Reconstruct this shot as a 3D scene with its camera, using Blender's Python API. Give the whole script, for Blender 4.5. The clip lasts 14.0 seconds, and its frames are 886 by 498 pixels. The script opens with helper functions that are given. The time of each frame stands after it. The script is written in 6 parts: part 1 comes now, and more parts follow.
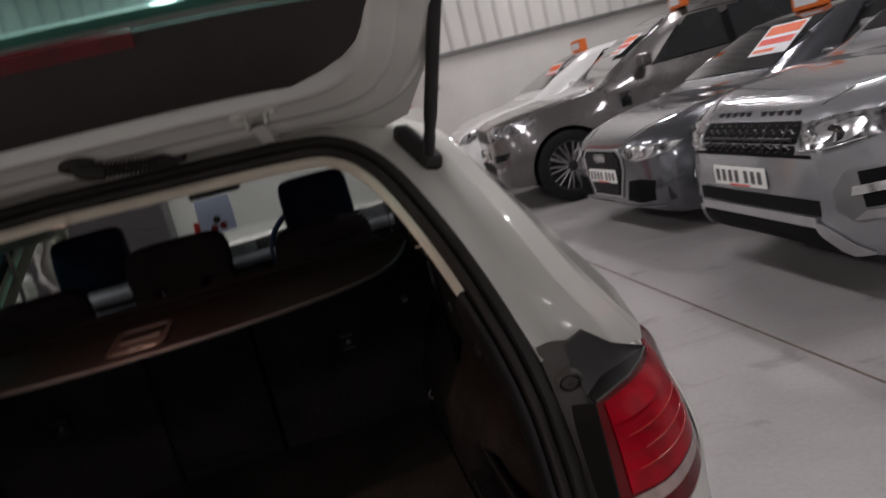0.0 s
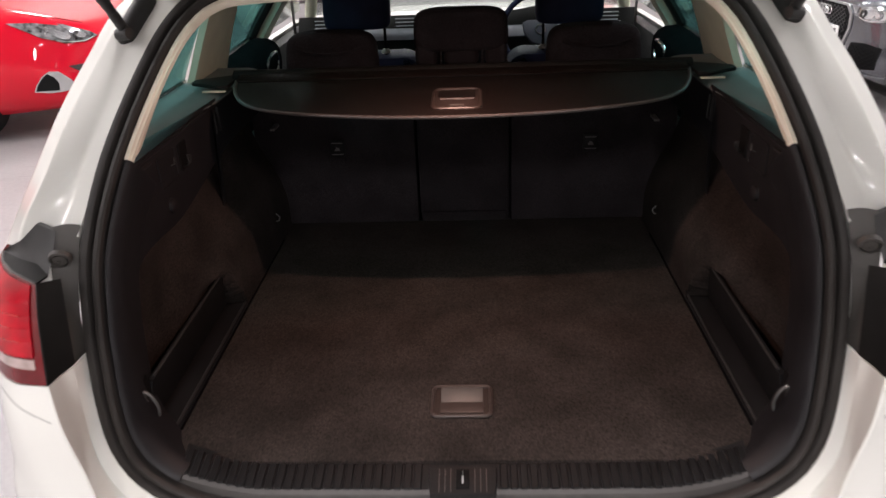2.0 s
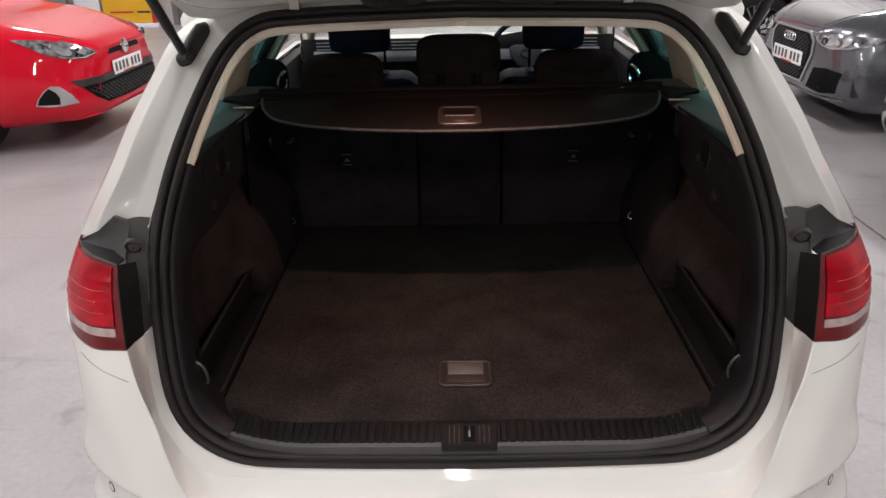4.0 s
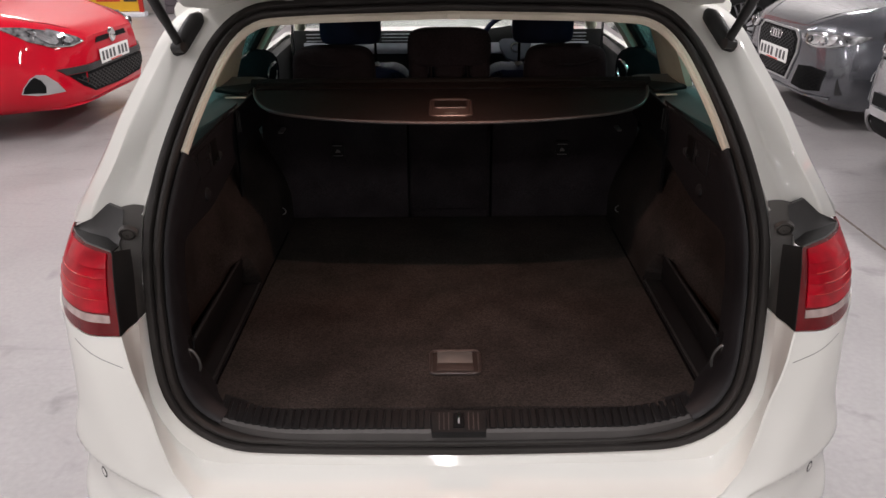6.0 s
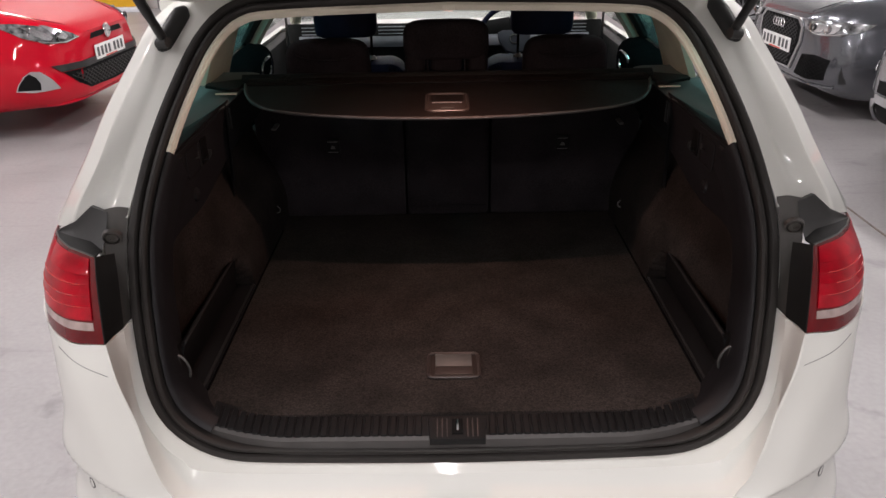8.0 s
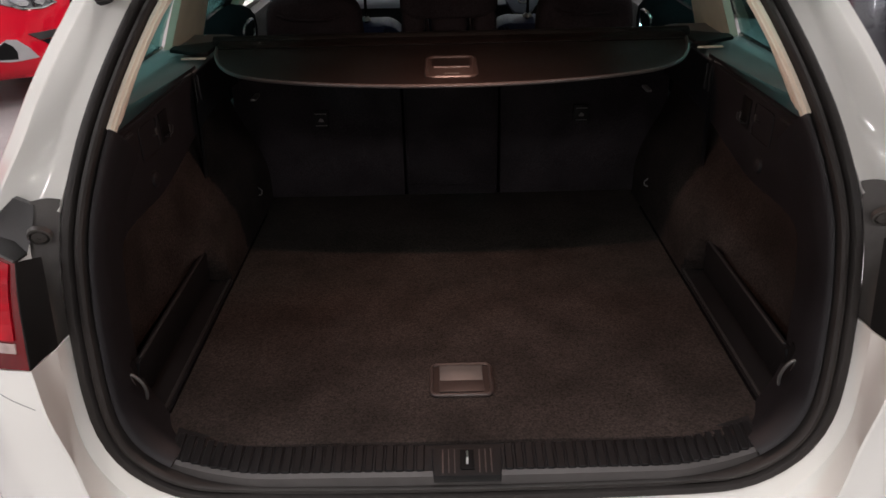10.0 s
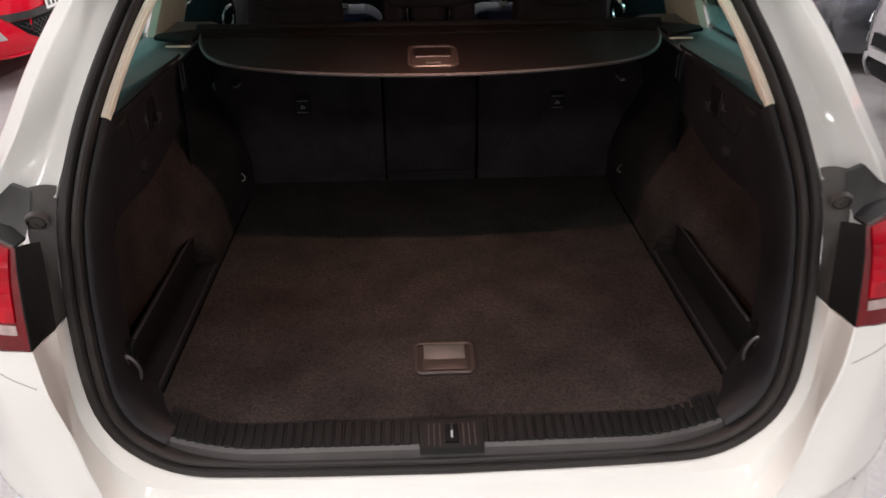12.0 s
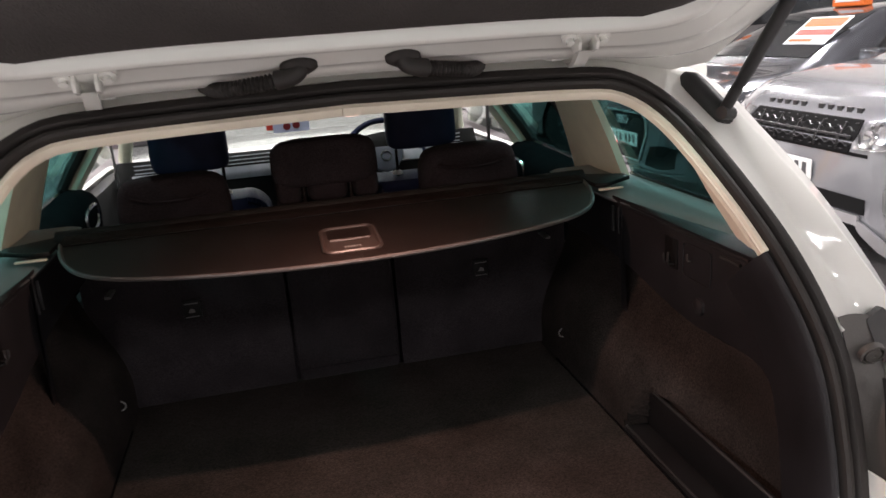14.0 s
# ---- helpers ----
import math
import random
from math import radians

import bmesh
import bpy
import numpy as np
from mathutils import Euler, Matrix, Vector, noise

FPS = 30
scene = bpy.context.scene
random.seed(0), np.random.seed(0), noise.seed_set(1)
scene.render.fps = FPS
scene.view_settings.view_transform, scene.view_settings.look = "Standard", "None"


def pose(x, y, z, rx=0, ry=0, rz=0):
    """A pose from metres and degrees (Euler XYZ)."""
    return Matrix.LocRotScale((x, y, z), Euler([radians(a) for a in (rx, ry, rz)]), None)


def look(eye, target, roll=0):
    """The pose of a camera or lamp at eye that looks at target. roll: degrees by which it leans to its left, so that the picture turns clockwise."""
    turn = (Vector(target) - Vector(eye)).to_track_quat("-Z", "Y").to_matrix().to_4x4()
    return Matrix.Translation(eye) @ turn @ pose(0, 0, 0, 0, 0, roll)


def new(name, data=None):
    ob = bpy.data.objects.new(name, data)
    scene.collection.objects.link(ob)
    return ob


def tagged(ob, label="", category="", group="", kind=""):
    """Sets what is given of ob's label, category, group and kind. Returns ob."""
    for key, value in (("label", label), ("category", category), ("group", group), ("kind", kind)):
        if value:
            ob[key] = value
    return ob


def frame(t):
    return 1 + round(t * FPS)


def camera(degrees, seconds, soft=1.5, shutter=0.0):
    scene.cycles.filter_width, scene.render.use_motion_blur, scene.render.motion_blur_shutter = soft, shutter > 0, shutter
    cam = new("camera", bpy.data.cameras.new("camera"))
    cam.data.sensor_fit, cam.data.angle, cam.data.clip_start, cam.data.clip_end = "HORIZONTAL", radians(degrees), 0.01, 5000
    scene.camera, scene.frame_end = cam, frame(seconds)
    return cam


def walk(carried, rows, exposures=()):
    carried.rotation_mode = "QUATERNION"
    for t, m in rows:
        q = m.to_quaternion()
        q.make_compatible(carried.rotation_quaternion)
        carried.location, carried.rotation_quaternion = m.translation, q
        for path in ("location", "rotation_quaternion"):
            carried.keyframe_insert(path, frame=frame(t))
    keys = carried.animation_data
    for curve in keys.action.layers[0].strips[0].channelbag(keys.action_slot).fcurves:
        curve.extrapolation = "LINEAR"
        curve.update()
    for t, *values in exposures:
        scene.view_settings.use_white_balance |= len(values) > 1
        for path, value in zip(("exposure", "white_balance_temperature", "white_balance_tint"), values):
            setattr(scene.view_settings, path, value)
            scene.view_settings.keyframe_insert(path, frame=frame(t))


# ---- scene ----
cam = camera(62.0, 14.0, shutter=0.5)
PATH = [
    (0, (0.3664, -0.7869, 1.3920), (0.6244, 0.8832, 1.0729), -14.5),
    (0.5, (0.2528, -0.7852, 1.4126), (0.4025, 0.8419, 0.8751), -5.9),
    (0.8, (0.0602, -0.7783, 1.4401), (0.1316, 0.8041, 0.7702), -2.1),
    (1, (0.0654, -0.7800, 1.4616), (0.0284, 0.7852, 0.7487), -1.4),
    (1.5, (0.0077, -0.8136, 1.4797), (-0.0499, 0.7413, 0.7470), -2.6),
    (2, (0.0335, -0.9408, 1.5029), (-0.0456, 0.6115, 0.7676), -2.3),
    (2.5, (0.0473, -1.1395, 1.5433), (-0.0146, 0.4154, 0.8115), -1.8),
    (3, (0.0060, -1.1988, 1.5605), (-0.0404, 0.3698, 0.8570), -1.7),
    (5.3, (-0.0284, -1.1447, 1.5554), (-0.0335, 0.4274, 0.8562), -0.5),
    (5.5, (-0.0310, -1.1576, 1.5579), (-0.0327, 0.4111, 0.8510), -0.4),
    (6, (-0.0267, -1.2006, 1.5614), (-0.0249, 0.3646, 0.8476), -0.4),
    (6.5, (-0.0172, -1.2014, 1.5622), (-0.0138, 0.3629, 0.8459), -0.5),
    (7, (-0.0112, -1.1842, 1.5597), (-0.0103, 0.3775, 0.8398), -0.8),
    (7.5, (-0.0120, -1.1730, 1.5571), (-0.0146, 0.3861, 0.8312), -1.0),
    (7.7, (-0.0138, -1.1653, 1.5562), (-0.0163, 0.3939, 0.8295), -1.0),
    (10, (-0.0232, -0.8996, 1.4848), (-0.0292, 0.6278, 0.6928), -1.4),
    (10.5, (-0.0482, -0.8462, 1.4659), (-0.0456, 0.6699, 0.6532), -1.3),
    (11, (-0.0619, -0.8574, 1.4754), (-0.0404, 0.6527, 0.6532), -1.0),
    (11.5, (-0.0662, -0.8841, 1.4926), (-0.0258, 0.6235, 0.6661), -0.7),
    (12, (-0.0430, -0.9477, 1.5081), (0.0129, 0.5607, 0.6850), -0.5),
    (12.3, (-0.0301, -1.0174, 1.5244), (0.0301, 0.4979, 0.7134), 0.6),
    (12.4, (-0.0172, -1.0320, 1.5253), (0.0267, 0.4936, 0.7323), -0.4),
    (12.5, (-0.0249, -1.0475, 1.5296), (0.0275, 0.5057, 0.7917), -0.5),
    (13, (-0.0421, -1.0019, 1.4977), (-0.0026, 0.6029, 0.8803), -1.5),
    (13.5, (-0.0946, -0.7860, 1.4952), (0.1376, 0.8437, 0.9955), -4.4),
    (14, (-0.1118, -0.6777, 1.4694), (0.2356, 0.9348, 0.9792), -4.3),
]
EXPOSURES = [(0.0, -0.95), (0.1, -0.55), (0.2, -0.1), (0.4, 0.1), (0.6, 0.4), (1.0, 0.75), (1.6, 0.75), (2.1, 0.4), (2.6, 0.1), (3.2, 0.0), (7.7, 0.0), (9.8, 0.05), (10.1, 0.15), (10.6, 0.5), (11.6, 0.5), (12.2, 0.3), (12.7, 0.1), (13.2, 0.4), (13.6, 0.75), (14.0, 0.78)]
walk(cam, [(t, look(eye, target, roll)) for t, eye, target, roll in PATH], EXPOSURES)

# ---- light: a closed hall under rows of ceiling lamps ----
world = bpy.data.worlds.new("world")
scene.world = world
world.use_nodes = True
world.node_tree.nodes["Background"].inputs[0].default_value = (0.8, 0.9, 1.0, 1)
world.node_tree.nodes["Background"].inputs[1].default_value = 0.05

LAMP_POWER = 132
LAMP_Z = 5.0
LAMPS = [(x, y) for y in (-6.6, -2.2, 2.0, 6.2, 10.4) for x in (-5.4, -0.1, 5.2) if (x, y) != (5.2, -2.2)]
for lx, ly in LAMPS:
    ld = bpy.data.lights.new("ceiling_lamp_light", "AREA")
    ld.shape, ld.size, ld.size_y = "RECTANGLE", 0.18, 1.7
    ld.energy, ld.color = LAMP_POWER, (1.0, 0.945, 0.955)
    new("ceiling_lamp_light", ld).matrix_world = pose(lx, ly, LAMP_Z)

# the small warm lamp under the roof's rear edge in the boot
ld = bpy.data.lights.new("boot_lamp_light", "AREA")
ld.shape, ld.size, ld.size_y = "RECTANGLE", 0.02, 0.01
ld.energy, ld.color = 2.1, (1.0, 0.57, 0.45)
new("boot_lamp_light", ld).matrix_world = pose(0, 0.3915, 1.3590)

# ---- materials ----
def mat(name, color, rough=0.5, metal=0.0, coat=0.0, noise_amt=0.15, scale=8.0, bump=0.0, bump_scale=200.0, fine=0.0, emit=None, spec=0.5, rough_var=0.1, dark=None, coat_rough=0.04):
    """A principled surface whose colour, gloss and relief vary at two scales."""
    m = bpy.data.materials.new(name)
    m.use_nodes = True
    nt = m.node_tree
    N, L = nt.nodes, nt.links
    b = N["Principled BSDF"]
    tc = N.new("ShaderNodeTexCoord")
    n1 = N.new("ShaderNodeTexNoise")
    n1.inputs["Scale"].default_value = scale
    n1.inputs["Detail"].default_value = 5
    L.new(tc.outputs["Object"], n1.inputs["Vector"])
    n2 = N.new("ShaderNodeTexNoise")
    n2.inputs["Scale"].default_value = bump_scale
    n2.inputs["Detail"].default_value = 3
    L.new(tc.outputs["Object"], n2.inputs["Vector"])
    mix = N.new("ShaderNodeMix")
    mix.data_type = "RGBA"
    lo = dark or tuple(c * (1 - noise_amt) for c in color)
    hi = tuple(min(1, c * (1 + noise_amt)) for c in color)
    mix.inputs[6].default_value = (*lo, 1)
    mix.inputs[7].default_value = (*hi, 1)
    ramp = N.new("ShaderNodeMapRange")
    ramp.inputs[1].default_value, ramp.inputs[2].default_value = 0.3, 0.7
    L.new(n1.outputs["Fac"], ramp.inputs[0])
    L.new(ramp.outputs[0], mix.inputs[0])
    src = mix.outputs[2]
    if fine:
        m2 = N.new("ShaderNodeMix")
        m2.data_type, m2.blend_type = "RGBA", "MULTIPLY"
        r2 = N.new("ShaderNodeMapRange")
        r2.inputs[1].default_value, r2.inputs[2].default_value = 0.3, 0.7
        r2.inputs[3].default_value, r2.inputs[4].default_value = 1 - fine, 1 + fine
        L.new(n2.outputs["Fac"], r2.inputs[0])
        m2.inputs[0].default_value = 1
        L.new(src, m2.inputs[6])
        L.new(r2.outputs[0], m2.inputs[7])
        src = m2.outputs[2]
    L.new(src, b.inputs["Base Color"])
    rr = N.new("ShaderNodeMapRange")
    rr.inputs[3].default_value, rr.inputs[4].default_value = max(0.0, rough - rough_var * rough), min(1, rough + rough_var * rough)
    L.new(n1.outputs["Fac"], rr.inputs[0])
    L.new(rr.outputs[0], b.inputs["Roughness"])
    b.inputs["Metallic"].default_value = metal
    b.inputs["Coat Weight"].default_value = coat
    b.inputs["Coat Roughness"].default_value = coat_rough
    b.inputs["Specular IOR Level"].default_value = spec
    if bump:
        bp = N.new("ShaderNodeBump")
        bp.inputs["Strength"].default_value = bump
        bp.inputs["Distance"].default_value = 0.002
        L.new(n2.outputs["Fac"], bp.inputs["Height"])
        L.new(bp.outputs[0], b.inputs["Normal"])
    if emit:
        b.inputs["Emission Color"].default_value = (*emit[:3], 1)
        b.inputs["Emission Strength"].default_value = emit[3]
    return m


def glass(name, tint, gloss=0.08, rough=0.01):
    """A thin tinted pane: what is behind shows through in its tint, with a clear reflection on top."""
    m = bpy.data.materials.new(name)
    m.use_nodes = True
    nt = m.node_tree
    N, L = nt.nodes, nt.links
    N.remove(N["Principled BSDF"])
    tr = N.new("ShaderNodeBsdfTransparent")
    tr.inputs[0].default_value = (*tint, 1)
    gl = N.new("ShaderNodeBsdfGlossy")
    gl.inputs["Roughness"].default_value = rough
    lw = N.new("ShaderNodeLayerWeight")
    lw.inputs[0].default_value = 0.5
    pw = N.new("ShaderNodeMath")
    pw.operation, pw.inputs[1].default_value = "POWER", 4.0
    L.new(lw.outputs["Facing"], pw.inputs[0])
    fr = N.new("ShaderNodeMapRange")
    fr.inputs[3].default_value, fr.inputs[4].default_value = gloss * 0.5, 0.4
    L.new(pw.outputs[0], fr.inputs[0])
    mx = N.new("ShaderNodeMixShader")
    L.new(fr.outputs[0], mx.inputs[0])
    L.new(tr.outputs[0], mx.inputs[1])
    L.new(gl.outputs[0], mx.inputs[2])
    L.new(mx.outputs[0], N["Material Output"].inputs[0])
    return m


M_WHITE = mat("white_paint", (0.77, 0.768, 0.725), 0.5, coat=0.9, noise_amt=0.02, scale=3, coat_rough=0.07)
M_RED = mat("red_paint", (0.52, 0.003, 0.018), 0.35, coat=0.7, noise_amt=0.05, scale=3, spec=0.05, coat_rough=0.02)
M_GREY = mat("grey_metallic_paint", (0.118, 0.122, 0.137), 0.24, metal=0.65, coat=1.0, noise_amt=0.06, scale=4, fine=0.12, bump_scale=900)
M_SILVER = mat("silver_grey_paint", (0.30, 0.305, 0.325), 0.26, metal=0.5, coat=1.0, noise_amt=0.05, scale=4, fine=0.1, bump_scale=900)
M_BROWNGREY = mat("bronze_grey_paint", (0.115, 0.107, 0.107), 0.28, metal=0.5, coat=1.0, noise_amt=0.05, scale=4, fine=0.08, bump_scale=900)
M_PLAINWHITE = mat("bright_white_paint", (0.78, 0.78, 0.78), 0.2, coat=0.9, noise_amt=0.02, scale=3)
M_RUBBER = mat("seal_rubber", (0.024, 0.021, 0.0195), 0.55, noise_amt=0.2, scale=15, bump=0.15, spec=0.35)
M_BLACK = mat("black_plastic", (0.016, 0.0155, 0.0155), 0.42, noise_amt=0.25, scale=12, bump=0.25, bump_scale=600)
M_GLOSSBLACK = mat("gloss_black", (0.008, 0.008, 0.009), 0.15, coat=0.5, noise_amt=0.1)
M_PULL = mat("matte_black_pull", (0.006, 0.0058, 0.006), 0.6, noise_amt=0.15, scale=20, spec=0.2)
M_DGREY = mat("dark_grey_plastic", (0.022, 0.0215, 0.0215), 0.5, noise_amt=0.18, scale=14, bump=0.3, bump_scale=400)
M_SATIN = mat("satin_black_plastic", (0.010, 0.0098, 0.0095), 0.6, noise_amt=0.25, scale=14, bump=0.2, bump_scale=400, spec=0.16)
M_WEB = mat("dark_web_plastic", (0.030, 0.029, 0.029), 0.5, noise_amt=0.15, scale=14, bump=0.3, bump_scale=400)
M_PANEL = mat("grey_plastic_panel", (0.072, 0.066, 0.061), 0.5, noise_amt=0.15, scale=14, bump=0.3, bump_scale=400)
M_HOOK = mat("plated_steel", (0.22, 0.215, 0.21), 0.32, metal=0.6, noise_amt=0.15)
M_GATETRIM = mat("tailgate_lining_plastic", (0.036, 0.031, 0.029), 0.6, noise_amt=0.15, scale=14, bump=0.5, bump_scale=330, fine=0.15)
M_DASHSILVER = mat("brushed_silver", (0.55, 0.56, 0.62), 0.4, metal=0.4, noise_amt=0.1, scale=20)
M_DARKRED = mat("dark_red_print", (0.20, 0.01, 0.015), 0.5, noise_amt=0.1)
M_TRIM = mat("boot_trim_plastic", (0.0082, 0.0078, 0.0082), 0.55, noise_amt=0.25, scale=12, bump=0.4, bump_scale=500, spec=0.22)
M_UPRIGHT = mat("smooth_trim_plastic", (0.0136, 0.0128, 0.0144), 0.5, noise_amt=0.2, scale=12, bump=0.25, bump_scale=600, spec=0.30)
M_FLAP = mat("brown_grey_flap", (0.085, 0.078, 0.074), 0.45, noise_amt=0.12, scale=30)
M_LEDGE = mat("ledge_plastic", (0.185, 0.20, 0.20), 0.6, noise_amt=0.10, scale=12, bump=0.3, bump_scale=500)
M_CARPET = mat("boot_carpet", (0.0335, 0.0265, 0.0238), 0.95, noise_amt=0.30, scale=8, bump=0.8, bump_scale=230, fine=0.45, spec=0.1)
M_FELT = mat("side_felt", (0.0245, 0.0200, 0.0182), 0.95, noise_amt=0.35, scale=9, bump=0.8, bump_scale=230, fine=0.5, spec=0.1)
M_SEAT = mat("black_seat_cloth", (0.0190, 0.0160, 0.0180), 0.9, noise_amt=0.3, scale=10, bump=0.7, bump_scale=300, fine=0.5, spec=0.12)
# black leather with the blue of the windscreen's light put into its colour
M_LEATHER = mat("black_leather_blue_lit", (0.014, 0.0185, 0.046), 0.5, noise_amt=0.2, scale=14, bump=0.3, bump_scale=260, spec=0.10)
M_HUB = mat("blue_grey_cover", (0.10, 0.108, 0.135), 0.45, noise_amt=0.1, scale=20)
M_DOORTRIM = mat("black_door_lining", (0.009, 0.009, 0.010), 0.95, noise_amt=0.2, scale=12, spec=0.0)
M_COVER = mat("load_cover_vinyl", (0.0092, 0.0062, 0.0055), 0.40, noise_amt=0.18, scale=10, bump=0.5, bump_scale=500, spec=0.13)
# lighter than the vinyl: light caught along the cover's lip is in this colour
M_EDGE = mat("load_cover_lit_edge", (0.050, 0.042, 0.040), 0.4, noise_amt=0.15, scale=20, spec=0.5)
M_BEIGE = mat("cream_trim", (0.78, 0.71, 0.58), 0.6, noise_amt=0.06, scale=14, bump=0.15, bump_scale=500)
M_PILLAR = mat("grey_green_pillar_trim", (0.68, 0.71, 0.57), 0.7, noise_amt=0.06, scale=14, bump=0.2, bump_scale=600)
M_CHROME = mat("chrome", (0.75, 0.75, 0.76), 0.12, metal=1.0, noise_amt=0.05)
M_ALLOY = mat("alloy", (0.55, 0.55, 0.56), 0.3, metal=0.9, noise_amt=0.08)
M_TYRE = mat("tyre", (0.011, 0.011, 0.011), 0.8, noise_amt=0.25, scale=25, bump=0.3, spec=0.2)
M_PLATEINK = mat("plate_ink", (0.07, 0.07, 0.072), 0.5, noise_amt=0.3, scale=60)
M_PLATE = mat("plate_white", (0.8, 0.8, 0.78), 0.4, noise_amt=0.04, scale=20)
M_INK = mat("ink", (0.02, 0.02, 0.022), 0.5, noise_amt=0.1)
M_LAMPRED = mat("red_lamp_lens", (0.40, 0.001, 0.012), 0.30, coat=0.45, noise_amt=0.35, scale=18, spec=0.10, dark=(0.25, 0.0008, 0.008))
M_LAMPSTRIP = mat("bright_red_light_strip", (0.60, 0.030, 0.030), 0.2, coat=0.8, noise_amt=0.2, scale=40)
M_LAMPDARK = mat("dark_red_lamp_lens", (0.13, 0.001, 0.004), 0.2, coat=0.5, noise_amt=0.2, scale=25, spec=0.15)
M_LAMPCLEAR = mat("clear_lamp_band", (0.44, 0.33, 0.31), 0.15, coat=0.8, noise_amt=0.2, scale=40)
M_HEADLAMP = mat("headlamp_cavity", (0.34, 0.345, 0.355), 0.10, metal=0.6, coat=1.0, noise_amt=0.6, scale=22, dark=(0.012, 0.012, 0.013))
M_REFLECTOR = mat("lamp_reflector", (0.80, 0.81, 0.83), 0.16, metal=0.9, coat=1.0, noise_amt=0.15, scale=30)
M_DARKGLASS = mat("dark_car_glass", (0.026, 0.028, 0.030), 0.06, coat=1.0, noise_amt=0.2, scale=3)
M_ORANGE = mat("orange_card", (0.75, 0.16, 0.02), 0.5, noise_amt=0.06, scale=10)
M_CARDORANGE = mat("orange_red_card", (0.70, 0.11, 0.02), 0.5, noise_amt=0.12, scale=9)
M_REDCARD = mat("red_card", (0.65, 0.05, 0.03), 0.5, noise_amt=0.06, scale=10)
M_YELLOW = mat("yellow_board", (0.75, 0.42, 0.02), 0.5, noise_amt=0.06, scale=4)
M_PAPER = mat("paper", (0.75, 0.76, 0.8), 0.6, noise_amt=0.04, scale=10)
M_BLUEPAPER = mat("blue_paper", (0.62, 0.68, 0.90), 0.6, noise_amt=0.05, scale=10)
M_WALL = mat("wall_sheet", (0.70, 0.69, 0.67), 0.6, noise_amt=0.06, scale=1.5, fine=0.04, bump=0.1, bump_scale=30)
M_WALLUP = mat("upper_wall_sheet", (0.52, 0.51, 0.50), 0.6, noise_amt=0.07, scale=1.2, bump=0.1, bump_scale=30)
M_DOOR = mat("roller_door_steel", (0.10, 0.085, 0.095), 0.5, metal=0.2, noise_amt=0.12, scale=3)
M_STEEL = mat("grey_steel", (0.22, 0.22, 0.22), 0.5, metal=0.3, noise_amt=0.15, scale=6)
M_GRILLE = mat("dark_grille_plastic", (0.030, 0.030, 0.032), 0.35, metal=0.3, noise_amt=0.15, scale=14)
M_REDSTEEL = mat("red_steel", (0.5, 0.03, 0.02), 0.45, noise_amt=0.1, scale=6)
M_CEIL = mat("ceiling_sheet", (0.22, 0.22, 0.22), 0.7, noise_amt=0.08, scale=1.0)
M_FLOOR = mat("concrete_floor", (0.31, 0.295, 0.295), 0.40, noise_amt=0.13, scale=0.9, fine=0.06, bump=0.03, bump_scale=45, rough_var=0.45)


def stain(m, spots, streaks):
    """Darken a floor with sparse round stains and thin curved scuffs."""
    nt = m.node_tree
    N, L = nt.nodes, nt.links
    b = N["Principled BSDF"]
    src = b.inputs["Base Color"].links[0].from_socket
    tc = N.new("ShaderNodeTexCoord")
    for kind, amt in (("spot", spots), ("patch", spots * 0.6), ("streak", streaks)):
        mp = N.new("ShaderNodeMapping")
        mp.inputs["Scale"].default_value = (1, 1, 1) if kind != "streak" else (0.7, 5.0, 1)
        mp.inputs["Rotation"].default_value = (0, 0, 0.5 if kind == "streak" else 0)
        L.new(tc.outputs["Object"], mp.inputs["Vector"])
        n = N.new("ShaderNodeTexNoise")
        n.inputs["Scale"].default_value = {"spot": 3.4, "patch": 1.1, "streak": 1.6}[kind]
        n.inputs["Detail"].default_value = 7
        n.inputs["Distortion"].default_value = 0.6 if kind != "streak" else 1.5
        L.new(mp.outputs[0], n.inputs["Vector"])
        r = N.new("ShaderNodeMapRange")
        lo, hi = {"spot": (0.62, 0.72), "patch": (0.50, 0.66), "streak": (0.60, 0.70)}[kind]
        r.inputs[1].default_value, r.inputs[2].default_value = lo, hi
        r.inputs[3].default_value, r.inputs[4].default_value = 1.0, 1.0 - amt
        L.new(n.outputs["Fac"], r.inputs[0])
        mx = N.new("ShaderNodeMix")
        mx.data_type, mx.blend_type = "RGBA", "MULTIPLY"
        mx.inputs[0].default_value = 1
        L.new(src, mx.inputs[6])
        L.new(r.outputs[0], mx.inputs[7])
        src = mx.outputs[2]
    L.new(src, b.inputs["Base Color"])


stain(M_FLOOR, 0.30, 0.14)
M_JOINT = mat("floor_joint", (0.16, 0.13, 0.11), 0.8, noise_amt=0.3, scale=20)
M_GREYHANDLE = mat("grey_handle", (0.17, 0.165, 0.16), 0.4, noise_amt=0.08, scale=20)
M_BROWNHANDLE = mat("brown_black_plastic", (0.050, 0.036, 0.032), 0.42, noise_amt=0.1, scale=20, bump=0.1, bump_scale=500)
M_GRIP = mat("brown_grip_plastic", (0.028, 0.019, 0.0165), 0.45, noise_amt=0.1, scale=20)
M_LIP = mat("grey_sill_plastic", (0.056, 0.052, 0.050), 0.5, noise_amt=0.15, scale=14, bump=0.3, bump_scale=400)
M_DARKALLOY = mat("dark_alloy", (0.29, 0.29, 0.30), 0.35, metal=0.8, noise_amt=0.1)
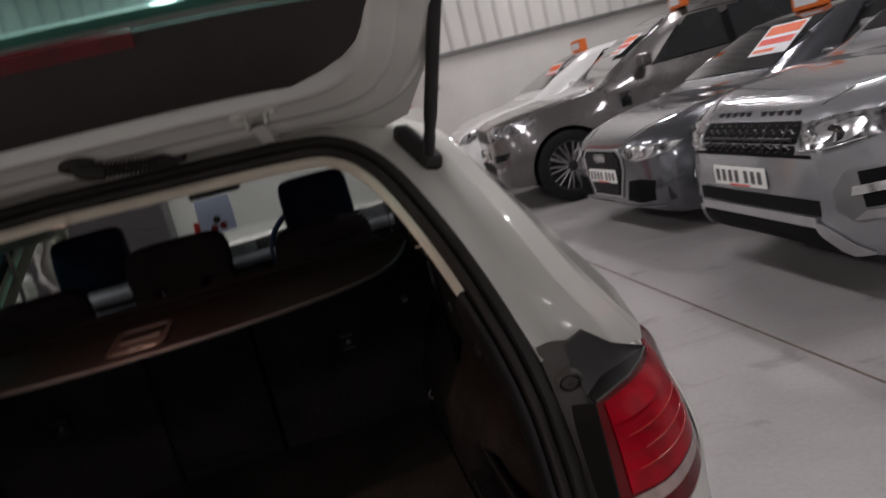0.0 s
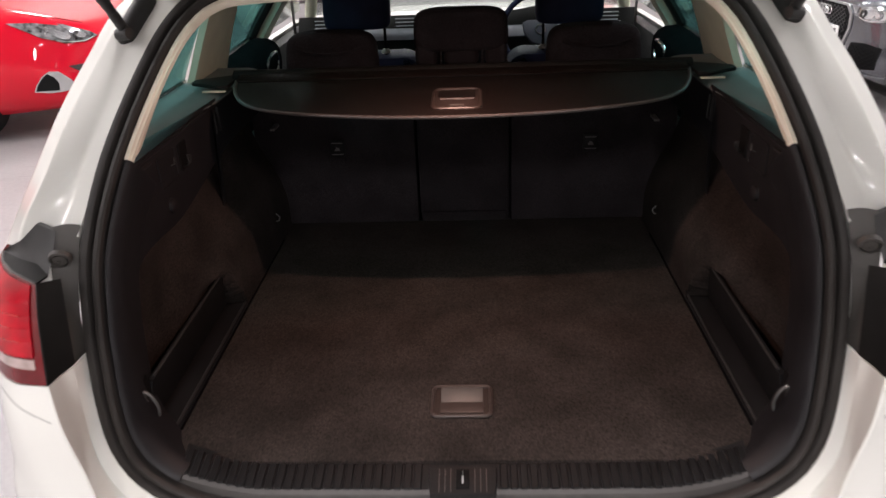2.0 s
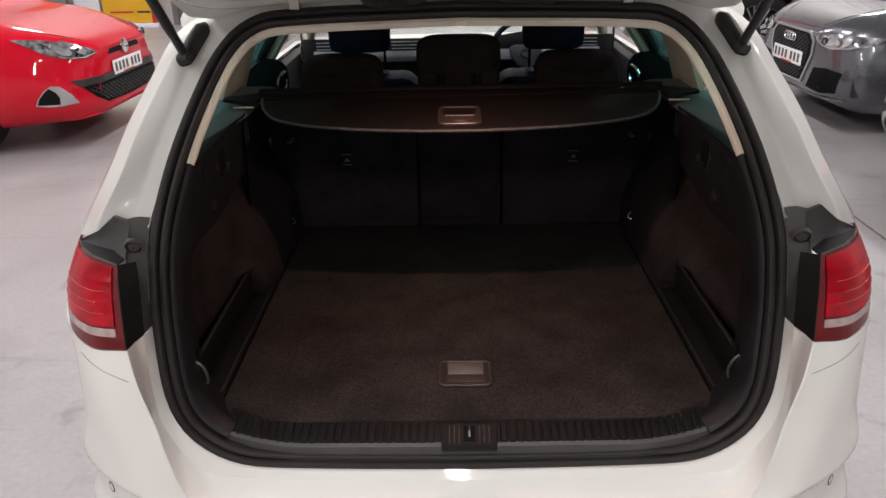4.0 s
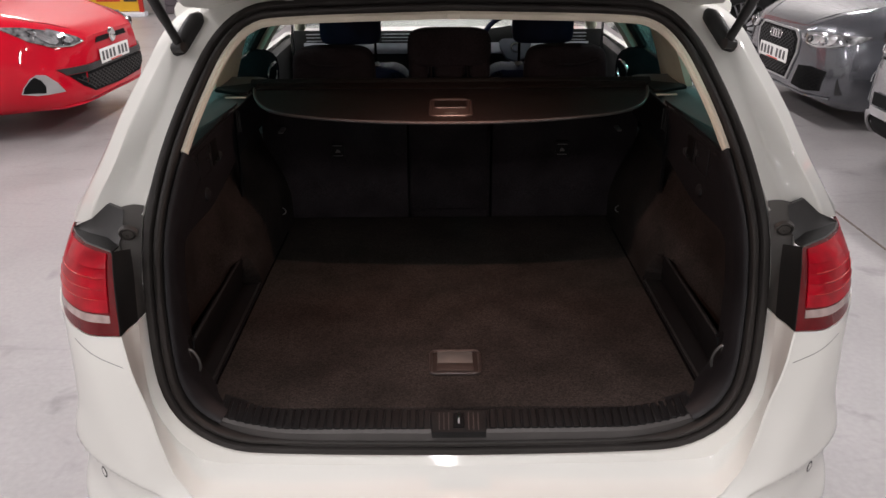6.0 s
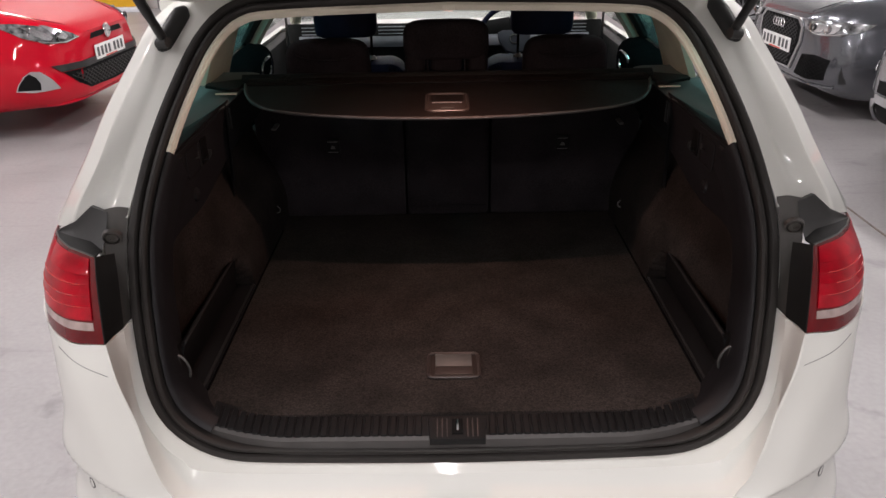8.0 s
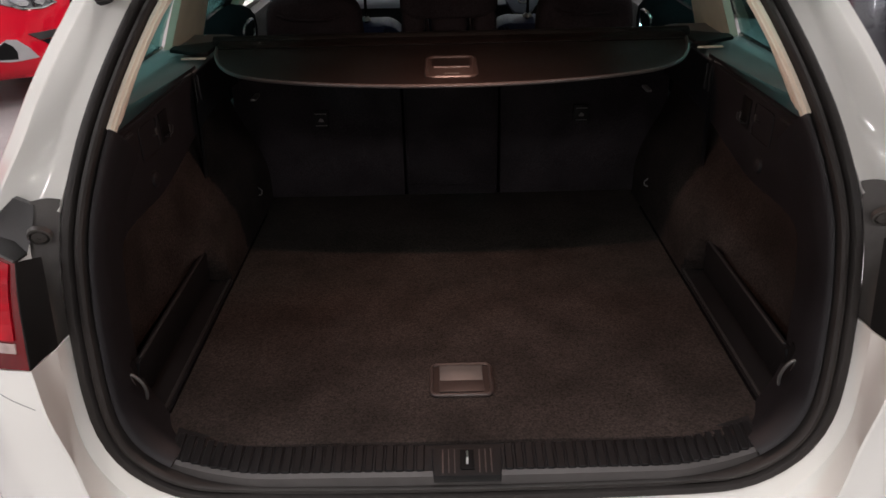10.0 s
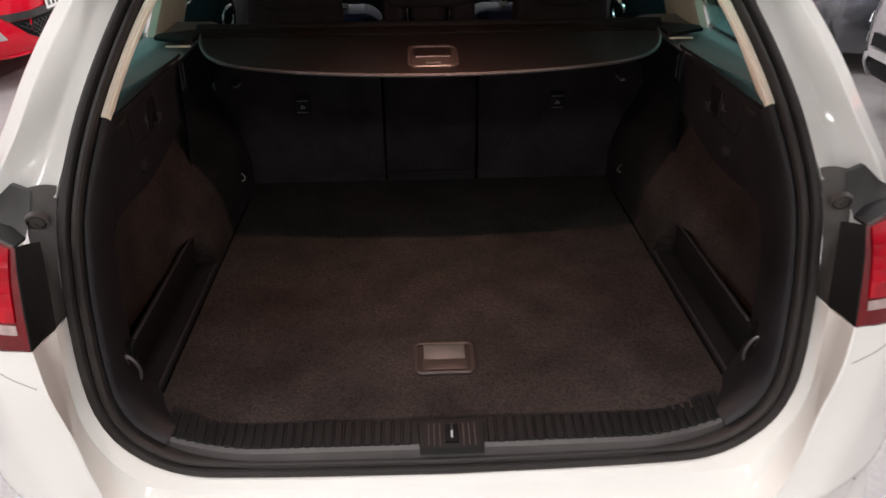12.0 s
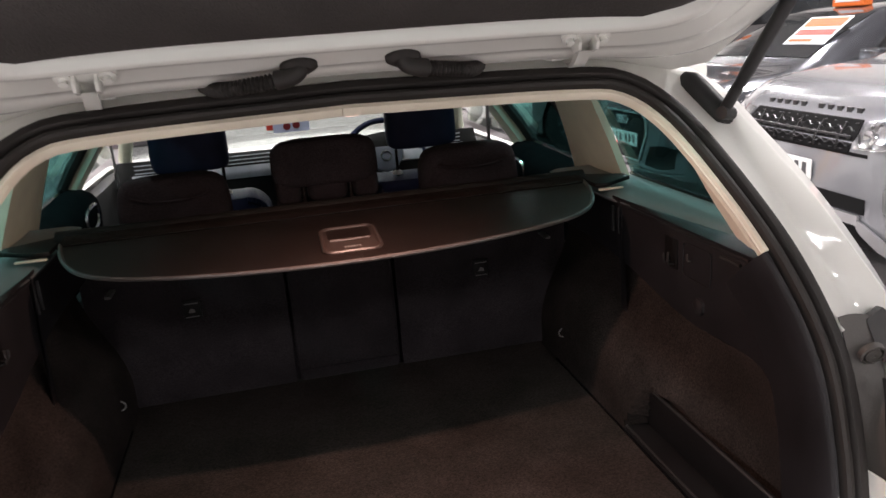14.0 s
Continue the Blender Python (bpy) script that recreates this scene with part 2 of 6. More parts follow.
# near-black for the shade inside openings, and for black grille plastic
M_VOID = mat("black_plastic_and_opening_shade", (0.0045, 0.0045, 0.0048), 0.7, noise_amt=0.2, scale=20, spec=0.15)
M_BOOTLENS = mat("boot_lamp_lens", (0.9, 0.7, 0.6), 0.5, emit=(1.0, 0.56, 0.44, 2.0))
G_GREEN = glass("green_tinted_glass", (0.33, 0.54, 0.53))
G_CLEAR = glass("windscreen_glass", (0.71, 0.74, 0.73))
G_REAR = glass("rear_window_glass", (0.62, 0.83, 0.79))

# ---- building helpers ----
def link_mesh(name, bm, material, smooth=40):
    bmesh.ops.recalc_face_normals(bm, faces=bm.faces)
    me = bpy.data.meshes.new(name)
    bm.to_mesh(me)
    bm.free()
    if smooth:
        me.polygons.foreach_set("use_smooth", [True] * len(me.polygons))
        me.set_sharp_from_angle(angle=radians(smooth))
    me.materials.append(material)
    return new(name, me)


def part(name, bm, material, parent, label="", smooth=40):
    ob = link_mesh(name, bm, material, smooth)
    ob.parent = parent
    if label:
        ob["label"] = label
    return ob


def thing(name, label, category, group="", at=None):
    ob = new(name)
    ob.empty_display_size = 0.1
    if at is not None:
        ob.matrix_world = at
    return tagged(ob, label, category, group)


def solid(name, bm, material, label="", category="", group="", kind="", smooth=40):
    return tagged(link_mesh(name, bm, material, smooth), label, category, group, kind)


def box(x0, x1, y0, y1, z0, z1, bevel=0.0, seg=2, bm=None):
    own = bmesh.new()
    bmesh.ops.create_cube(own, size=1)
    for v in own.verts:
        v.co = Vector(((x0 + x1) / 2 + v.co.x * (x1 - x0), (y0 + y1) / 2 + v.co.y * (y1 - y0), (z0 + z1) / 2 + v.co.z * (z1 - z0)))
    if bevel:
        bmesh.ops.bevel(own, geom=own.edges[:], offset=bevel, segments=seg, affect="EDGES", profile=0.6)
    return own if bm is None else add(bm, own)


def add(bm, other):
    me = bpy.data.meshes.new("tmp")
    other.to_mesh(me)
    other.free()
    bm.from_mesh(me)
    bpy.data.meshes.remove(me)
    return bm


def moved(bm, m):
    bm.transform(m)
    return bm


def grid(rows, closed_u=False, closed_v=False, bm=None):
    """A skin over rows of points."""
    bm = bm or bmesh.new()
    vs = [[bm.verts.new(p) for p in r] for r in rows]
    n, k = len(vs), len(vs[0])
    for i in range(n if closed_u else n - 1):
        for j in range(k if closed_v else k - 1):
            q = [vs[i][j], vs[i][(j + 1) % k], vs[(i + 1) % n][(j + 1) % k], vs[(i + 1) % n][j]]
            if len({tuple(round(c, 6) for c in v.co) for v in q}) >= 3:
                try:
                    bm.faces.new(q)
                except ValueError:
                    pass
    bmesh.ops.remove_doubles(bm, verts=bm.verts, dist=1e-5)
    return bm


def thick(bm, t):
    """Give a skin thickness, away from its normals."""
    bmesh.ops.recalc_face_normals(bm, faces=bm.faces)
    bmesh.ops.solidify(bm, geom=bm.faces[:], thickness=t)
    return bm


def spline(pts, n, closed=False):
    """n points along a smooth curve through pts, evenly by length."""
    P = [Vector(p) for p in pts]
    k = len(P)
    out = []
    spans = k if closed else k - 1
    for i in range(spans):
        p1, p2 = P[i], P[(i + 1) % k]
        p0 = P[(i - 1) % k] if closed or i else p1 + (p1 - p2)
        p3 = P[(i + 2) % k] if closed or i + 2 < k else p2 + (p2 - p1)
        for j in range(16):
            u = j / 16
            out.append(0.5 * ((2 * p1) + (p2 - p0) * u + (2 * p0 - 5 * p1 + 4 * p2 - p3) * u * u + (3 * p1 - p0 - 3 * p2 + p3) * u ** 3))
    out.append(P[0].copy() if closed else P[-1].copy())
    d = [0.0]
    for a, b in zip(out, out[1:]):
        d.append(d[-1] + (b - a).length)
    res, j = [], 0
    for i in range(n):
        s = d[-1] * i / (n if closed else n - 1)
        while j < len(d) - 2 and d[j + 1] < s:
            j += 1
        f = (s - d[j]) / max(1e-9, d[j + 1] - d[j])
        res.append(out[j].lerp(out[j + 1], min(1, f)))
    return res


def tube(pts, r, sides=10, closed=False, caps=True):
    """A round bar along pts; r may be a function of the share of the way."""
    P = [Vector(p) for p in pts]
    n = len(P)
    rows = []
    up = None
    for i, p in enumerate(P):
        a = P[(i - 1) % n] if closed or i else p
        b = P[(i + 1) % n] if closed or i < n - 1 else p
        t = (b - a).normalized()
        if up is None:
            up = t.orthogonal().normalized()
        up = (up - t * up.dot(t)).normalized()
        side = t.cross(up)
        rad = r(i / max(1, n - 1)) if callable(r) else r
        rows.append([p + (up * math.cos(2 * math.pi * j / sides) + side * math.sin(2 * math.pi * j / sides)) * rad for j in range(sides)])
    bm = grid(rows, closed_u=closed, closed_v=True)
    if caps and not closed:
        bmesh.ops.holes_fill(bm, edges=[e for e in bm.edges if e.is_boundary])
    return bm


def lathe(profile, sides=32, axis="y"):
    """Turn (radius, along) pairs about an axis."""
    rows = []
    for j in range(sides):
        a = 2 * math.pi * j / sides
        c, s = math.cos(a), math.sin(a)
        rows.append([{"y": (r * c, h, r * s), "z": (r * c, r * s, h), "x": (h, r * c, r * s)}[axis] for r, h in profile])
    return grid(rows, closed_u=True)


def prism(outline, depth, to=lambda u, v, w: (u, v, w), bevel=0.0):
    """A flat outline of (u, v) with depth in w from 0."""
    bm = bmesh.new()
    f = bm.faces.new([bm.verts.new((u, v, 0)) for u, v in outline])
    r = bmesh.ops.extrude_face_region(bm, geom=[f])
    bmesh.ops.translate(bm, verts=[g for g in r["geom"] if isinstance(g, bmesh.types.BMVert)], vec=(0, 0, depth))
    if bevel:
        bmesh.ops.bevel(bm, geom=bm.edges[:], offset=bevel, segments=2, affect="EDGES", profile=0.6)
    for v in bm.verts:
        v.co = Vector(to(*v.co))
    return bm


def round_rect(w, h, r, n=5, cx=0.0, cy=0.0):
    pts = []
    for sx, sy, a0 in ((1, 1, 0), (-1, 1, 90), (-1, -1, 180), (1, -1, 270)):
        for i in range(n + 1):
            a = radians(a0 + 90 * i / n)
            pts.append((cx + sx * (w / 2 - r) + r * math.cos(a), cy + sy * (h / 2 - r) + r * math.sin(a)))
    return pts


def smooth01(a, b, x):
    t = min(1.0, max(0.0, (x - a) / (b - a)))
    return t * t * (3 - 2 * t)


def lerp_table(table, x):
    for (x0, *a), (x1, *b) in zip(table, table[1:]):
        if x <= x1:
            f = max(0.0, (x - x0) / (x1 - x0))
            return [p + (q - p) * f for p, q in zip(a, b)]
    return list(table[-1][1:])

# ---- the hall ----
HX0, HX1, HY0, HY1, HZ = -9.5, 9.5, -9.5, 12.2, 5.4
solid("floor", box(HX0 - 0.3, HX1 + 0.3, HY0 - 0.3, HY1 + 0.3, -0.2, 0.0), M_FLOOR, "grey painted concrete hall floor with scuffs", "floor", kind="structure")
bm = box(2.205, 2.217, HY0, HY1, 0.0005, 0.003)
solid("trim", bm, M_JOINT, "dark sawn joint line in the concrete", "floor joint", kind="structure", smooth=0)
for nm, b in (("wall_north", (HX0, HX1, HY1, HY1 + 0.2)), ("wall_south", (HX0, HX1, HY0 - 0.2, HY0)), ("wall_west", (HX0 - 0.2, HX0, HY0 - 0.2, HY1 + 0.2)), ("wall_east", (HX1, HX1 + 0.2, HY0 - 0.2, HY1 + 0.2))):
    solid(nm, box(b[0], b[1], b[2], b[3], 0, HZ), M_WALL, "off-white sheet-clad hall wall", "wall", kind="structure", smooth=0)
solid("ceiling", box(HX0 - 0.2, HX1 + 0.2, HY0 - 0.2, HY1 + 0.2, HZ, HZ + 0.2), M_CEIL, "grey sheet hall ceiling", "ceiling", kind="structure", smooth=0)
# a steel rail along the far wall with sheet ribs above it
bm = box(HX0, HX1, HY1 - 0.10, HY1 - 0.002, 2.19, 2.25, 0.006)
solid("trim", bm, M_STEEL, "grey steel rail along the far wall", "wall rail", kind="structure")
bm = bmesh.new()
for i in range(63):
    x = HX0 + 0.3 * i
    box(x, x + 0.05, HY1 - 0.025, HY1 - 0.002, 2.26, HZ, bm=bm)
solid("trim", bm, M_WALLUP, "ribs of the upper wall sheets", "wall sheet", kind="structure", smooth=0)
for x in (2.33, -8.6, 8.0):
    solid("column", box(x - 0.09, x + 0.09, HY1 - 0.25, HY1 - 0.105, 0, HZ, 0.008), M_REDSTEEL if x == 2.33 else M_STEEL, "painted steel column against the far wall", "column", kind="structure")

# a dark roller door in the far wall
door = thing("roller_door", "closed dark grey roller door in the far wall", "door")
part("frame", box(-4.85, -1.95, HY1 - 0.12, HY1 - 0.003, 0.0, 3.1, 0.01), M_STEEL, door)
for k in range(24):
    part("slat", box(-4.75, -2.05, HY1 - 0.145, HY1 - 0.122, 0.02 + 0.125 * k, 0.138 + 0.125 * k, 0.008, 1), M_DOOR, door)
part("door_bar", box(-4.75, -2.05, HY1 - 0.16, HY1 - 0.146, 1.10, 1.17, 0.004), M_PAPER, door)

for lx, ly in LAMPS:
    t = thing("ceiling_lamp", "white linear ceiling lamp hung from the roof", "lamp", "ceiling lamps", at=pose(lx, ly, LAMP_Z))
    part("housing", box(-0.12, 0.12, -0.87, 0.87, 0.015, 0.07, 0.01), M_STEEL, t)
    for y in (-0.6, 0.6):
        part("hanger", tube([(0, y, 0.07), (0, y, HZ - LAMP_Z)], 0.008, 6), M_STEEL, t)

from mathutils.bvhtree import BVHTree

# ---- the white estate car, tailgate open ----
# drawn in units of SIZE metres, with the lock's height (0.63 m) fixed; DROP is the ground in those units
SIZE = 0.86
CAR_AT = Matrix.Translation((0, 0, 0.63 * (1 - SIZE))) @ Matrix.Scale(SIZE, 4)
DROP = -0.63 * (1 - SIZE) / SIZE
car = thing("estate_car", "white estate car with its tailgate open and empty boot", "car")


def rear_y(z):
    """How far forward the rear opening lies at a height."""
    return lerp_table([(0.3, -0.05), (0.55, -0.05), (0.63, -0.02), (0.92, 0.05), (1.08, 0.10), (1.24, 0.20), (1.42, 0.38), (1.50, 0.46), (1.7, 0.6)], z)[0]


# half of the opening's outline, from the sill's middle to the roof's middle
HALF = [(0, 0.573), (0.25, 0.576), (0.42, 0.580), (0.486, 0.584), (0.538, 0.595), (0.590, 0.618), (0.640, 0.661), (0.672, 0.722), (0.686, 0.795), (0.691, 0.870), (0.694, 0.957), (0.687, 1.085), (0.660, 1.222), (0.618, 1.355), (0.570, 1.450), (0.500, 1.505), (0.385, 1.522), (0.0, 1.532)]
SEAL_HALF = spline([(x, rear_y(z), z) for x, z in HALF], 71)
LOOP = SEAL_HALF + [Vector((-p.x, p.y, p.z)) for p in SEAL_HALF[-2:0:-1]]


def inward(i, pts=LOOP):
    """The direction in the opening's surface towards its middle, and the surface's outward normal."""
    n = len(pts)
    t = (pts[(i + 1) % n] - pts[(i - 1) % n]).normalized()
    z = pts[i].z
    s = (rear_y(z + 0.06) - rear_y(z - 0.06)) / 0.12
    nrm = Vector((0, -1, s)).normalized()
    d = nrm.cross(t).normalized()
    if d.dot(Vector((0, 0.2, 1.05)) - pts[i]) < 0:
        d = -d
    return d, nrm


INW = [inward(i) for i in range(len(LOOP))]


def ring(off, out):
    """The opening's loop, moved inwards by off and out of its surface by out."""
    return [p + d * off * (1 - 0.10 * smooth01(0.80, 0.63, p.z)) + n * out for p, (d, n) in zip(LOOP, INW)]


def band(profile):
    return grid([ring(o, u) for o, u in profile], closed_v=True)


seal = part("door_seal", band([(-0.002, -0.012), (0.0, 0.005), (0.003, 0.011), (0.009, 0.0135), (0.017, 0.012), (0.0205, 0.007), (0.0222, -0.006), (0.0240, 0.005), (0.028, 0.0105), (0.034, 0.0115), (0.0385, 0.008), (0.0405, -0.002), (0.042, -0.016)]), M_RUBBER, car, "black double-lipped rubber boot seal")


def split(flags):
    """Runs of following loop points for which a flag holds."""
    n = len(LOOP)
    start = next(i for i in range(n) if flags[i] and not flags[i - 1])
    run = []
    while flags[(start + len(run)) % n] and len(run) < n:
        run.append((start + len(run)) % n)
    return run


low = split([p.z < 1.255 for p in LOOP])
high = split([p.z >= 1.225 for p in LOOP])


def strip(profile, run):
    rows = [[ring_pts[i] for i in run] for ring_pts in (ring(o, u) for o, u in profile)]
    return grid(rows)


# the smooth lining strip runs from the sill's ends round the lower corners and up beside the opening
corner = [(0.041, -0.016), (0.0425, -0.006), (0.046, -0.001), (0.051, -0.002), (0.055, -0.010), (0.058, -0.030), (0.055, -0.065), (0.047, -0.105), (0.040, -0.150)]
for sx in (1, -1):
    run = [i for i in low if LOOP[i].x * sx > 0.545]
    rows = []
    for o, u in corner:
        # wider in the lower corner, where it turns into the sill
        wide = [o + 0.012 * smooth01(-0.002, -0.03, u) * smooth01(0.76, 0.66, LOOP[i].z) for i in run]
        rows.append([LOOP[i] + INW[i][0] * w + INW[i][1] * u for i, w in zip(run, wide)])
    part("opening_trim", thick(grid(rows), 0.004), M_UPRIGHT, car, "smooth dark grey strip beside the boot opening", smooth=60)
part("cream_trim", thick(strip([(0.040, -0.008), (0.0425, 0.0), (0.050, 0.0005), (0.0535, -0.005), (0.0545, -0.016)], high), 0.004), M_BEIGE, car, "cream plastic trim round the upper opening")

# the cream trim runs on inwards and widens towards its lower ends
edge_ring = ring(0.0530, -0.004)
for side_run in ([i for i in high if LOOP[i].x > 0.3 and LOOP[i].z < 1.46], [i for i in high if LOOP[i].x < -0.3 and LOOP[i].z < 1.46]):
    rows = []
    for i in side_run:
        wd = 0.058 * smooth01(1.42, 1.27, LOOP[i].z) + 0.003
        p = edge_ring[i]
        rows.append([p, p - INW[i][0] * wd * 0.06 + Vector((0, wd * 0.6, 0)), p - INW[i][0] * wd * 0.26 + Vector((0, wd * 1.4, 0.0))])
    part("cream_trim", thick(grid(rows), 0.003), M_BEIGE, car)

# rear bumper and lower quarter skin: rows from the middle to the lamp, each from the seal outwards
R_S = [(0, -0.040, 0.576), (0.47, -0.036, 0.586), (0.585, -0.024, 0.619), (0.640, -0.010, 0.665), (0.674, 0.006, 0.732), (0.689, 0.026, 0.830), (0.695, 0.048, 0.905)]
R_B = [(0, -0.058, 0.553), (0.525, -0.046, 0.556), (0.612, -0.036, 0.585), (0.664, -0.026, 0.636), (0.694, -0.020, 0.712), (0.697, -0.015, 0.815), (0.696, -0.005, 0.908)]
R_A = [(0, -0.170, 0.520), (0.50, -0.155, 0.520), (0.612, -0.128, 0.567), (0.642, -0.125, 0.665), (0.657, -0.118, 0.752), (0.681, -0.108, 0.845), (0.700, -0.082, 0.918)]
R_1 = [(0, -0.205, 0.490), (0.52, -0.188, 0.480), (0.680, -0.145, 0.515), (0.735, -0.118, 0.640), (0.760, -0.100, 0.740), (0.780, -0.075, 0.835), (0.790, -0.042, 0.902)]
R_2 = [(0, -0.215, 0.42), (0.54, -0.195, 0.40), (0.77, -0.115, 0.45), (0.858, -0.035, 0.60), (0.858, -0.012, 0.72), (0.861, 0.008, 0.825), (0.868, 0.033, 0.906)]
R_3 = [(0, -0.205, 0.33), (0.55, -0.185, 0.30), (0.89, -0.020, 0.33), (0.954, 0.100, 0.50), (0.892, 0.100, 0.71), (0.902, 0.112, 0.80), (0.925, 0.138, 0.916)]
R_4 = [(0, -0.17, 0.24), (0.55, -0.15, 0.20), (0.90, 0.05, 0.22), (1.01, 0.30, 0.42), (1.00, 0.31, 0.66), (0.992, 0.32, 0.80), (0.985, 0.34, 0.928)]
R_5 = [(0, -0.13, 0.18), (0.55, -0.11, 0.15), (0.92, 0.15, 0.16), (1.04, 0.50, 0.24), (1.05, 0.55, 0.60), (1.04, 0.56, 0.78), (1.02, 0.56, 0.930)]


def fine_rows(tables, n, m):
    """A smooth skin through a coarse net of points, n along each curve and m across."""
    cols = [spline(t, n) for t in tables]
    return [spline([c[i] for c in cols], m) for i in range(n)]


def both(rows):
    """A half's rows, from its middle outwards, carried on across the car."""
    return [[Vector((-p[0], p[1], p[2])) for p in r] for r in rows[:0:-1]] + [[Vector(p) for p in r] for r in rows]


s_, b_, a_ = (spline(t, 40) for t in (R_S, R_B, R_A))
part("flange", thick(grid(both([[s_[i].lerp(b_[i], k / 3) for k in range(4)] for i in range(40)])), 0.004), M_WHITE, car, smooth=60)
part("gutter", thick(grid(both([spline([b_[i], b_[i].lerp(a_[i], 0.5) + Vector((0.006, 0.01 + 0.014 * math.exp(-((b_[i].x - 0.64) / 0.06) ** 2), -0.006)), a_[i]], 8) for i in range(40)])), 0.004), M_WHITE, car, smooth=60)
CREASE = [(0.0, 0.44), (0.50, 0.46), (0.56, 0.485), (0.62, 0.520), (0.68, 0.556), (0.73, 0.573), (0.79, 0.587), (0.86, 0.597), (0.90, 0.598), (1.10, 0.588)]
skin_rows = fine_rows([R_A, R_1, R_2, R_3, R_4, R_5], 110, 120)
for r in skin_rows:
    for p in r:
        # the lower tier is set back under a crease at the corners
        crease = lerp_table(CREASE, p.x)[0]
        swell = math.exp(-((p.z - crease - 0.02) / 0.07) ** 2) * smooth01(0.70, 0.86, p.x)
        step = smooth01(crease + 0.004, crease - 0.016, p.z) * smooth01(0.56, 0.74, p.x) * (1 - 0.7 * smooth01(0.50, 0.34, p.z))
        p.x, p.y = p.x - 0.020 * step + 0.006 * swell, p.y + 0.015 * step
        p.x -= 0.020 * smooth01(0.42, 0.28, p.z) * smooth01(0.7, 0.9, p.x)
bumper = part("bumper", thick(grid(both(skin_rows)), 0.004), M_WHITE, car, "white rear bumper with parking sensors", smooth=60)
skin_bm = grid(skin_rows)
skin_tree = BVHTree.FromBMesh(skin_bm)
skin_bm.free()


def on_bumper(x, z):
    """The bumper's outside at a half width and height, and its outward normal."""
    p, nrm, _, _ = skin_tree.ray_cast(Vector((x, -2, z)), Vector((0, 1, 0)))
    return p, nrm if nrm.y < 0 else -nrm


for sx in (1, -1):
    m_side = Matrix.Diagonal((sx, 1, 1, 1))
    line = [on_bumper(0.697 + 0.130 * k / 9, 0.856 + 0.023 * k / 9) for k in range(10)]
    part("panel_gap", moved(tube([p + nrm * 0.0003 for p, nrm in line], 0.0007, 5), m_side), M_GREYHANDLE, bumper)
    spot, nrm = on_bumper(0.822, 0.532)
    turn = Vector((0, -1, 0)).rotation_difference(nrm).to_matrix().to_4x4()
    part("parking_sensor", moved(moved(lathe([(0.0, -0.0015), (0.010, -0.001), (0.011, 0.004)], 20), Matrix.Translation(spot) @ turn), m_side), M_WHITE, bumper)
    part("sensor_gap", moved(moved(lathe([(0.0112, 0.004), (0.0112, -0.0012), (0.0136, -0.0012), (0.0136, 0.004)], 20), Matrix.Translation(spot) @ turn), m_side), M_DGREY, bumper)

# pillars between the opening and the body's corner: rows from the lamp up to the roof's middle
P_S = [(0.686, 0.105, 1.115), (0.682, 0.122, 1.135), (0.660, 0.192, 1.224), (0.636, 0.258, 1.298), (0.612, 0.34, 1.372), (0.570, 0.412, 1.452), (0.500, 0.468, 1.509), (0.385, 0.484, 1.526), (0, 0.495, 1.536)]
P_F = [(0.728, 0.130, 1.118), (0.724, 0.146, 1.138), (0.702, 0.212, 1.220), (0.676, 0.274, 1.300), (0.650, 0.354, 1.384), (0.606, 0.432, 1.468), (0.524, 0.492, 1.524), (0.397, 0.508, 1.540), (0, 0.518, 1.549)]
P_R = [(0.816, 0.126, 1.088), (0.796, 0.132, 1.134), (0.752, 0.166, 1.214), (0.724, 0.243, 1.302), (0.692, 0.336, 1.386), (0.645, 0.436, 1.478), (0.550, 0.508, 1.537), (0.404, 0.530, 1.554), (0, 0.542, 1.562)]
P_T = [(0.823, 0.131, 1.088), (0.803, 0.137, 1.134), (0.759, 0.172, 1.214), (0.730, 0.248, 1.302), (0.698, 0.342, 1.387), (0.651, 0.442, 1.480), (0.553, 0.515, 1.539), (0.405, 0.537, 1.556), (0, 0.549, 1.564)]
P_E = [(0.880, 0.184, 1.068), (0.853, 0.196, 1.122), (0.800, 0.218, 1.212), (0.766, 0.286, 1.302), (0.730, 0.374, 1.388), (0.686, 0.478, 1.478), (0.575, 0.560, 1.541), (0.410, 0.582, 1.560), (0, 0.594, 1.570)]
P_5 = [(0.905, 0.24, 1.072), (0.882, 0.25, 1.108), (0.818, 0.28, 1.216), (0.782, 0.35, 1.302), (0.745, 0.43, 1.386), (0.698, 0.52, 1.470), (0.580, 0.60, 1.538), (0.412, 0.63, 1.560), (0, 0.64, 1.572)]
P_6 = [(0.975, 0.50, 1.065), (0.950, 0.50, 1.105), (0.870, 0.48, 1.216), (0.815, 0.51, 1.302), (0.762, 0.57, 1.384), (0.708, 0.64, 1.462), (0.590, 0.72, 1.532), (0.415, 0.75, 1.562), (0, 0.76, 1.576)]


def crisp_rows(tables, n):
    """Like fine_rows, but with flat faces and narrow rounded folds between the curves."""
    cols = [spline(t, n) for t in tables]
    out = []
    for i in range(n):
        row = [cols[0][i]]
        for a, b in zip(cols, cols[1:]):
            row += [a[i].lerp(b[i], f) for f in (0.07, 0.16, 0.5, 0.84, 0.93)]
        out.append(row + [cols[-1][i]])
    return out


half_rows = crisp_rows([P_S, P_F, P_R, P_T, P_E, P_5, P_6], 48)
part("rear_pillar", thick(grid(both(half_rows[::-1])), 0.004), M_WHITE, car, "white body pillars with a moulded rain gutter", smooth=50)

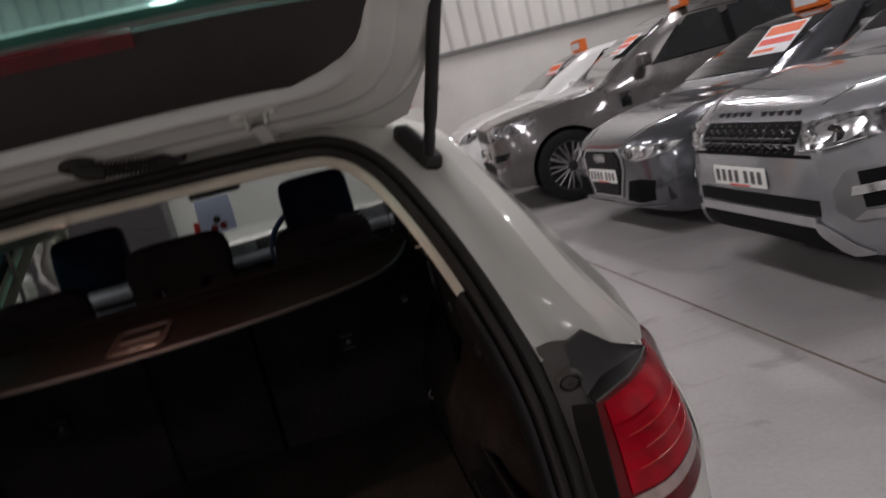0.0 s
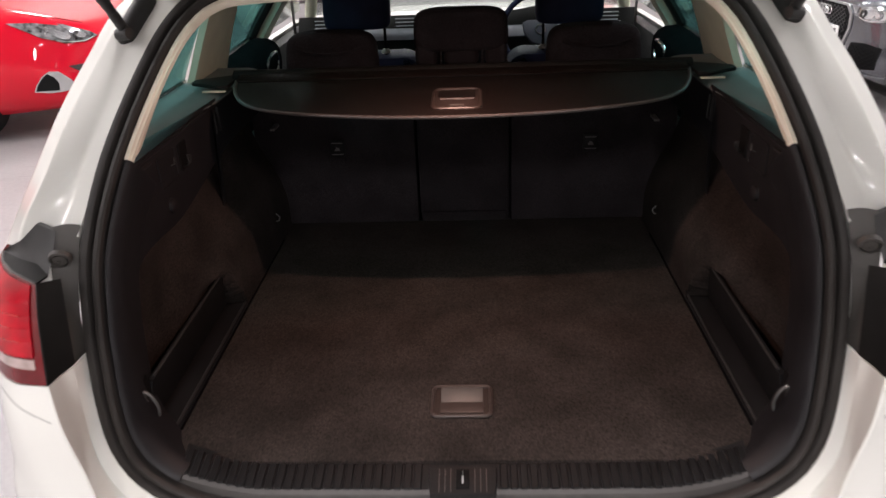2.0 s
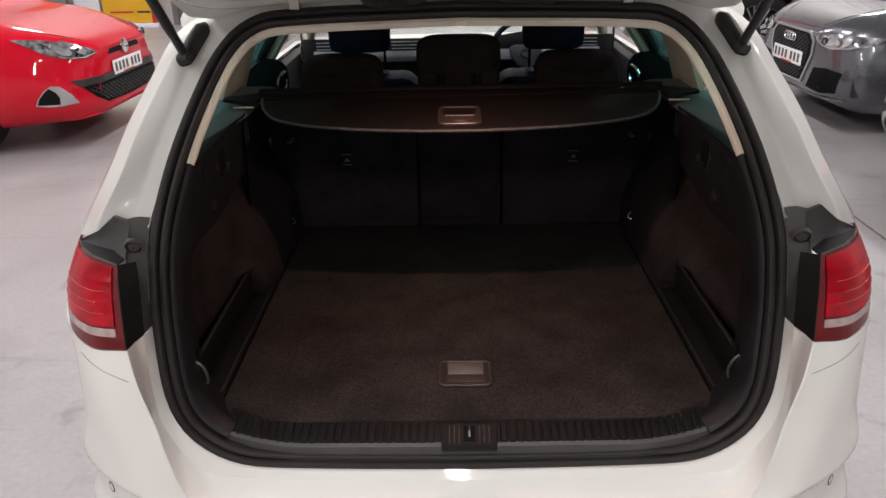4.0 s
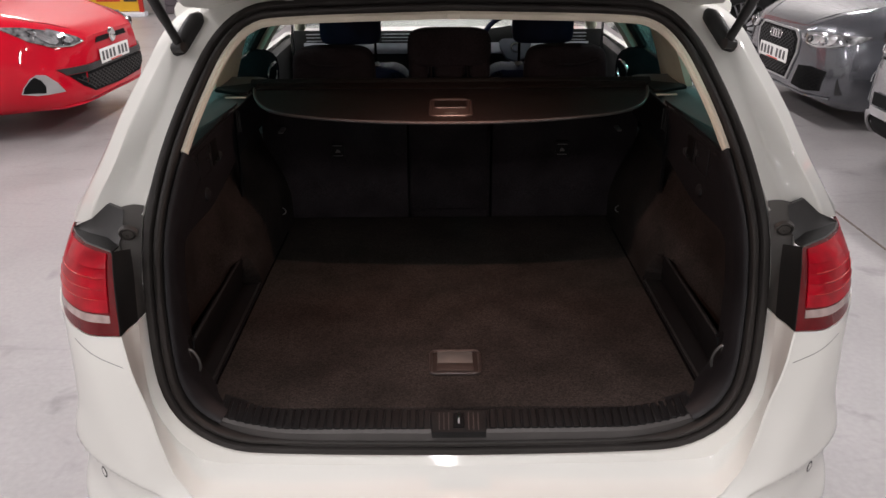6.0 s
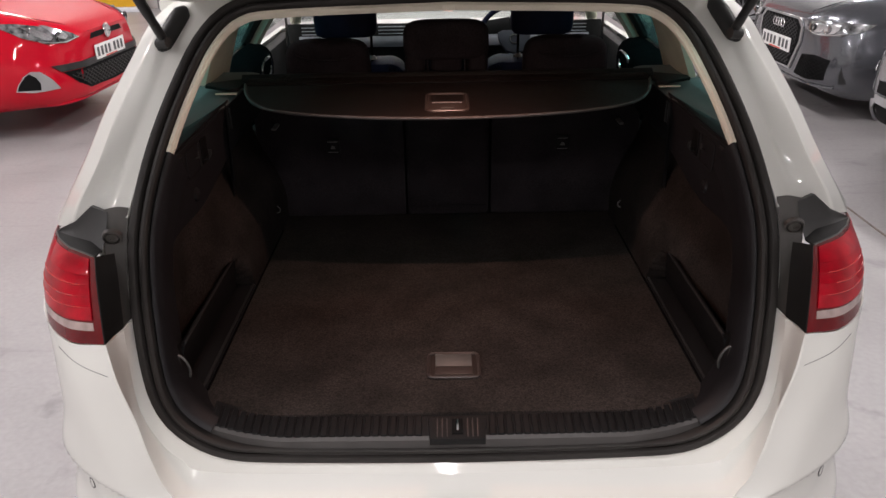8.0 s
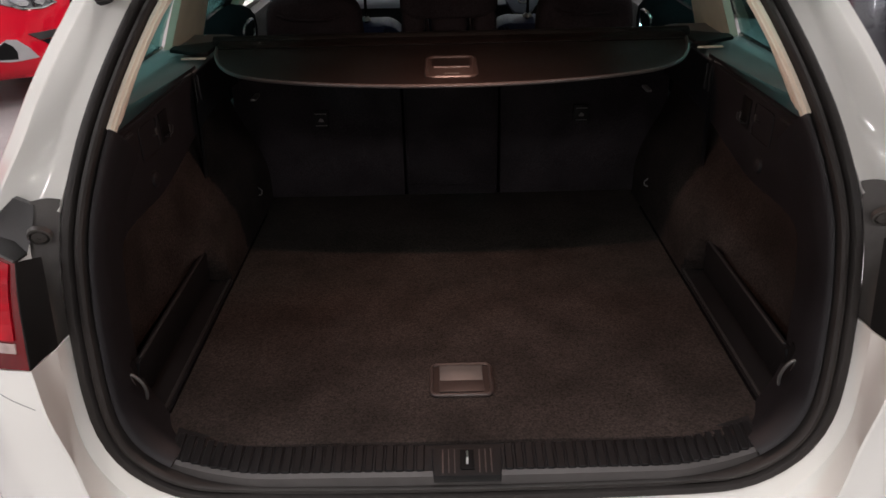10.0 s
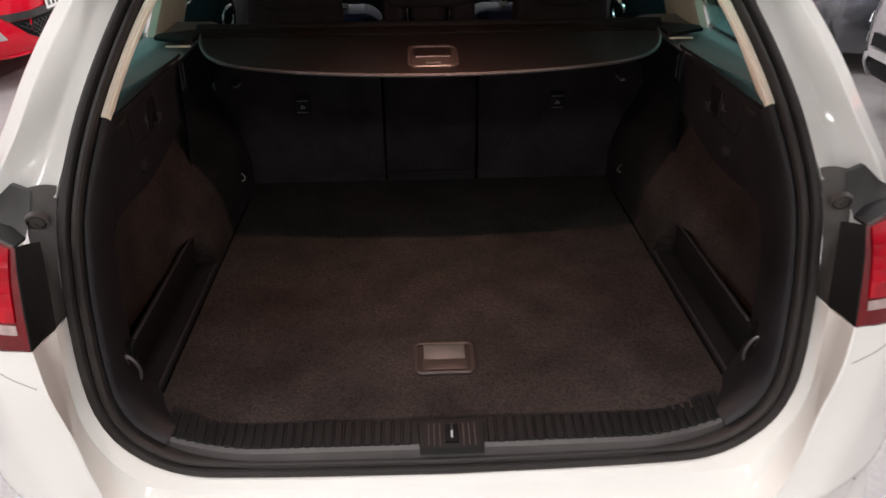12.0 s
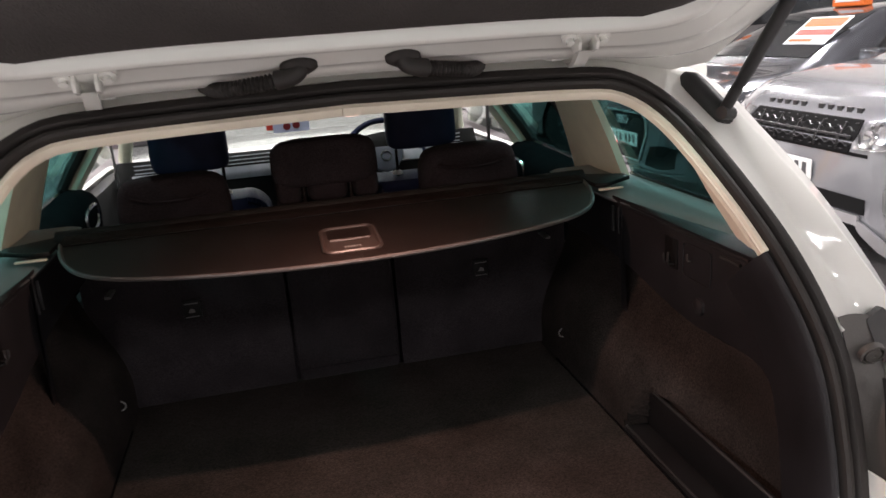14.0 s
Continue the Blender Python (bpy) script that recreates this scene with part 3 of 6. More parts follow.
# lamps, their dark side panels and the grey inner panel
def polyline(pts, per):
    """Straight runs between points, with per steps each."""
    out = []
    for a, b in zip(pts, pts[1:]):
        out += [Vector(a).lerp(Vector(b), k / per) for k in range(per)]
    return out + [Vector(pts[-1])]


for sx in (1, -1):
    mir = Matrix.Diagonal((sx, 1, 1, 1))
    L_IN = [(0.700, -0.080, 0.919), (0.705, -0.060, 0.97), (0.712, -0.032, 1.03), (0.720, 0.000, 1.074)]
    L_M1 = [(0.790, -0.040, 0.904), (0.795, -0.022, 0.955), (0.800, 0.010, 1.02), (0.795, 0.055, 1.071)]
    L_M2 = [(0.868, 0.035, 0.908), (0.870, 0.052, 0.955), (0.863, 0.074, 1.02), (0.842, 0.106, 1.070)]
    L_M3 = [(0.916, 0.140, 0.918), (0.912, 0.152, 0.96), (0.901, 0.166, 1.015), (0.876, 0.166, 1.066)]
    L_OUT = [(0.982, 0.34, 0.930), (0.978, 0.35, 0.97), (0.966, 0.35, 1.01), (0.930, 0.34, 1.052)]
    rows = fine_rows([L_IN, L_M1, L_M2, L_M3, L_OUT], 34, 26)

    def pane(lo, hi, out):
        rr = []
        for i in range(lo, hi + 1):
            rr.append([p + Vector((0.35, -1, 0)).normalized() * out for p in rows[i]])
        return rr

    body = grid(rows)
    lamp = part("tail_lamp", moved(thick(body, 0.005), mir), M_LAMPDARK, car, "red tail lamp with a clear lower band")
    out_dir = Vector((0.35, -1, 0)).normalized()
    part("clear_band", moved(thick(grid([r[1:-7] for r in pane(5, 8, 0.002)]), 0.003), mir), M_LAMPCLEAR, lamp)
    # louvres one over another, each leaning back towards its top edge, and a bright facet under the lamp's crown
    for lo, hi, lean, width in ((9, 14, 0.003, -8), (14, 18, 0.006, -9), (18, 22, 0.007, -10), (22, 26, 0.006, -9), (26, 32, 0.009, -8)):
        louvre = []
        for i in range(lo, hi + 1):
            f = (i - lo) / (hi - lo)
            louvre.append([p + out_dir * (0.0025 + lean * (1 - f) ** 1.4 * smooth01(12, 4, j) * smooth01(0.6, 2.6, j)) for j, p in enumerate(rows[i][1:width], 1)])
        under = [[p.lerp(q, k / 2) for p, q in zip(rows[lo][1:width], louvre[0])] for k in range(2)]
        part("red_segment", moved(thick(grid(under + louvre), 0.002), mir), M_LAMPRED, lamp, "leaning red lens louvre", smooth=25)
    for lo, lean, a, b in ((14, 0.006, 2, 13), (18, 0.007, 3, 14), (22, 0.006, 2, 12)):
        line = [p + out_dir * (0.0032 + lean * smooth01(12, 4, j) * smooth01(0.6, 2.6, j)) + Vector((0, 0, 0.0005)) for j, p in enumerate(rows[lo][a:b], a)]
        part("light_strip", moved(tube(line, 0.0011, 6), mir), M_LAMPSTRIP, lamp)
    # the lamp's black flank and the black tray above it
    flank = grid([[Vector(p), Vector(p).lerp(Vector(q), 0.5) + Vector((0.003, 0, 0)), Vector(q)] for p, q in zip(spline(L_IN, 12), spline([(0.700, 0.008, 0.905), (0.696, 0.012, 0.96), (0.692, 0.020, 1.03), (0.696, 0.034, 1.066)], 12))])
    part("lamp_flank", moved(thick(flank, 0.003), mir), M_SATIN, lamp)
    edge = [(0.720, 0.000, 1.075), (0.795, 0.055, 1.072), (0.838, 0.102, 1.071), (0.866, 0.148, 1.068)]
    fold = [(0.726, 0.050, 1.066), (0.762, 0.082, 1.073), (0.810, 0.106, 1.074), (0.866, 0.149, 1.0695)]
    shelf = grid([[Vector(p).lerp(Vector(q), k / 3) for k in range(4)] for p, q in zip(polyline(edge, 3), polyline(fold, 3))])
    lamp_tray = part("lamp_tray", moved(thick(shelf, 0.004), mir), M_SATIN, car, smooth=20)
    crest = [(0.724, 0.103, 1.128), (0.762, 0.114, 1.139), (0.804, 0.118, 1.104), (0.866, 0.151, 1.071)]
    wall = []
    for k, (p, q) in enumerate(zip(polyline(fold, 6), polyline(crest, 6))):
        lip = 0.013 * smooth01(18, 10, k)
        wall.append([p.lerp(q, f) + Vector((0, 0.004, -0.003)) * math.sin(f * math.pi) for f in (0, 0.25, 0.5, 0.75, 0.93, 1.0)] + [q + Vector((0, lip, -0.002))])
    part("tray_wall", moved(grid(wall), mir), M_WEB, lamp_tray, "dark plastic web behind the lamp", smooth=45)
    part("tray_rim", moved(tube([Vector(p) + Vector((0, -0.001, 0.001)) for p in polyline(edge, 3)], 0.0020, 6), mir), M_PANEL, lamp_tray)
    panel = grid(fine_rows([[(0.695, 0.050, 0.903), (0.695, 0.062, 0.98), (0.691, 0.084, 1.05), (0.684, 0.116, 1.134)], [(0.699, 0.038, 0.903), (0.701, 0.050, 0.98), (0.710, 0.074, 1.05), (0.706, 0.112, 1.138)], [(0.701, 0.010, 0.903), (0.704, 0.022, 0.98), (0.730, 0.066, 1.06), (0.732, 0.108, 1.134)]], 16, 10))
    part("inner_panel", moved(thick(panel, 0.004), mir), M_PANEL, car, "dark grey plastic panel beside the lamp")
    cap = lathe([(0, 0.005), (0.003, 0.005), (0.004, 0.007), (0.012, 0.006), (0.0135, -0.001), (0.0155, -0.001), (0.016, 0.006), (0.019, 0.005), (0.020, -0.004)], 24)
    part("screw_cap", moved(cap, pose(0.7115 * sx, 0.0745, 1.086, 22, 0, -10 * sx) @ pose(0, 0, 0, 0, 0, 180)), M_PANEL, car)

# gas struts and their black mounts
for sx in (1, -1):
    foot = Vector((0.641 * sx, 0.375, 1.432))
    top = foot + Vector((0.15 * sx, -0.53, 0.83)).normalized() * 0.52
    mount = []
    for k in range(9):
        u = k / 8
        mount.append(Vector((0.658 * sx, 0.366, 1.416)).lerp(Vector((0.610 * sx, 0.444, 1.504)), u))
    m = tube([p + Vector((0, 0.012, -0.008)) for p in mount], lambda u: 0.022 * math.sqrt(max(0.12, 1 - (2 * u - 1) ** 6)), 16)
    part("strut_mount", m, M_BLACK, car, "black plastic strut mount on the pillar")
    strut = part("gas_strut", tube([foot.lerp(top, k / 12) for k in range(13)], lambda u: 0.0088 if u < 0.10 else 0.0118, 14), M_BLACK, car, "black gas strut holding the tailgate")
    part("ball_joint", tube([foot + Vector((0.016 * sx, 0.0, -0.004)), foot + Vector((-0.012 * sx, -0.012, 0.0))], 0.012, 12), M_BLACK, strut)
    part("strut_eye", tube([foot - (top - foot) * 0.02, foot + (top - foot) * 0.10], 0.0105, 12), M_BLACK, strut)

# ---- boot ----
FLOOR_Z = 0.650
floor_panel = part("boot_floor", box(-0.594, 0.594, 0.036, 1.235, FLOOR_Z - 0.03, FLOOR_Z, 0.006), M_CARPET, car, "dark brown-black boot carpet")
rim = [(x, y, FLOOR_Z + 0.004) for x, y in round_rect(0.126, 0.104, 0.014, 6, 0, 0.2195)]
part("handle_frame", tube(rim, 0.0045, 8, closed=True), M_BROWNHANDLE, floor_panel, "brown-black recessed handle frame")
part("handle_tray", prism(round_rect(0.126, 0.104, 0.014, 5, 0, 0.2195), 0.002, lambda u, v, w: (u, v, FLOOR_Z + 0.0002 + w)), M_GRIP, floor_panel)
part("handle_plate", box(-0.047, 0.047, 0.178, 0.214, FLOOR_Z + 0.0024, FLOOR_Z + 0.0055, 0.0015), M_BROWNHANDLE, floor_panel)
part("handle_flap", moved(box(-0.046, 0.046, -0.022, 0.022, -0.002, 0.003, 0.0015), pose(0, 0.240, FLOOR_Z + 0.004, 10)), M_FLAP, floor_panel, "grey lifting flap of the floor handle")

# sill: ribbed strip, smooth lip and lock
def sill_rise(x):
    """How far the sill climbs with the seal towards its ends."""
    return lerp_table([(0, 0), (0.42, 0.003), (0.486, 0.006), (0.538, 0.013), (0.59, 0.030)], abs(x))[0]


def sill_rows(xs):
    return [[(x, y + 0.0385 * smooth01(0.36, 0.62, abs(x)), z + sill_rise(x)) for y, z in ((-0.038, 0.592), (-0.036, 0.606), (-0.032, 0.626), (-0.024, 0.632), (0.045, 0.643))] for x in xs]


sill = part("sill", thick(grid(sill_rows([-0.556 + 1.112 * k / 44 for k in range(45)])), 0.006), M_TRIM, car, "dark grey ribbed loading sill")
part("lip", thick(grid([[(p[0], p[1] - 0.0015, p[2] + 0.001) for p in r[:4]] for r in sill_rows([-0.553 + 1.106 * k / 50 for k in range(51)])]), 0.002), M_LIP, sill, "smooth grey lip of the sill")
for sx in (1, -1):
    for k in range(25):
        x = 0.083 + 0.0192 * k
        rise = sill_rise(x)
        dy = 0.0385 * smooth01(0.36, 0.62, x)
        r = moved(box(x - 0.0076, x + 0.0076, -0.030, 0.030, -0.008, 0.0050, 0.002, 1), pose(0, 0.0035 + dy, 0.6368 + rise, 9))
        part("rib", moved(r, Matrix.Diagonal((sx, 1, 1, 1))), M_TRIM, sill)
lock = part("lock_cover", prism([(-0.062, -0.047), (0.062, -0.047), (0.066, 0.012), (-0.066, 0.012)], 0.018, lambda u, v, w: (u + 0.004, v, 0.634 + w + 0.22 * v), 0.003), M_TRIM, sill, "dark plastic lock cover")
part("lock_slot", moved(box(-0.013, 0.013, -0.022, 0.020, -0.004, 0.002, 0.002), pose(0.004, -0.014, 0.6495, 12.4)), M_VOID, sill)
part("striker", tube([(0.004, -0.024, 0.648), (0.004, -0.018, 0.658), (0.004, -0.006, 0.660), (0.004, 0.0, 0.652)], 0.003, 8), M_CHROME, sill)
for k in (-0.045, -0.034, -0.023, 0.023, 0.034, 0.045):
    part("lock_groove", moved(box(k + 0.0028, k + 0.0052, -0.028, 0.022, -0.003, 0.0008), pose(0, -0.014, 0.6495, 12.4)), M_BLACK, sill)


def side_x(y, z):
    """Half width of the boot's felt side lining: a shallow dome over the wheel, in a deep recess."""
    r = math.hypot((y - 0.97) / 0.76, (z - 0.60) / 0.44)
    x = 0.700 - 0.098 * smooth01(1.02, 0.42, r)
    if y < 0.665 - 0.5 * (z - 0.66) and z < 0.783:
        x = max(x, 0.660)
    return x


TRIM_EDGE = [(1.232, 1.045), (0.98, 1.045), (0.78, 1.030), (0.60, 1.000), (0.48, 0.986), (0.36, 0.992), (0.268, 0.990), (0.222, 0.958), (0.198, 0.897), (0.181, 0.773), (0.172, 0.66)]
for sx in (1, -1):
    rows = []
    for i in range(91):
        row = []
        for j in range(47):
            z = 0.645 + 0.535 * j / 46
            y0 = max(0.09, rear_y(z) + 0.055)
            y = y0 + (1.23 - y0) * i / 90
            row.append((sx * side_x(y, z), y, z))
        rows.append(row)
    lining = part("side_lining", thick(grid(rows), 0.004), M_FELT, car, "dark felt boot lining with a wheel arch bulge", smooth=70)
    # plastic quarter panel over the felt, from the ledge down beside the opening
    edge = [(p.x, p.y) for p in spline([(y, z, 0) for y, z in TRIM_EDGE], 40)]
    rear = [(rear_y(z) + 0.105, z) for z in (0.66, 0.76, 0.88, 1.0, 1.08, 1.14, 1.182)]
    panel = prism(edge + rear + [(1.232, 1.182)], 0.05, lambda u, v, w: (sx * (0.657 + w), u, v), 0.004)
    quarter = part("quarter_panel", panel, M_UPRIGHT, car, "dark plastic quarter panel under the side window", smooth=30)
    def ledge_in(y):
        """Where the quarter panel's top meets the ledge."""
        return 0.650 + 0.150 * max(0.0, 0.80 - y)

    ledge = []
    for k in range(21):
        y = 0.40 + 0.85 * k / 20
        x0 = ledge_in(y)
        ledge.append([(sx * x, y, 1.180 + 0.006 * smooth01(x0, x0 + 0.03, x) + 0.006 * smooth01(0.77, 0.81, x)) for x in [x0 + (0.812 - x0) * j / 7 for j in range(8)]])
    part("window_ledge", thick(grid(ledge), 0.006), M_LEDGE, car, "grey plastic ledge under the side window")
    top = [[(sx * (0.654 + (ledge_in(y) + 0.004 - 0.654) * j / 3), y, 1.184 + 0.006 * math.sin(j / 3 * math.pi)) for j in range(4)] for y in [0.24 + 0.60 * k / 14 for k in range(15)]]
    part("window_rubber", tube([(sx * 0.806, 0.46 + 0.58 * k / 8, 1.1935) for k in range(9)], 0.0055, 8), M_GLOSSBLACK, car)
    part("panel_top", thick(grid(top), 0.005), M_UPRIGHT, quarter)
    part("ledge_rim", tube([(sx * 0.6555, 0.30 + 0.09 * k, 1.1745) for k in range(11)], 0.0045, 8), M_UPRIGHT, quarter)
    # side tray next to the floor, with an upright pocket wall behind it
    tray = prism([(0.5985, 0.125), (0.690, 0.150), (0.690, 0.655), (0.655, 0.672), (0.612, 0.700), (0.5985, 0.690)], 0.02, lambda u, v, w: (sx * u, v, 0.637 + w + 0.10 * (u - 0.597)), 0.003)
    trayp = part("side_tray", tray, M_TRIM, car, "dark plastic side tray")
    wall = prism([(0.135, 0.655), (0.662, 0.655), (0.668, 0.662), (0.612, 0.764), (0.598, 0.776), (0.135, 0.776)], 0.014, lambda u, v, w: (sx * (0.654 + w - 0.20 * (v - 0.655)), u, v), 0.002)
    part("pocket_wall", wall, M_TRIM, trayp, "dark plastic wall of the side pocket", smooth=30)
    part("pocket_rim", tube([(sx * 0.634, 0.15, 0.777), (sx * 0.634, 0.592, 0.777), (sx * 0.635, 0.611, 0.766), (sx * 0.654, 0.669, 0.662)], 0.0035, 6), M_DGREY, trayp)
    part("tray_lip", tube([(sx * 0.6045, 0.14, 0.6585), (sx * 0.6045, 0.683, 0.6585), (sx * 0.614, 0.695, 0.661), (sx * 0.650, 0.667, 0.665)], 0.0032, 6), M_DGREY, trayp)
    part("floor_gap", box(min(sx * 0.5945, sx * 0.5975), max(sx * 0.5945, sx * 0.5975), 0.09, 1.1, 0.640, 0.6515), M_GLOSSBLACK, car)
    # lashing eyes
    hook = spline([(sx * 0.636, 0.121, 0.700), (sx * 0.621, 0.112, 0.708), (sx * 0.616, 0.106, 0.735), (sx * 0.621, 0.098, 0.764), (sx * 0.632, 0.094, 0.778), (sx * 0.6345, 0.096, 0.764), (sx * 0.6345, 0.110, 0.722)], 36, closed=True)
    plate = part("lashing_plate", moved(box(-0.003, 0.003, -0.020, 0.020, -0.052, 0.052, 0.003), pose(sx * 0.6405, 0.122, 0.740, 10, 0, 0)), M_PULL, car)
    part("lashing_eye", tube(hook, 0.0034, 10, closed=True), M_HOOK, plate, "chrome lashing eye")
    plate = part("lashing_plate", box(sx * 0.606 - 0.006, sx * 0.606 + 0.006, 1.025, 1.080, 0.715, 0.775, 0.003), M_PULL, car)
    part("lashing_eye", tube(spline([(sx * 0.602, 1.047, 0.738), (sx * 0.590, 1.050, 0.741), (sx * 0.588, 1.054, 0.752), (sx * 0.602, 1.056, 0.764)], 10), 0.0022, 8), M_HOOK, plate)
    # bag hook in its recess, a clipped-in cover beside it, a turn knob and a vent slot
    bh = part("bag_hook", box(sx * 0.6555 - 0.002, sx * 0.6555 + 0.002, 0.540, 0.588, 1.086, 1.152, 0.0015), M_PULL, quarter)
    for y, z, h in ((0.565, 1.100, 0.020), (0.548, 1.098, 0.028)):
        part("hook_pin", tube([(sx * 0.652, y, z), (sx * 0.640, y, z + 0.002), (sx * 0.637, y, z + 0.010), (sx * 0.638, y, z + h)], 0.0026, 8), M_DGREY, bh)
    rim = [(sx * 0.6545, y, z) for y, z in round_rect(0.100, 0.072, 0.010, 4, 0.468, 1.120)]
    cov = part("socket_cover", tube(rim, 0.0016, 6, closed=True), M_UPRIGHT, quarter)
    part("cover_pin", tube([(sx * 0.655, 0.488, 1.120), (sx * 0.645, 0.486, 1.124), (sx * 0.645, 0.486, 1.138)], 0.0022, 6), M_PANEL, cov)
    part("turn_knob", moved(lathe([(0, -0.008), (0.010, -0.008), (0.017, -0.004), (0.019, 0.002)], 20, "x"), pose(sx * 0.655, 0.455, 1.034) @ Matrix.Diagonal((sx, 1, 1, 1))), M_UPRIGHT, quarter)
    part("vent_slot", tube([(sx * 0.654, 0.325 + 0.02 * k, 1.160) for k in range(4)], 0.0035, 8), M_DGREY, quarter)
    part("notch_rib", box(sx * 0.652 - 0.004, sx * 0.652 + 0.004, 0.800, 0.808, 1.10, 1.165, 0.002), M_BLACK, quarter)
    part("notch_rib", box(sx * 0.652 - 0.004, sx * 0.652 + 0.004, 0.830, 0.838, 1.10, 1.165, 0.002), M_BLACK, quarter)

# warm boot lamp under the roof's rear edge
boot_lamp = part("boot_lamp", box(-0.015, 0.015, 0.448, 0.464, 1.4795, 1.494, 0.003), M_BEIGE, car, "small boot lamp under the roof edge")
part("lamp_lens", box(-0.010, 0.010, 0.452, 0.460, 1.4790, 1.4800), M_BOOTLENS, boot_lamp, "warm lamp lens")

# rear seat backs with the load hatch and release pulls
for x0, x1, nm in ((-0.690, -0.152, "seat_back"), (-0.150, 0.150, "load_hatch"), (0.152, 0.690, "seat_back")):
    sb = part(nm, moved(box(x0 + 0.004, x1 - 0.004, 0.0, 0.10, 0.0, 0.502, 0.010), pose(0, 1.222 if nm == "seat_back" else 1.2235, 0.652, -1.5)), M_SEAT, car, "black felt-covered rear seat back")
    if nm == "seat_back":
        cx = 0.411 if x0 > 0 else -0.411
        rel = part("release_recess", box(cx - 0.024, cx + 0.024, 1.214, 1.226, 0.894, 0.950, 0.003), M_PULL, sb)
        part("release_tab", prism([(-0.009, -0.006), (0.009, -0.006), (0.006, 0.002), (-0.003, 0.006)], 0.003, lambda u, v, w: (cx + u, 1.211 - w, 0.922 + v)), M_GREYHANDLE, rel, "silver seat release symbol")
        part("release_bar", box(cx - 0.018, cx + 0.018, 1.210, 1.213, 0.902, 0.904), M_GREYHANDLE, rel)
        part("release_bar", box(cx - 0.018, cx + 0.018, 1.210, 1.213, 0.940, 0.942), M_GREYHANDLE, rel)
        dx = 0.602 if x0 > 0 else -0.602
        part("seat_latch", box(dx - 0.008, dx + 0.008, 1.155, 1.22, 1.002, 1.010, 0.003), M_GREYHANDLE, sb)
    else:
        fr = bmesh.new()
        for b in ((-0.145, 0.145, 0.684, 0.690), (-0.147, -0.141, 0.690, 1.19), (0.141, 0.147, 0.690, 1.19)):
            box(b[0], b[1], 1.216, 1.224, b[2], b[3], 0.001, bm=fr)
        part("hatch_frame", fr, M_SEAT, sb)

# load cover on its roller
def cover_z(y):
    return 1.190 + 0.020 * smooth01(0.585, 0.93, y)


ends = [(0.622 * u, 0.585 + 0.15 * u * u + 0.21 * abs(u) ** 14) for u in [math.sin(math.pi * (k / 60 - 0.5)) for k in range(61)]]
cover = part("load_cover", thick(grid([[(x, e + (0.962 - e) * k / 10, cover_z(e + (0.962 - e) * k / 10)) for k in range(11)] for x, e in ends]), 0.006), M_COVER, car, "dark load cover with a recessed grip")
# the pale line of light along the lip comes from its lighter colour
part("cover_edge", tube([(x, e - 0.002, cover_z(e) - 0.001) for x, e in ends], 0.0048, 8), M_EDGE, cover, "rounded edge of the load cover")
fold = [[(x, 0.925, cover_z(0.925) + 0.001), (x, 0.932, 1.2155), (x, 0.945, 1.219), (x, 0.975, 1.221)] for x in [-0.618 + 1.236 * k / 20 for k in range(21)]]
part("cover_fold", thick(grid(fold), 0.004), M_COVER, cover, "stiff rear bar of the load cover")
part("cover_seam", tube([(x, 0.918, cover_z(0.918) + 0.0012) for x in (-0.61, 0, 0.61)], 0.0018, 6), M_GLOSSBLACK, cover)
grip_rim = [(x, y, cover_z(y) + 0.002) for x, y in round_rect(0.116, 0.150, 0.020, 6, -0.004, 0.716)]
part("grip_frame", tube(grip_rim, 0.0050, 8, closed=True), M_GRIP, cover, "brown moulded rim of the grip")
part("grip_plate", prism(round_rect(0.106, 0.140, 0.016, 5, -0.004, 0.716), 0.003, lambda u, v, w: (u, v, cover_z(v) - 0.0005 + w)), M_GRIP, cover)
part("grip_pocket", prism(round_rect(0.092, 0.062, 0.010, 5, -0.004, 0.748), 0.003, lambda u, v, w: (u, v, cover_z(v) + 0.001 + w)), M_COVER, cover)
part("grip_bar", tube([(-0.046, 0.710, cover_z(0.710) + 0.004), (0.038, 0.710, cover_z(0.710) + 0.004)], 0.004, 8), M_GRIP, cover)
for k in range(6):
    part("grip_mark", box(-0.020 + 0.006 * k, -0.0165 + 0.006 * k, 0.664, 0.674, 1.194, cover_z(0.668) + 0.0035), M_GREYHANDLE, cover)
roller = part("cover_roller", tube([(-0.64, 0.990, 1.206), (0.64, 0.990, 1.206)], 0.024, 18), M_SATIN, car, "black load cover roller housing")
for sx in (1, -1):
    part("roller_end", prism([(0.630, 0.885), (0.660, 0.880), (0.745, 0.930), (0.745, 0.965), (0.630, 1.03)], 0.028, lambda u, v, w: (sx * u, v, 1.202 + w * 0.35), 0.003), M_SATIN, roller)
    part("roller_pin", box(min(sx * 0.635, sx * 0.70), max(sx * 0.635, sx * 0.70), 0.874, 0.884, 1.194, 1.199, 0.002), M_BEIGE, roller)


# ---- cabin ----
def cushion(x0, x1, y0, y1, z0, z1, r=0.03):
    return box(x0, x1, y0, y1, z0, z1, r, 4)


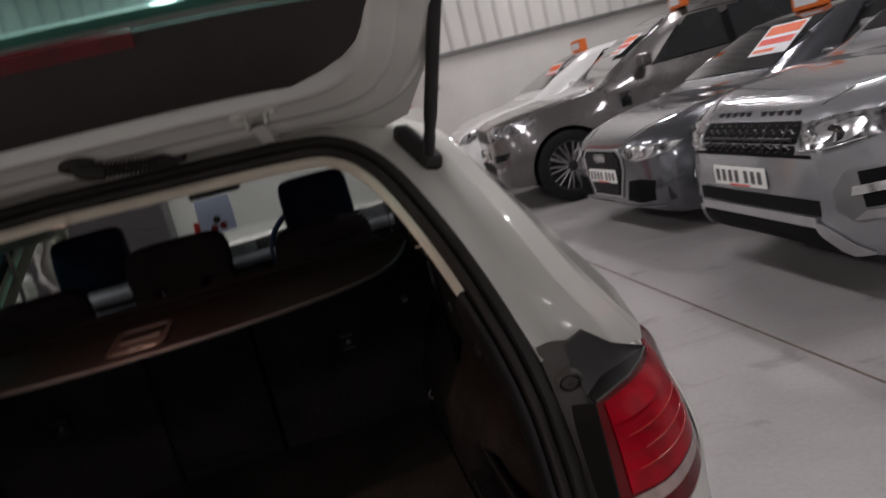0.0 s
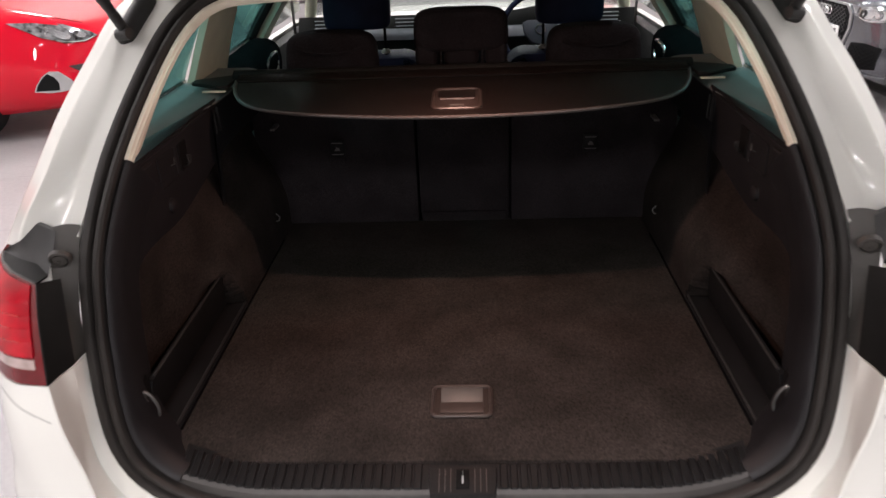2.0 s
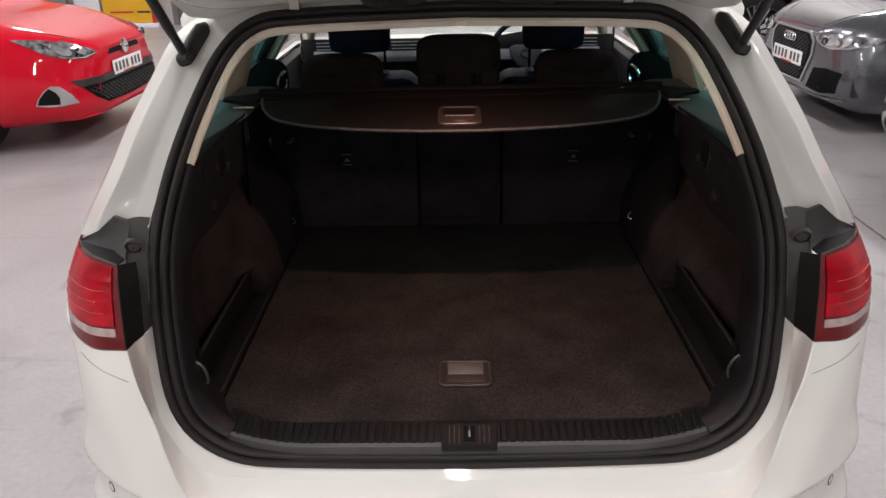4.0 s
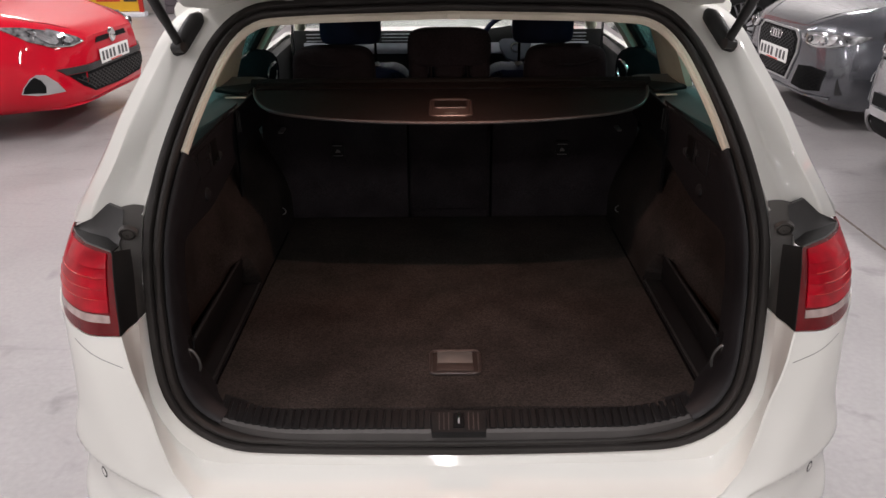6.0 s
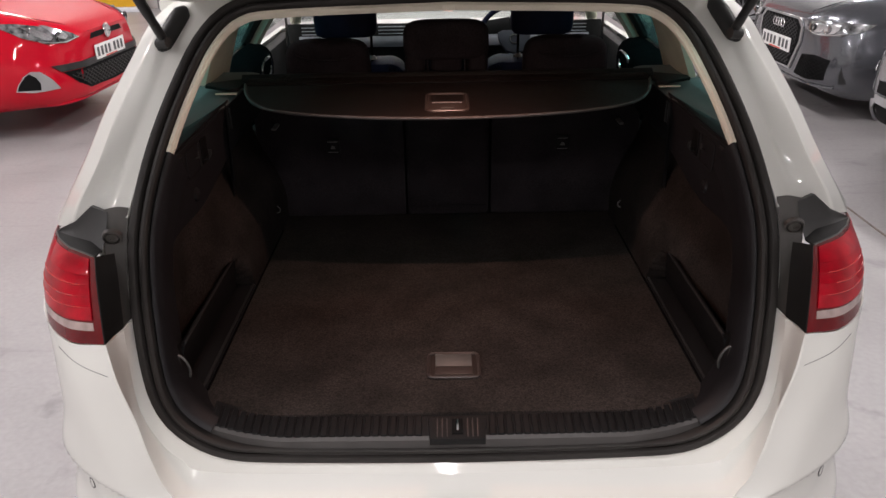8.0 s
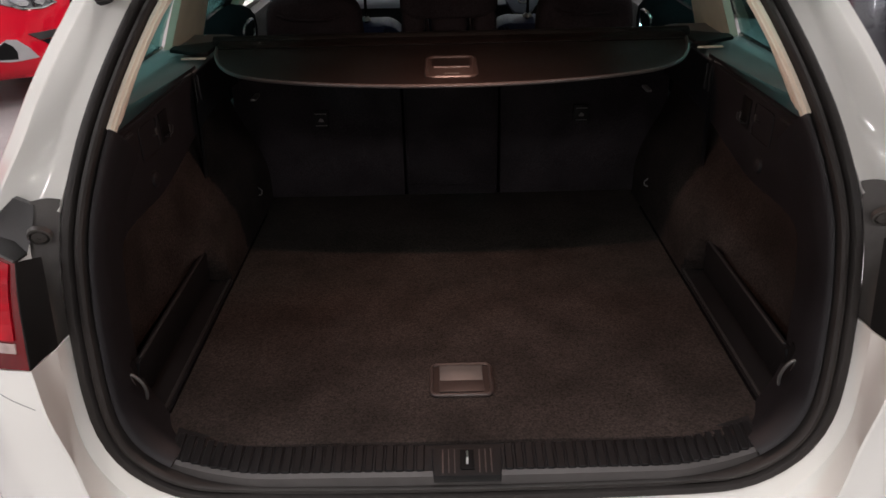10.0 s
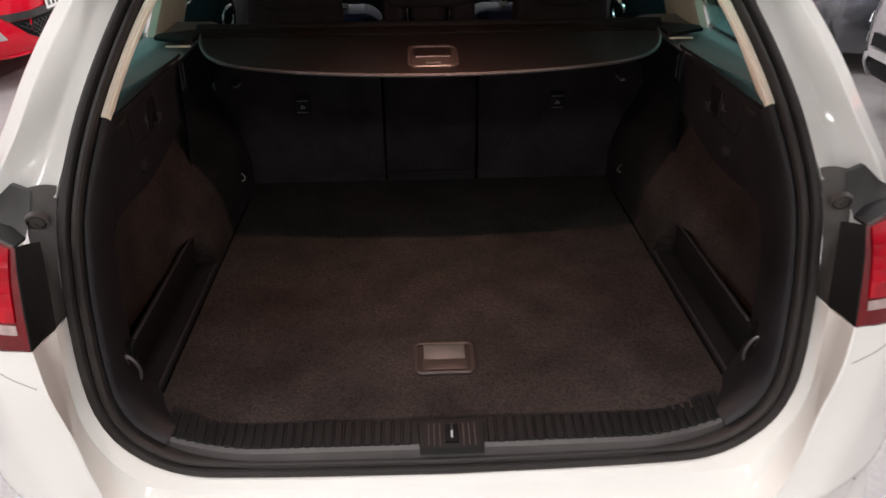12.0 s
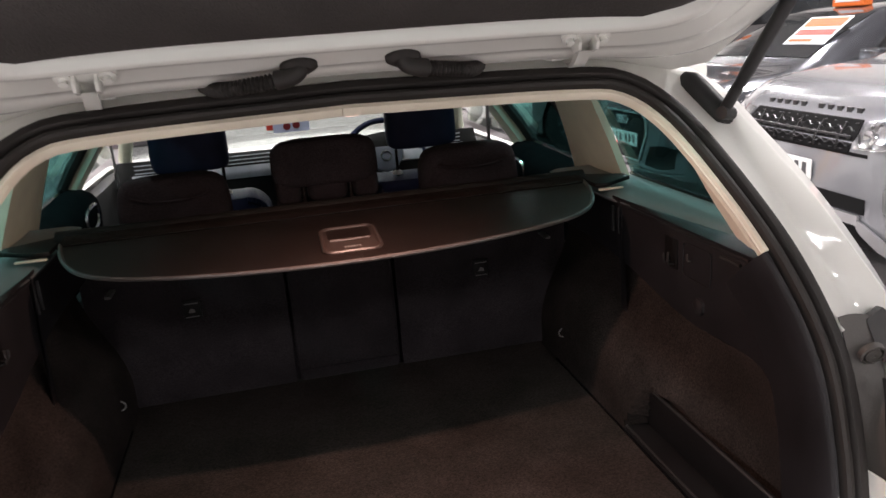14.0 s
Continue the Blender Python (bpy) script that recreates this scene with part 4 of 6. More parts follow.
rear_seat = part("rear_seat", cushion(-0.64, 0.64, 1.325, 1.45, 0.60, 1.135, 0.04), M_SEAT, car, "black cloth rear bench")
def puffed(cx, cy, z0, z1, w, d, top=0.95, power=0.30):
    """A soft pad: rounded in plan and profile, a little narrower at its top."""
    rows = []
    for i in range(17):
        a = -math.pi / 2 + math.pi * i / 16
        f = max(0.02, math.cos(a)) ** power
        v = math.copysign(abs(math.sin(a)) ** 0.45, math.sin(a))
        z = (z0 + z1) / 2 + v * (z1 - z0) / 2
        taper = 1 + (top - 1) * (v + 1) / 2
        row = []
        for j in range(36):
            b = 2 * math.pi * j / 36
            c, q = math.cos(b), math.sin(b)
            x = math.copysign(abs(c) ** 0.45, c) * w * f * taper
            y = math.copysign(abs(q) ** 0.70, q) * d * f
            row.append((cx + x, cy + y + 0.10 * (z - z0), z - 0.010 * (x / w) ** 4 * (1 if v > 0 else 0)))
        rows.append(row)
    bm = grid(rows, closed_v=True)
    bmesh.ops.holes_fill(bm, edges=[e for e in bm.edges if e.is_boundary])
    return bm


for cx in (-0.424, 0.426):
    hr = part("headrest", puffed(cx, 1.345, 1.105, 1.274, 0.156, 0.052), M_SEAT, rear_seat, "black cloth rear headrest with a curved seam", smooth=60)
    part("headrest_lip", tube(spline([(cx - 0.105, 1.298, 1.228), (cx - 0.06, 1.2915, 1.216), (cx, 1.290, 1.212), (cx + 0.06, 1.2915, 1.216), (cx + 0.105, 1.298, 1.228)], 16), 0.0045, 8), M_SEAT, hr)
    for s in (-0.07, 0.07):
        part("headrest_post", tube([(cx + s, 1.360, 1.06), (cx + s, 1.360, 1.16)], 0.006, 8), M_CHROME, rear_seat)
hr = part("headrest", puffed(0.0, 1.345, 1.205, 1.335, 0.154, 0.050, 0.98, 0.22), M_SEAT, rear_seat, "black cloth middle headrest raised on its posts", smooth=60)
for x, w in ((0.0, 0.058), (-0.112, 0.037), (0.112, 0.037)):
    part("lower_pad", puffed(x, 1.343, 1.160, 1.235, w, 0.040, 1.0, 0.3), M_SEAT, hr, smooth=60)
for s in (-0.068, 0.068):
    part("headrest_post", tube([(s, 1.335, 1.06), (s, 1.335, 1.22)], 0.006, 8), M_CHROME, rear_seat)

for sx in (-1, 1):
    back = prism(round_rect(0.53, 0.66, 0.085, 8, 0, 0.33), 0.12, lambda u, v, w: (u, w - 0.06, v), 0.03)
    fs = part("front_seat", moved(back, pose(0.440 * sx, 2.265, 0.410, 11)), M_LEATHER, car, "black leather front seat")
    part("seat_base", cushion(0.44 * sx - 0.25, 0.44 * sx + 0.25, 2.2, 2.75, 0.33, 0.50, 0.05), M_LEATHER, fs)
    part("headrest", puffed(0.439 * sx - 0.007 * (1 - sx) / 2, 2.105, 1.166, 1.385, 0.143, 0.058, 0.97, 0.16), M_LEATHER, fs, "black leather front headrest", smooth=60)
    for s in (-0.09, 0.09):
        post = part("headrest_post", tube([(0.425 * sx + s, 2.12, 1.0), (0.425 * sx + s, 2.12, 1.20)], 0.0065, 10), M_GLOSSBLACK, fs)
        part("post_collar", moved(lathe([(0, 0.012), (0.012, 0.012), (0.020, 0.002), (0.020, -0.004)], 14, "z"), Matrix.Translation((0.425 * sx + s, 2.12, 1.066))), M_STEEL, post)

dash_prof = [(3.40, 1.02), (3.20, 1.055), (2.98, 1.098), (2.88, 1.105), (2.855, 1.06), (2.86, 0.90), (2.93, 0.62), (3.1, 0.5)]
dash_line = spline([(0, a, b) for a, b in dash_prof], 18)
dash_rows = [[(x, p.y + 0.03 * (x / 0.8) ** 2, p.z + 0.03 * math.exp(-((x - 0.42) / 0.16) ** 2) * smooth01(3.2, 2.9, p.y)) for p in dash_line] for x in [-0.88 + 1.76 * k / 32 for k in range(33)]]
dash = part("dashboard", thick(grid(dash_rows), 0.01), M_TRIM, car, "black dashboard")
part("centre_screen", moved(box(-0.11, 0.11, -0.006, 0.0, -0.07, 0.07, 0.004), pose(0, 2.852, 0.93, -8)), M_GLOSSBLACK, dash)
part("trim_strip", thick(grid([[(x, 2.838 + 0.03 * (x / 0.8) ** 2 - 0.006 * math.sin(k / 5 * math.pi), 0.994 + 0.056 * k / 5) for k in range(6)] for x in [-0.80 + 1.6 * j / 30 for j in range(31)]]), 0.004), M_DASHSILVER, dash, "brushed silver dashboard strip")
for x0, x1 in ((-0.78, -0.52), (-0.36, -0.10), (-0.09, 0.10), (0.54, 0.78)):
    for k in range(3):
        part("vent_slat", box(x0, x1, 2.834, 2.842, 1.062 + 0.018 * k, 1.066 + 0.018 * k, 0.001), M_DASHSILVER, dash)
part("console", box(-0.12, 0.12, 2.2, 2.9, 0.3, 0.62, 0.03), M_BLACK, car)
wheel_m = pose(0.367, 2.65, 1.046, -25)
sw = part("steering_wheel", moved(lathe([(0.185 + 0.014 * math.cos(a), 0.014 * math.sin(a)) for a in [2 * math.pi * k / 10 for k in range(11)]], 40), wheel_m), M_LEATHER, car, "black leather steering wheel with silver spokes")
part("hub", moved(prism([(-0.088, 0.036), (-0.060, 0.050), (0.060, 0.050), (0.088, 0.036), (0.080, -0.010), (0.045, -0.062), (0, -0.075), (-0.045, -0.062), (-0.080, -0.010)], 0.030, lambda u, v, w: (u, w - 0.030, v), 0.010), wheel_m), M_HUB, sw, "grey airbag cover")
part("badge", moved(lathe([(0.018, -0.031), (0.020, -0.034), (0.025, -0.034), (0.027, -0.029)], 24), wheel_m), M_CHROME, sw)
for a in (0, 180, 270):
    part("spoke", moved(box(0.05, 0.18, -0.014, 0.004, -0.024, 0.024, 0.004), wheel_m @ pose(0, 0, 0, 0, -a, 0)), M_DASHSILVER, sw)

mirror = part("rear_view_mirror", moved(cushion(-0.125, 0.125, -0.012, 0.014, -0.035, 0.035, 0.012), pose(-0.02, 2.86, 1.405, -8, 0, 6)), M_BLACK, car)
part("mirror_stem", tube([(-0.02, 2.87, 1.41), (0.0, 2.93, 1.47)], 0.012, 10), M_BLACK, mirror)

# body outside the boot: sides with doors, glass, roof, bonnet and wheels
SIDE = [(0.13, 0.93), (0.25, 1.035), (0.42, 1.062), (0.62, 1.066), (0.83, 1.052), (1.03, 1.025), (1.08, 0.985)]


def plan_w(y):
    return lerp_table([(0.4, 0.92), (0.7, 0.955), (1.3, 1.0), (3.5, 1.0), (4.3, 0.985), (4.8, 0.92), (5.1, 0.78), (5.24, 0.6), (5.3, 0.45)], y)[0]


def cut_arches(ob, centres, radius, half):
    for cx, cz, sidex in centres:
        cutter = new("cutter", bpy.data.meshes.new("cutter"))
        c = lathe([(0, -half), (radius, -half), (radius, half), (0, half)], 40, "x")
        bmesh.ops.recalc_face_normals(c, faces=c.faces)
        moved(c, Matrix.Translation((sidex, cx, cz)))
        c.to_mesh(cutter.data)
        c.free()
        md = ob.modifiers.new("cut", "BOOLEAN")
        md.object, md.operation, md.solver = cutter, "DIFFERENCE", "EXACT"
        bpy.context.view_layer.update()
        me = bpy.data.meshes.new_from_object(ob.evaluated_get(bpy.context.evaluated_depsgraph_get()))
        ob.modifiers.remove(md)
        ob.data = me
        bpy.data.objects.remove(cutter)
    return ob


def wheel(parent, x, y, z, r, out, spokes=10, dark=False):
    """A tyre on a spoked alloy rim; out is the side that it faces, along x."""
    w = 0.11
    tyre = part("wheel", moved(lathe([(r * 0.70, -w), (r * 0.90, -w * 1.05), (r * 0.98, -w * 0.85), (r, -w * 0.5), (r, w * 0.5), (r * 0.98, w * 0.85), (r * 0.90, w * 1.05), (r * 0.70, w), (r * 0.68, 0.5 * w), (r * 0.68, -0.5 * w), (r * 0.70, -w)], 48, "x"), Matrix.Translation((x, y, z))), M_TYRE, parent)
    rim = part("rim", moved(lathe([(r * 0.69, 0.6 * w), (r * 0.705, 0.98 * w), (r * 0.675, 1.0 * w), (r * 0.655, 0.75 * w), (r * 0.64, -0.2 * w), (0, -0.25 * w)], 48, "x"), Matrix.Translation((x, y, z)) @ Matrix.Diagonal((out, 1, 1, 1))), M_ALLOY if not dark else M_GRILLE, tyre)
    bm = bmesh.new()
    for k in range(spokes):
        for d in (-0.10, 0.10):
            a0, a1 = 2 * math.pi * k / spokes + d * 0.6, 2 * math.pi * k / spokes + d * 1.3
            p0 = Vector((out * w * 0.70, r * 0.14 * math.cos(a0), r * 0.14 * math.sin(a0)))
            p1 = Vector((out * w * 0.88, r * 0.66 * math.cos(a1), r * 0.66 * math.sin(a1)))
            add(bm, tube([p0, p0.lerp(p1, 0.5) + Vector((out * 0.012, 0, 0)), p1], lambda u: r * (0.032 - 0.008 * u), 6))
    part("spokes", moved(bm, Matrix.Translation((x, y, z))), M_DARKALLOY if dark else M_ALLOY, tyre)
    part("hub", moved(lathe([(0, 0.85 * w), (r * 0.10, 0.84 * w), (r * 0.20, 0.74 * w), (r * 0.21, 0.5 * w)], 24, "x"), Matrix.Translation((x, y, z)) @ Matrix.Diagonal((out, 1, 1, 1))), M_BLACK if dark else M_ALLOY, tyre)
    return tyre


for sx in (1, -1):
    ys = [0.54 + (5.3 - 0.54) * k / 70 for k in range(71)]
    rows = []
    for y in ys:
        topz = lerp_table([(0.5, 1.08), (3.3, 1.05), (3.6, 1.01), (4.3, 0.955), (5.0, 0.82), (5.3, 0.70)], y)[0]
        rows.append([(sx * x * plan_w(y), y, 0.13 + (z - 0.13) / 0.95 * (topz - 0.13)) for z, x in SIDE])
    side = part("body_side", thick(grid(rows), 0.02), M_WHITE, car, "white body side", smooth=40)
    cut_arches(side, [(0.97, DROP + 0.378, sx * 1.03), (4.22, DROP + 0.378, sx * 1.03)], 0.43, 0.32)
    for y in (0.97, 4.22):
        wheel(car, sx * 0.925, y, DROP + 0.378, 0.378, sx)
    # panes and pillars; cab: glass leans in from the belt to the roof
    def lean(y, z):
        u = max(0.0, (z - 1.08) / (1.50 - 1.08))
        foot_x = lerp_table([(0.4, 0.90), (0.8, 0.93), (1.6, 0.97), (3.4, 0.97)], y)[0]
        top = lerp_table([(0.4, 0.70), (0.8, 0.675), (2.4, 0.67), (2.7, 0.675), (3.4, 0.80)], y)[0]
        return sx * (foot_x + (top - foot_x) * u ** 1.1)

    def pane_rows(lo, hi, slope_lo, slope_hi, z0=1.10, z1=1.47, off=0.0):
        """Rows of a pane or pillar between two leaning lines; each line: y at z0 and its run per metre of height."""
        rows = []
        for k in range(9):
            f = k / 8
            rows.append([(lean(y, z) - sx * off, y, z) for z in [z0 + (z1 - z0) * j / 8 for j in range(9)] for y in [(lo + slope_lo * (z - z0)) * (1 - f) + (hi + slope_hi * (z - z0)) * f]])
        return rows
    part("quarter_window", thick(grid([[(sx * (0.808 - 0.135 * (j / 8) ** 1.1), (0.47 + 0.24 * j / 8) * (1 - f) + (1.03 + 0.02 * j / 8) * f, 1.192 + 0.285 * j / 8) for j in range(9)] for f in [k / 8 for k in range(9)]]), 0.004), G_GREEN, car, "green tinted quarter window")
    back_edge = spline([(sx * 0.806, 1.03, 1.165), (sx * 0.745, 1.035, 1.32), (sx * 0.680, 1.05, 1.475)], 12)
    front_edge = spline([(sx * 0.850, 1.46, 1.10), (sx * 0.770, 1.37, 1.28), (sx * 0.670, 1.27, 1.475)], 12)
    part("pillar_trim", thick(grid([[p.lerp(q, f) - Vector((sx * 0.012 * math.sin(f * math.pi), 0, 0)) for f in (0, 0.12, 0.35, 0.65, 0.88, 1.0)] for p, q in zip(back_edge, front_edge)]), 0.02), M_PILLAR, car, "grey-green cabin pillar trim")
    part("door_window", thick(grid(pane_rows(1.54, 2.18, -0.20, 0.0)), 0.004), G_GREEN, car, "green tinted door window")
    part("window_frame", tube([(lean(1.52 - 0.20 * (z - 1.10), z) - sx * 0.012, 1.52 - 0.20 * (z - 1.10), z) for z in (1.08, 1.2, 1.3, 1.4, 1.48)], 0.020, 8), M_BLACK, car)
    part("pillar_trim", thick(grid(pane_rows(2.18, 2.32, 0.0, 0.05, 1.07, 1.49, 0.03)), 0.03), M_PILLAR, car)
    part("window_frame", tube([(lean(2.16, z) - sx * 0.012, 2.16, z) for z in (1.08, 1.2, 1.3, 1.4, 1.48)], 0.020, 8), M_BLACK, car)
    part("door_window", thick(grid(pane_rows(2.32, 3.35, 0.05, -2.0, 1.10, 1.46)), 0.004), G_CLEAR, car, "door window")
    part("front_pillar", tube([(sx * 0.92, 3.42, 1.06), (sx * 0.80, 2.98, 1.28), (sx * 0.665, 2.55, 1.49)], 0.035, 10), M_PILLAR, car)
    part("roof_edge", tube([(sx * 0.655, 0.50, 1.496), (sx * 0.668, 0.62, 1.492), (sx * 0.672, 0.84, 1.492)], 0.030, 12), M_WHITE, car)
    part("roof_frame", tube([(sx * 0.672, 0.845, 1.488), (sx * 0.665, 1.2, 1.49), (sx * 0.66, 2.0, 1.492), (sx * 0.665, 2.56, 1.485)], 0.03, 10), M_PILLAR, car)
    door = part("door_lining", box(min(sx * 0.88, sx * 0.97), max(sx * 0.88, sx * 0.97), 1.12, 2.22, 0.25, 1.105, 0.02), M_DOORTRIM, car)
    part("front_door_lining", box(min(sx * 0.90, sx * 0.97), max(sx * 0.90, sx * 0.97), 2.23, 3.2, 0.25, 1.03, 0.02), M_DGREY, car)
    part("arm_rest", box(min(sx * 0.80, sx * 0.89), max(sx * 0.80, sx * 0.89), 1.5, 2.0, 0.80, 0.86, 0.02), M_BLACK, door)
    card_rows = []
    for k in range(13):
        y = 1.46 + 0.74 * k / 12
        lift = 0.020 * smooth01(1.5, 2.1, y)
        card_rows.append([(sx * x, y, z + lift) for x, z in ((0.935, 1.110), (0.900, 1.112), (0.862, 1.104), (0.832, 1.088), (0.815, 1.062), (0.810, 1.02), (0.815, 0.96), (0.83, 0.80))])
    card_bm = thick(grid(card_rows), 0.008)
    part("door_card", card_bm, M_DOORTRIM, door, "dark moulded rear door card", smooth=60)
    pull = spline([(sx * 0.800, 1.93, 1.075), (sx * 0.792, 1.98, 1.094), (sx * 0.792, 2.05, 1.090), (sx * 0.797, 2.085, 1.060), (sx * 0.797, 2.06, 1.020), (sx * 0.800, 1.97, 1.008), (sx * 0.800, 1.925, 1.030)], 36, closed=True)
    part("door_pull", tube(pull, 0.0065, 8, closed=True), M_CHROME, door, "chrome rimmed door pull")
    part("window_rail", tube([(sx * 0.925, 1.50, 1.116), (sx * 0.925, 2.18, 1.135)], 0.010, 8), M_GLOSSBLACK, door)
    part("belt", thick(grid([[(sx * 0.70, 2.02 + 0.0 * k, 1.45 - 0.75 * k / 6), (sx * 0.70, 2.06, 1.45 - 0.75 * k / 6)] for k in range(7)]), 0.002), M_BLACK, car)
    part("wing_mirror", cushion(min(sx * 1.02, sx * 1.22), max(sx * 1.02, sx * 1.22), 2.95, 3.09, 1.08, 1.22, 0.03), M_WHITE, car)

roof_rows = []
for k in range(25):
    y = 0.755 + (2.58 - 0.755) * k / 24
    zc = 1.576 - 0.03 * smooth01(1.6, 2.58, y)
    roof_rows.append([(0.70 * u, y, zc - 0.075 * abs(u) ** 3 - 0.02 * u * u) for u in [-1 + 2 * j / 16 for j in range(17)]])
part("roof", thick(grid(roof_rows), 0.012), M_WHITE, car, "white roof panel")
part("headliner", thick(grid([[(p[0] * 0.95, p[1] - 0.15, p[2] - 0.055) for p in r] for r in roof_rows]), 0.01), M_PILLAR, car, "pale grey headliner")
ws = [[(x * w, y + 0.05 * (1 - (x) ** 2), z) for x in [-1 + 2 * j / 14 for j in range(15)]] for y, z, w in [(3.42 - 0.86 * k / 10, 1.06 + 0.46 * k / 10, 0.90 - 0.23 * k / 10) for k in range(11)]]
part("windscreen", thick(grid(ws), 0.005), G_CLEAR, car, "clear windscreen")
bon = [[(x * plan_w(y) * 0.985, y, lerp_table([(3.4, 1.005), (4.3, 0.965), (5.0, 0.85), (5.3, 0.72)], y)[0] + 0.03 * (1 - x * x)) for x in [-1 + 2 * j / 14 for j in range(15)]] for y in [3.40 + 1.90 * k / 16 for k in range(17)]]
part("bonnet", thick(grid(bon), 0.01), M_WHITE, car, "white bonnet")
part("nose", box(-0.46, 0.46, 5.18, 5.305, 0.15, 0.73, 0.03), M_BLACK, car)
part("underbody", box(-0.90, 0.90, 0.10, 5.1, 0.10, 0.48, 0.05), M_BLACK, car)
part("cabin_floor", box(-0.88, 0.88, 1.25, 3.3, 0.485, 0.50), M_CARPET, car)
card = thing("hanging_card", "pale blue printed card hung from the mirror", "card")
part("sheet", moved(box(-0.085, 0.085, -0.001, 0.001, -0.175, 0.0), pose(-0.045, 2.84, 1.365, -6)), M_BLUEPAPER, card)
for dx, dz in ((-0.02, -0.148), (0.024, -0.144), (0.0, -0.110)):
    part("print_bar", moved(lathe([(0, -0.0022), (0.018, -0.002), (0.018, 0.0)], 14), pose(-0.045, 2.84, 1.365, -6) @ pose(dx, 0, dz)), M_DARKRED if dx else M_INK, card)
part("tab", moved(box(-0.115, -0.086, -0.001, 0.001, -0.16, -0.10), pose(-0.045, 2.84, 1.365, -6)), M_REDCARD, card)
part("cord", tube([(-0.045, 2.84, 1.36), (-0.02, 2.85, 1.40)], 0.002, 6), M_INK, card)

# ---- tailgate, swung up about its hinges ----
TG = Matrix.Translation((0, 0.455, 1.572)) @ Matrix.Rotation(radians(-38), 4, "X")   # local: -y leads away from the hinges, z is the outside


def tg_w(s):
    return lerp_table([(-0.09, 0.57), (0.0, 0.635), (0.1, 0.665), (0.5, 0.74), (0.60, 0.77), (0.95, 0.74), (1.05, 0.70)], s)[0]


def tg_pt(u, s, out):
    """u across from -1 to 1, s metres from the hinges along the gate, out of its outer face."""
    bend = 0.52
    if s < 0:
        return TG @ Vector((u * tg_w(s), 0, out - 0.06 * u ** 4)) + Vector((0, -s, 0.02 * s / 0.1))
    y, z = -min(s, bend), 0.04 * math.sin(math.pi * min(1, max(0, s / bend))) * smooth01(0.15, 0.40, s)
    if s > bend:
        a = radians(36)
        y, z = -bend - (s - bend) * math.cos(a), -(s - bend) * math.sin(a)
    return TG @ Vector((u * tg_w(s), y, z - 0.06 * u ** 4 + out))


SS = [-0.09, -0.06, -0.03, 0.0, 0.03, 0.06, 0.10, 0.16, 0.22, 0.28, 0.34, 0.40, 0.46, 0.50, 0.54, 0.60, 0.70, 0.80, 0.90, 0.98, 1.02, 1.05]
UU = [-1 + 2 * j / 40 for j in range(41)]
tg_skin = bmesh.new()
vs = {}
for i, s in enumerate(SS):
    for j, u in enumerate(UU):
        vs[i, j] = tg_skin.verts.new(tg_pt(u, s, 0.0))
for i in range(len(SS) - 1):
    for j in range(len(UU) - 1):
        if 0.28 <= (SS[i] + SS[i + 1]) / 2 <= 0.52 and abs(UU[j] + UU[j + 1]) / 2 < 0.86:
            continue
        tg_skin.faces.new((vs[i, j], vs[i, j + 1], vs[i + 1, j + 1], vs[i + 1, j]))
bmesh.ops.recalc_face_normals(tg_skin, faces=tg_skin.faces)
gate = part("tailgate", thick(tg_skin, 0.01), M_WHITE, car, "white tailgate swung fully open", smooth=50)
# pressed inner frame, deepest along its rim
rim_rows = []
for d, o in ((0.0, -0.004), (0.012, -0.026), (0.030, -0.038), (0.050, -0.040), (0.064, -0.041), (0.067, -0.046), (0.075, -0.048), (0.104, -0.050), (0.111, -0.053), (0.117, -0.0575), (0.123, -0.059), (0.129, -0.0575), (0.136, -0.051), (0.146, -0.045), (0.165, -0.041), (0.195, -0.039)):
    rr = []
    for k in range(120):
        a = 2 * math.pi * k / 120
        cu, cs = math.cos(a), math.sin(a)
        e = 0.22
        u = math.copysign(abs(cu) ** e, cu)
        v = math.copysign(abs(cs) ** e, cs)
        s = 0.51 + v * (0.53 - d)
        uu = u * (1 - d / 0.68)
        rr.append(tg_pt(uu, s, o))
    rim_rows.append(rr)
part("inner_frame", grid(rim_rows, closed_v=True), M_WHITE, gate, "white pressed tailgate frame", smooth=60)
trim = bmesh.new()
vs = {}
S2 = [0.143 + 0.857 * k / 36 for k in range(37)]
U2 = [-0.88 + 1.76 * j / 40 for j in range(41)]
for i, s in enumerate(S2):
    for j, u in enumerate(U2):
        k = 0.88 - 0.06 * smooth01(0.40, 0.22, s) - 0.16 * (max(0.0, 1 - (s - 0.143) / 0.10)) ** 2.2
        vs[i, j] = trim.verts.new(tg_pt(u * k / 0.88, s, -0.050))
for i in range(36):
    for j in range(40):
        if 0.29 <= (S2[i] + S2[i + 1]) / 2 <= 0.515 and abs(U2[j] + U2[j + 1]) / 2 < 0.80:
            continue
        trim.faces.new((vs[i, j], vs[i, j + 1], vs[i + 1, j + 1], vs[i + 1, j]))
part("inner_trim", thick(trim, 0.012), M_GATETRIM, gate, "black plastic tailgate lining", smooth=50)
part("rear_window", thick(grid([[tg_pt(u * 0.88, 0.27 + 0.26 * i / 10, -0.012) for u in UU] for i in range(11)]), 0.004), G_REAR, gate, "green tinted rear window")
part("brake_light", thick(grid([[tg_pt(u * 0.36, s, -0.060) for u in UU] for s in (0.272, 0.284, 0.296)]), 0.012), M_LAMPDARK, gate, "red high-level brake light")
part("wiper_motor", moved(cushion(-0.10, 0.10, -0.05, 0.05, -0.03, 0.03, 0.02), TG @ pose(0, -0.56, -0.09)), M_BLACK, gate)
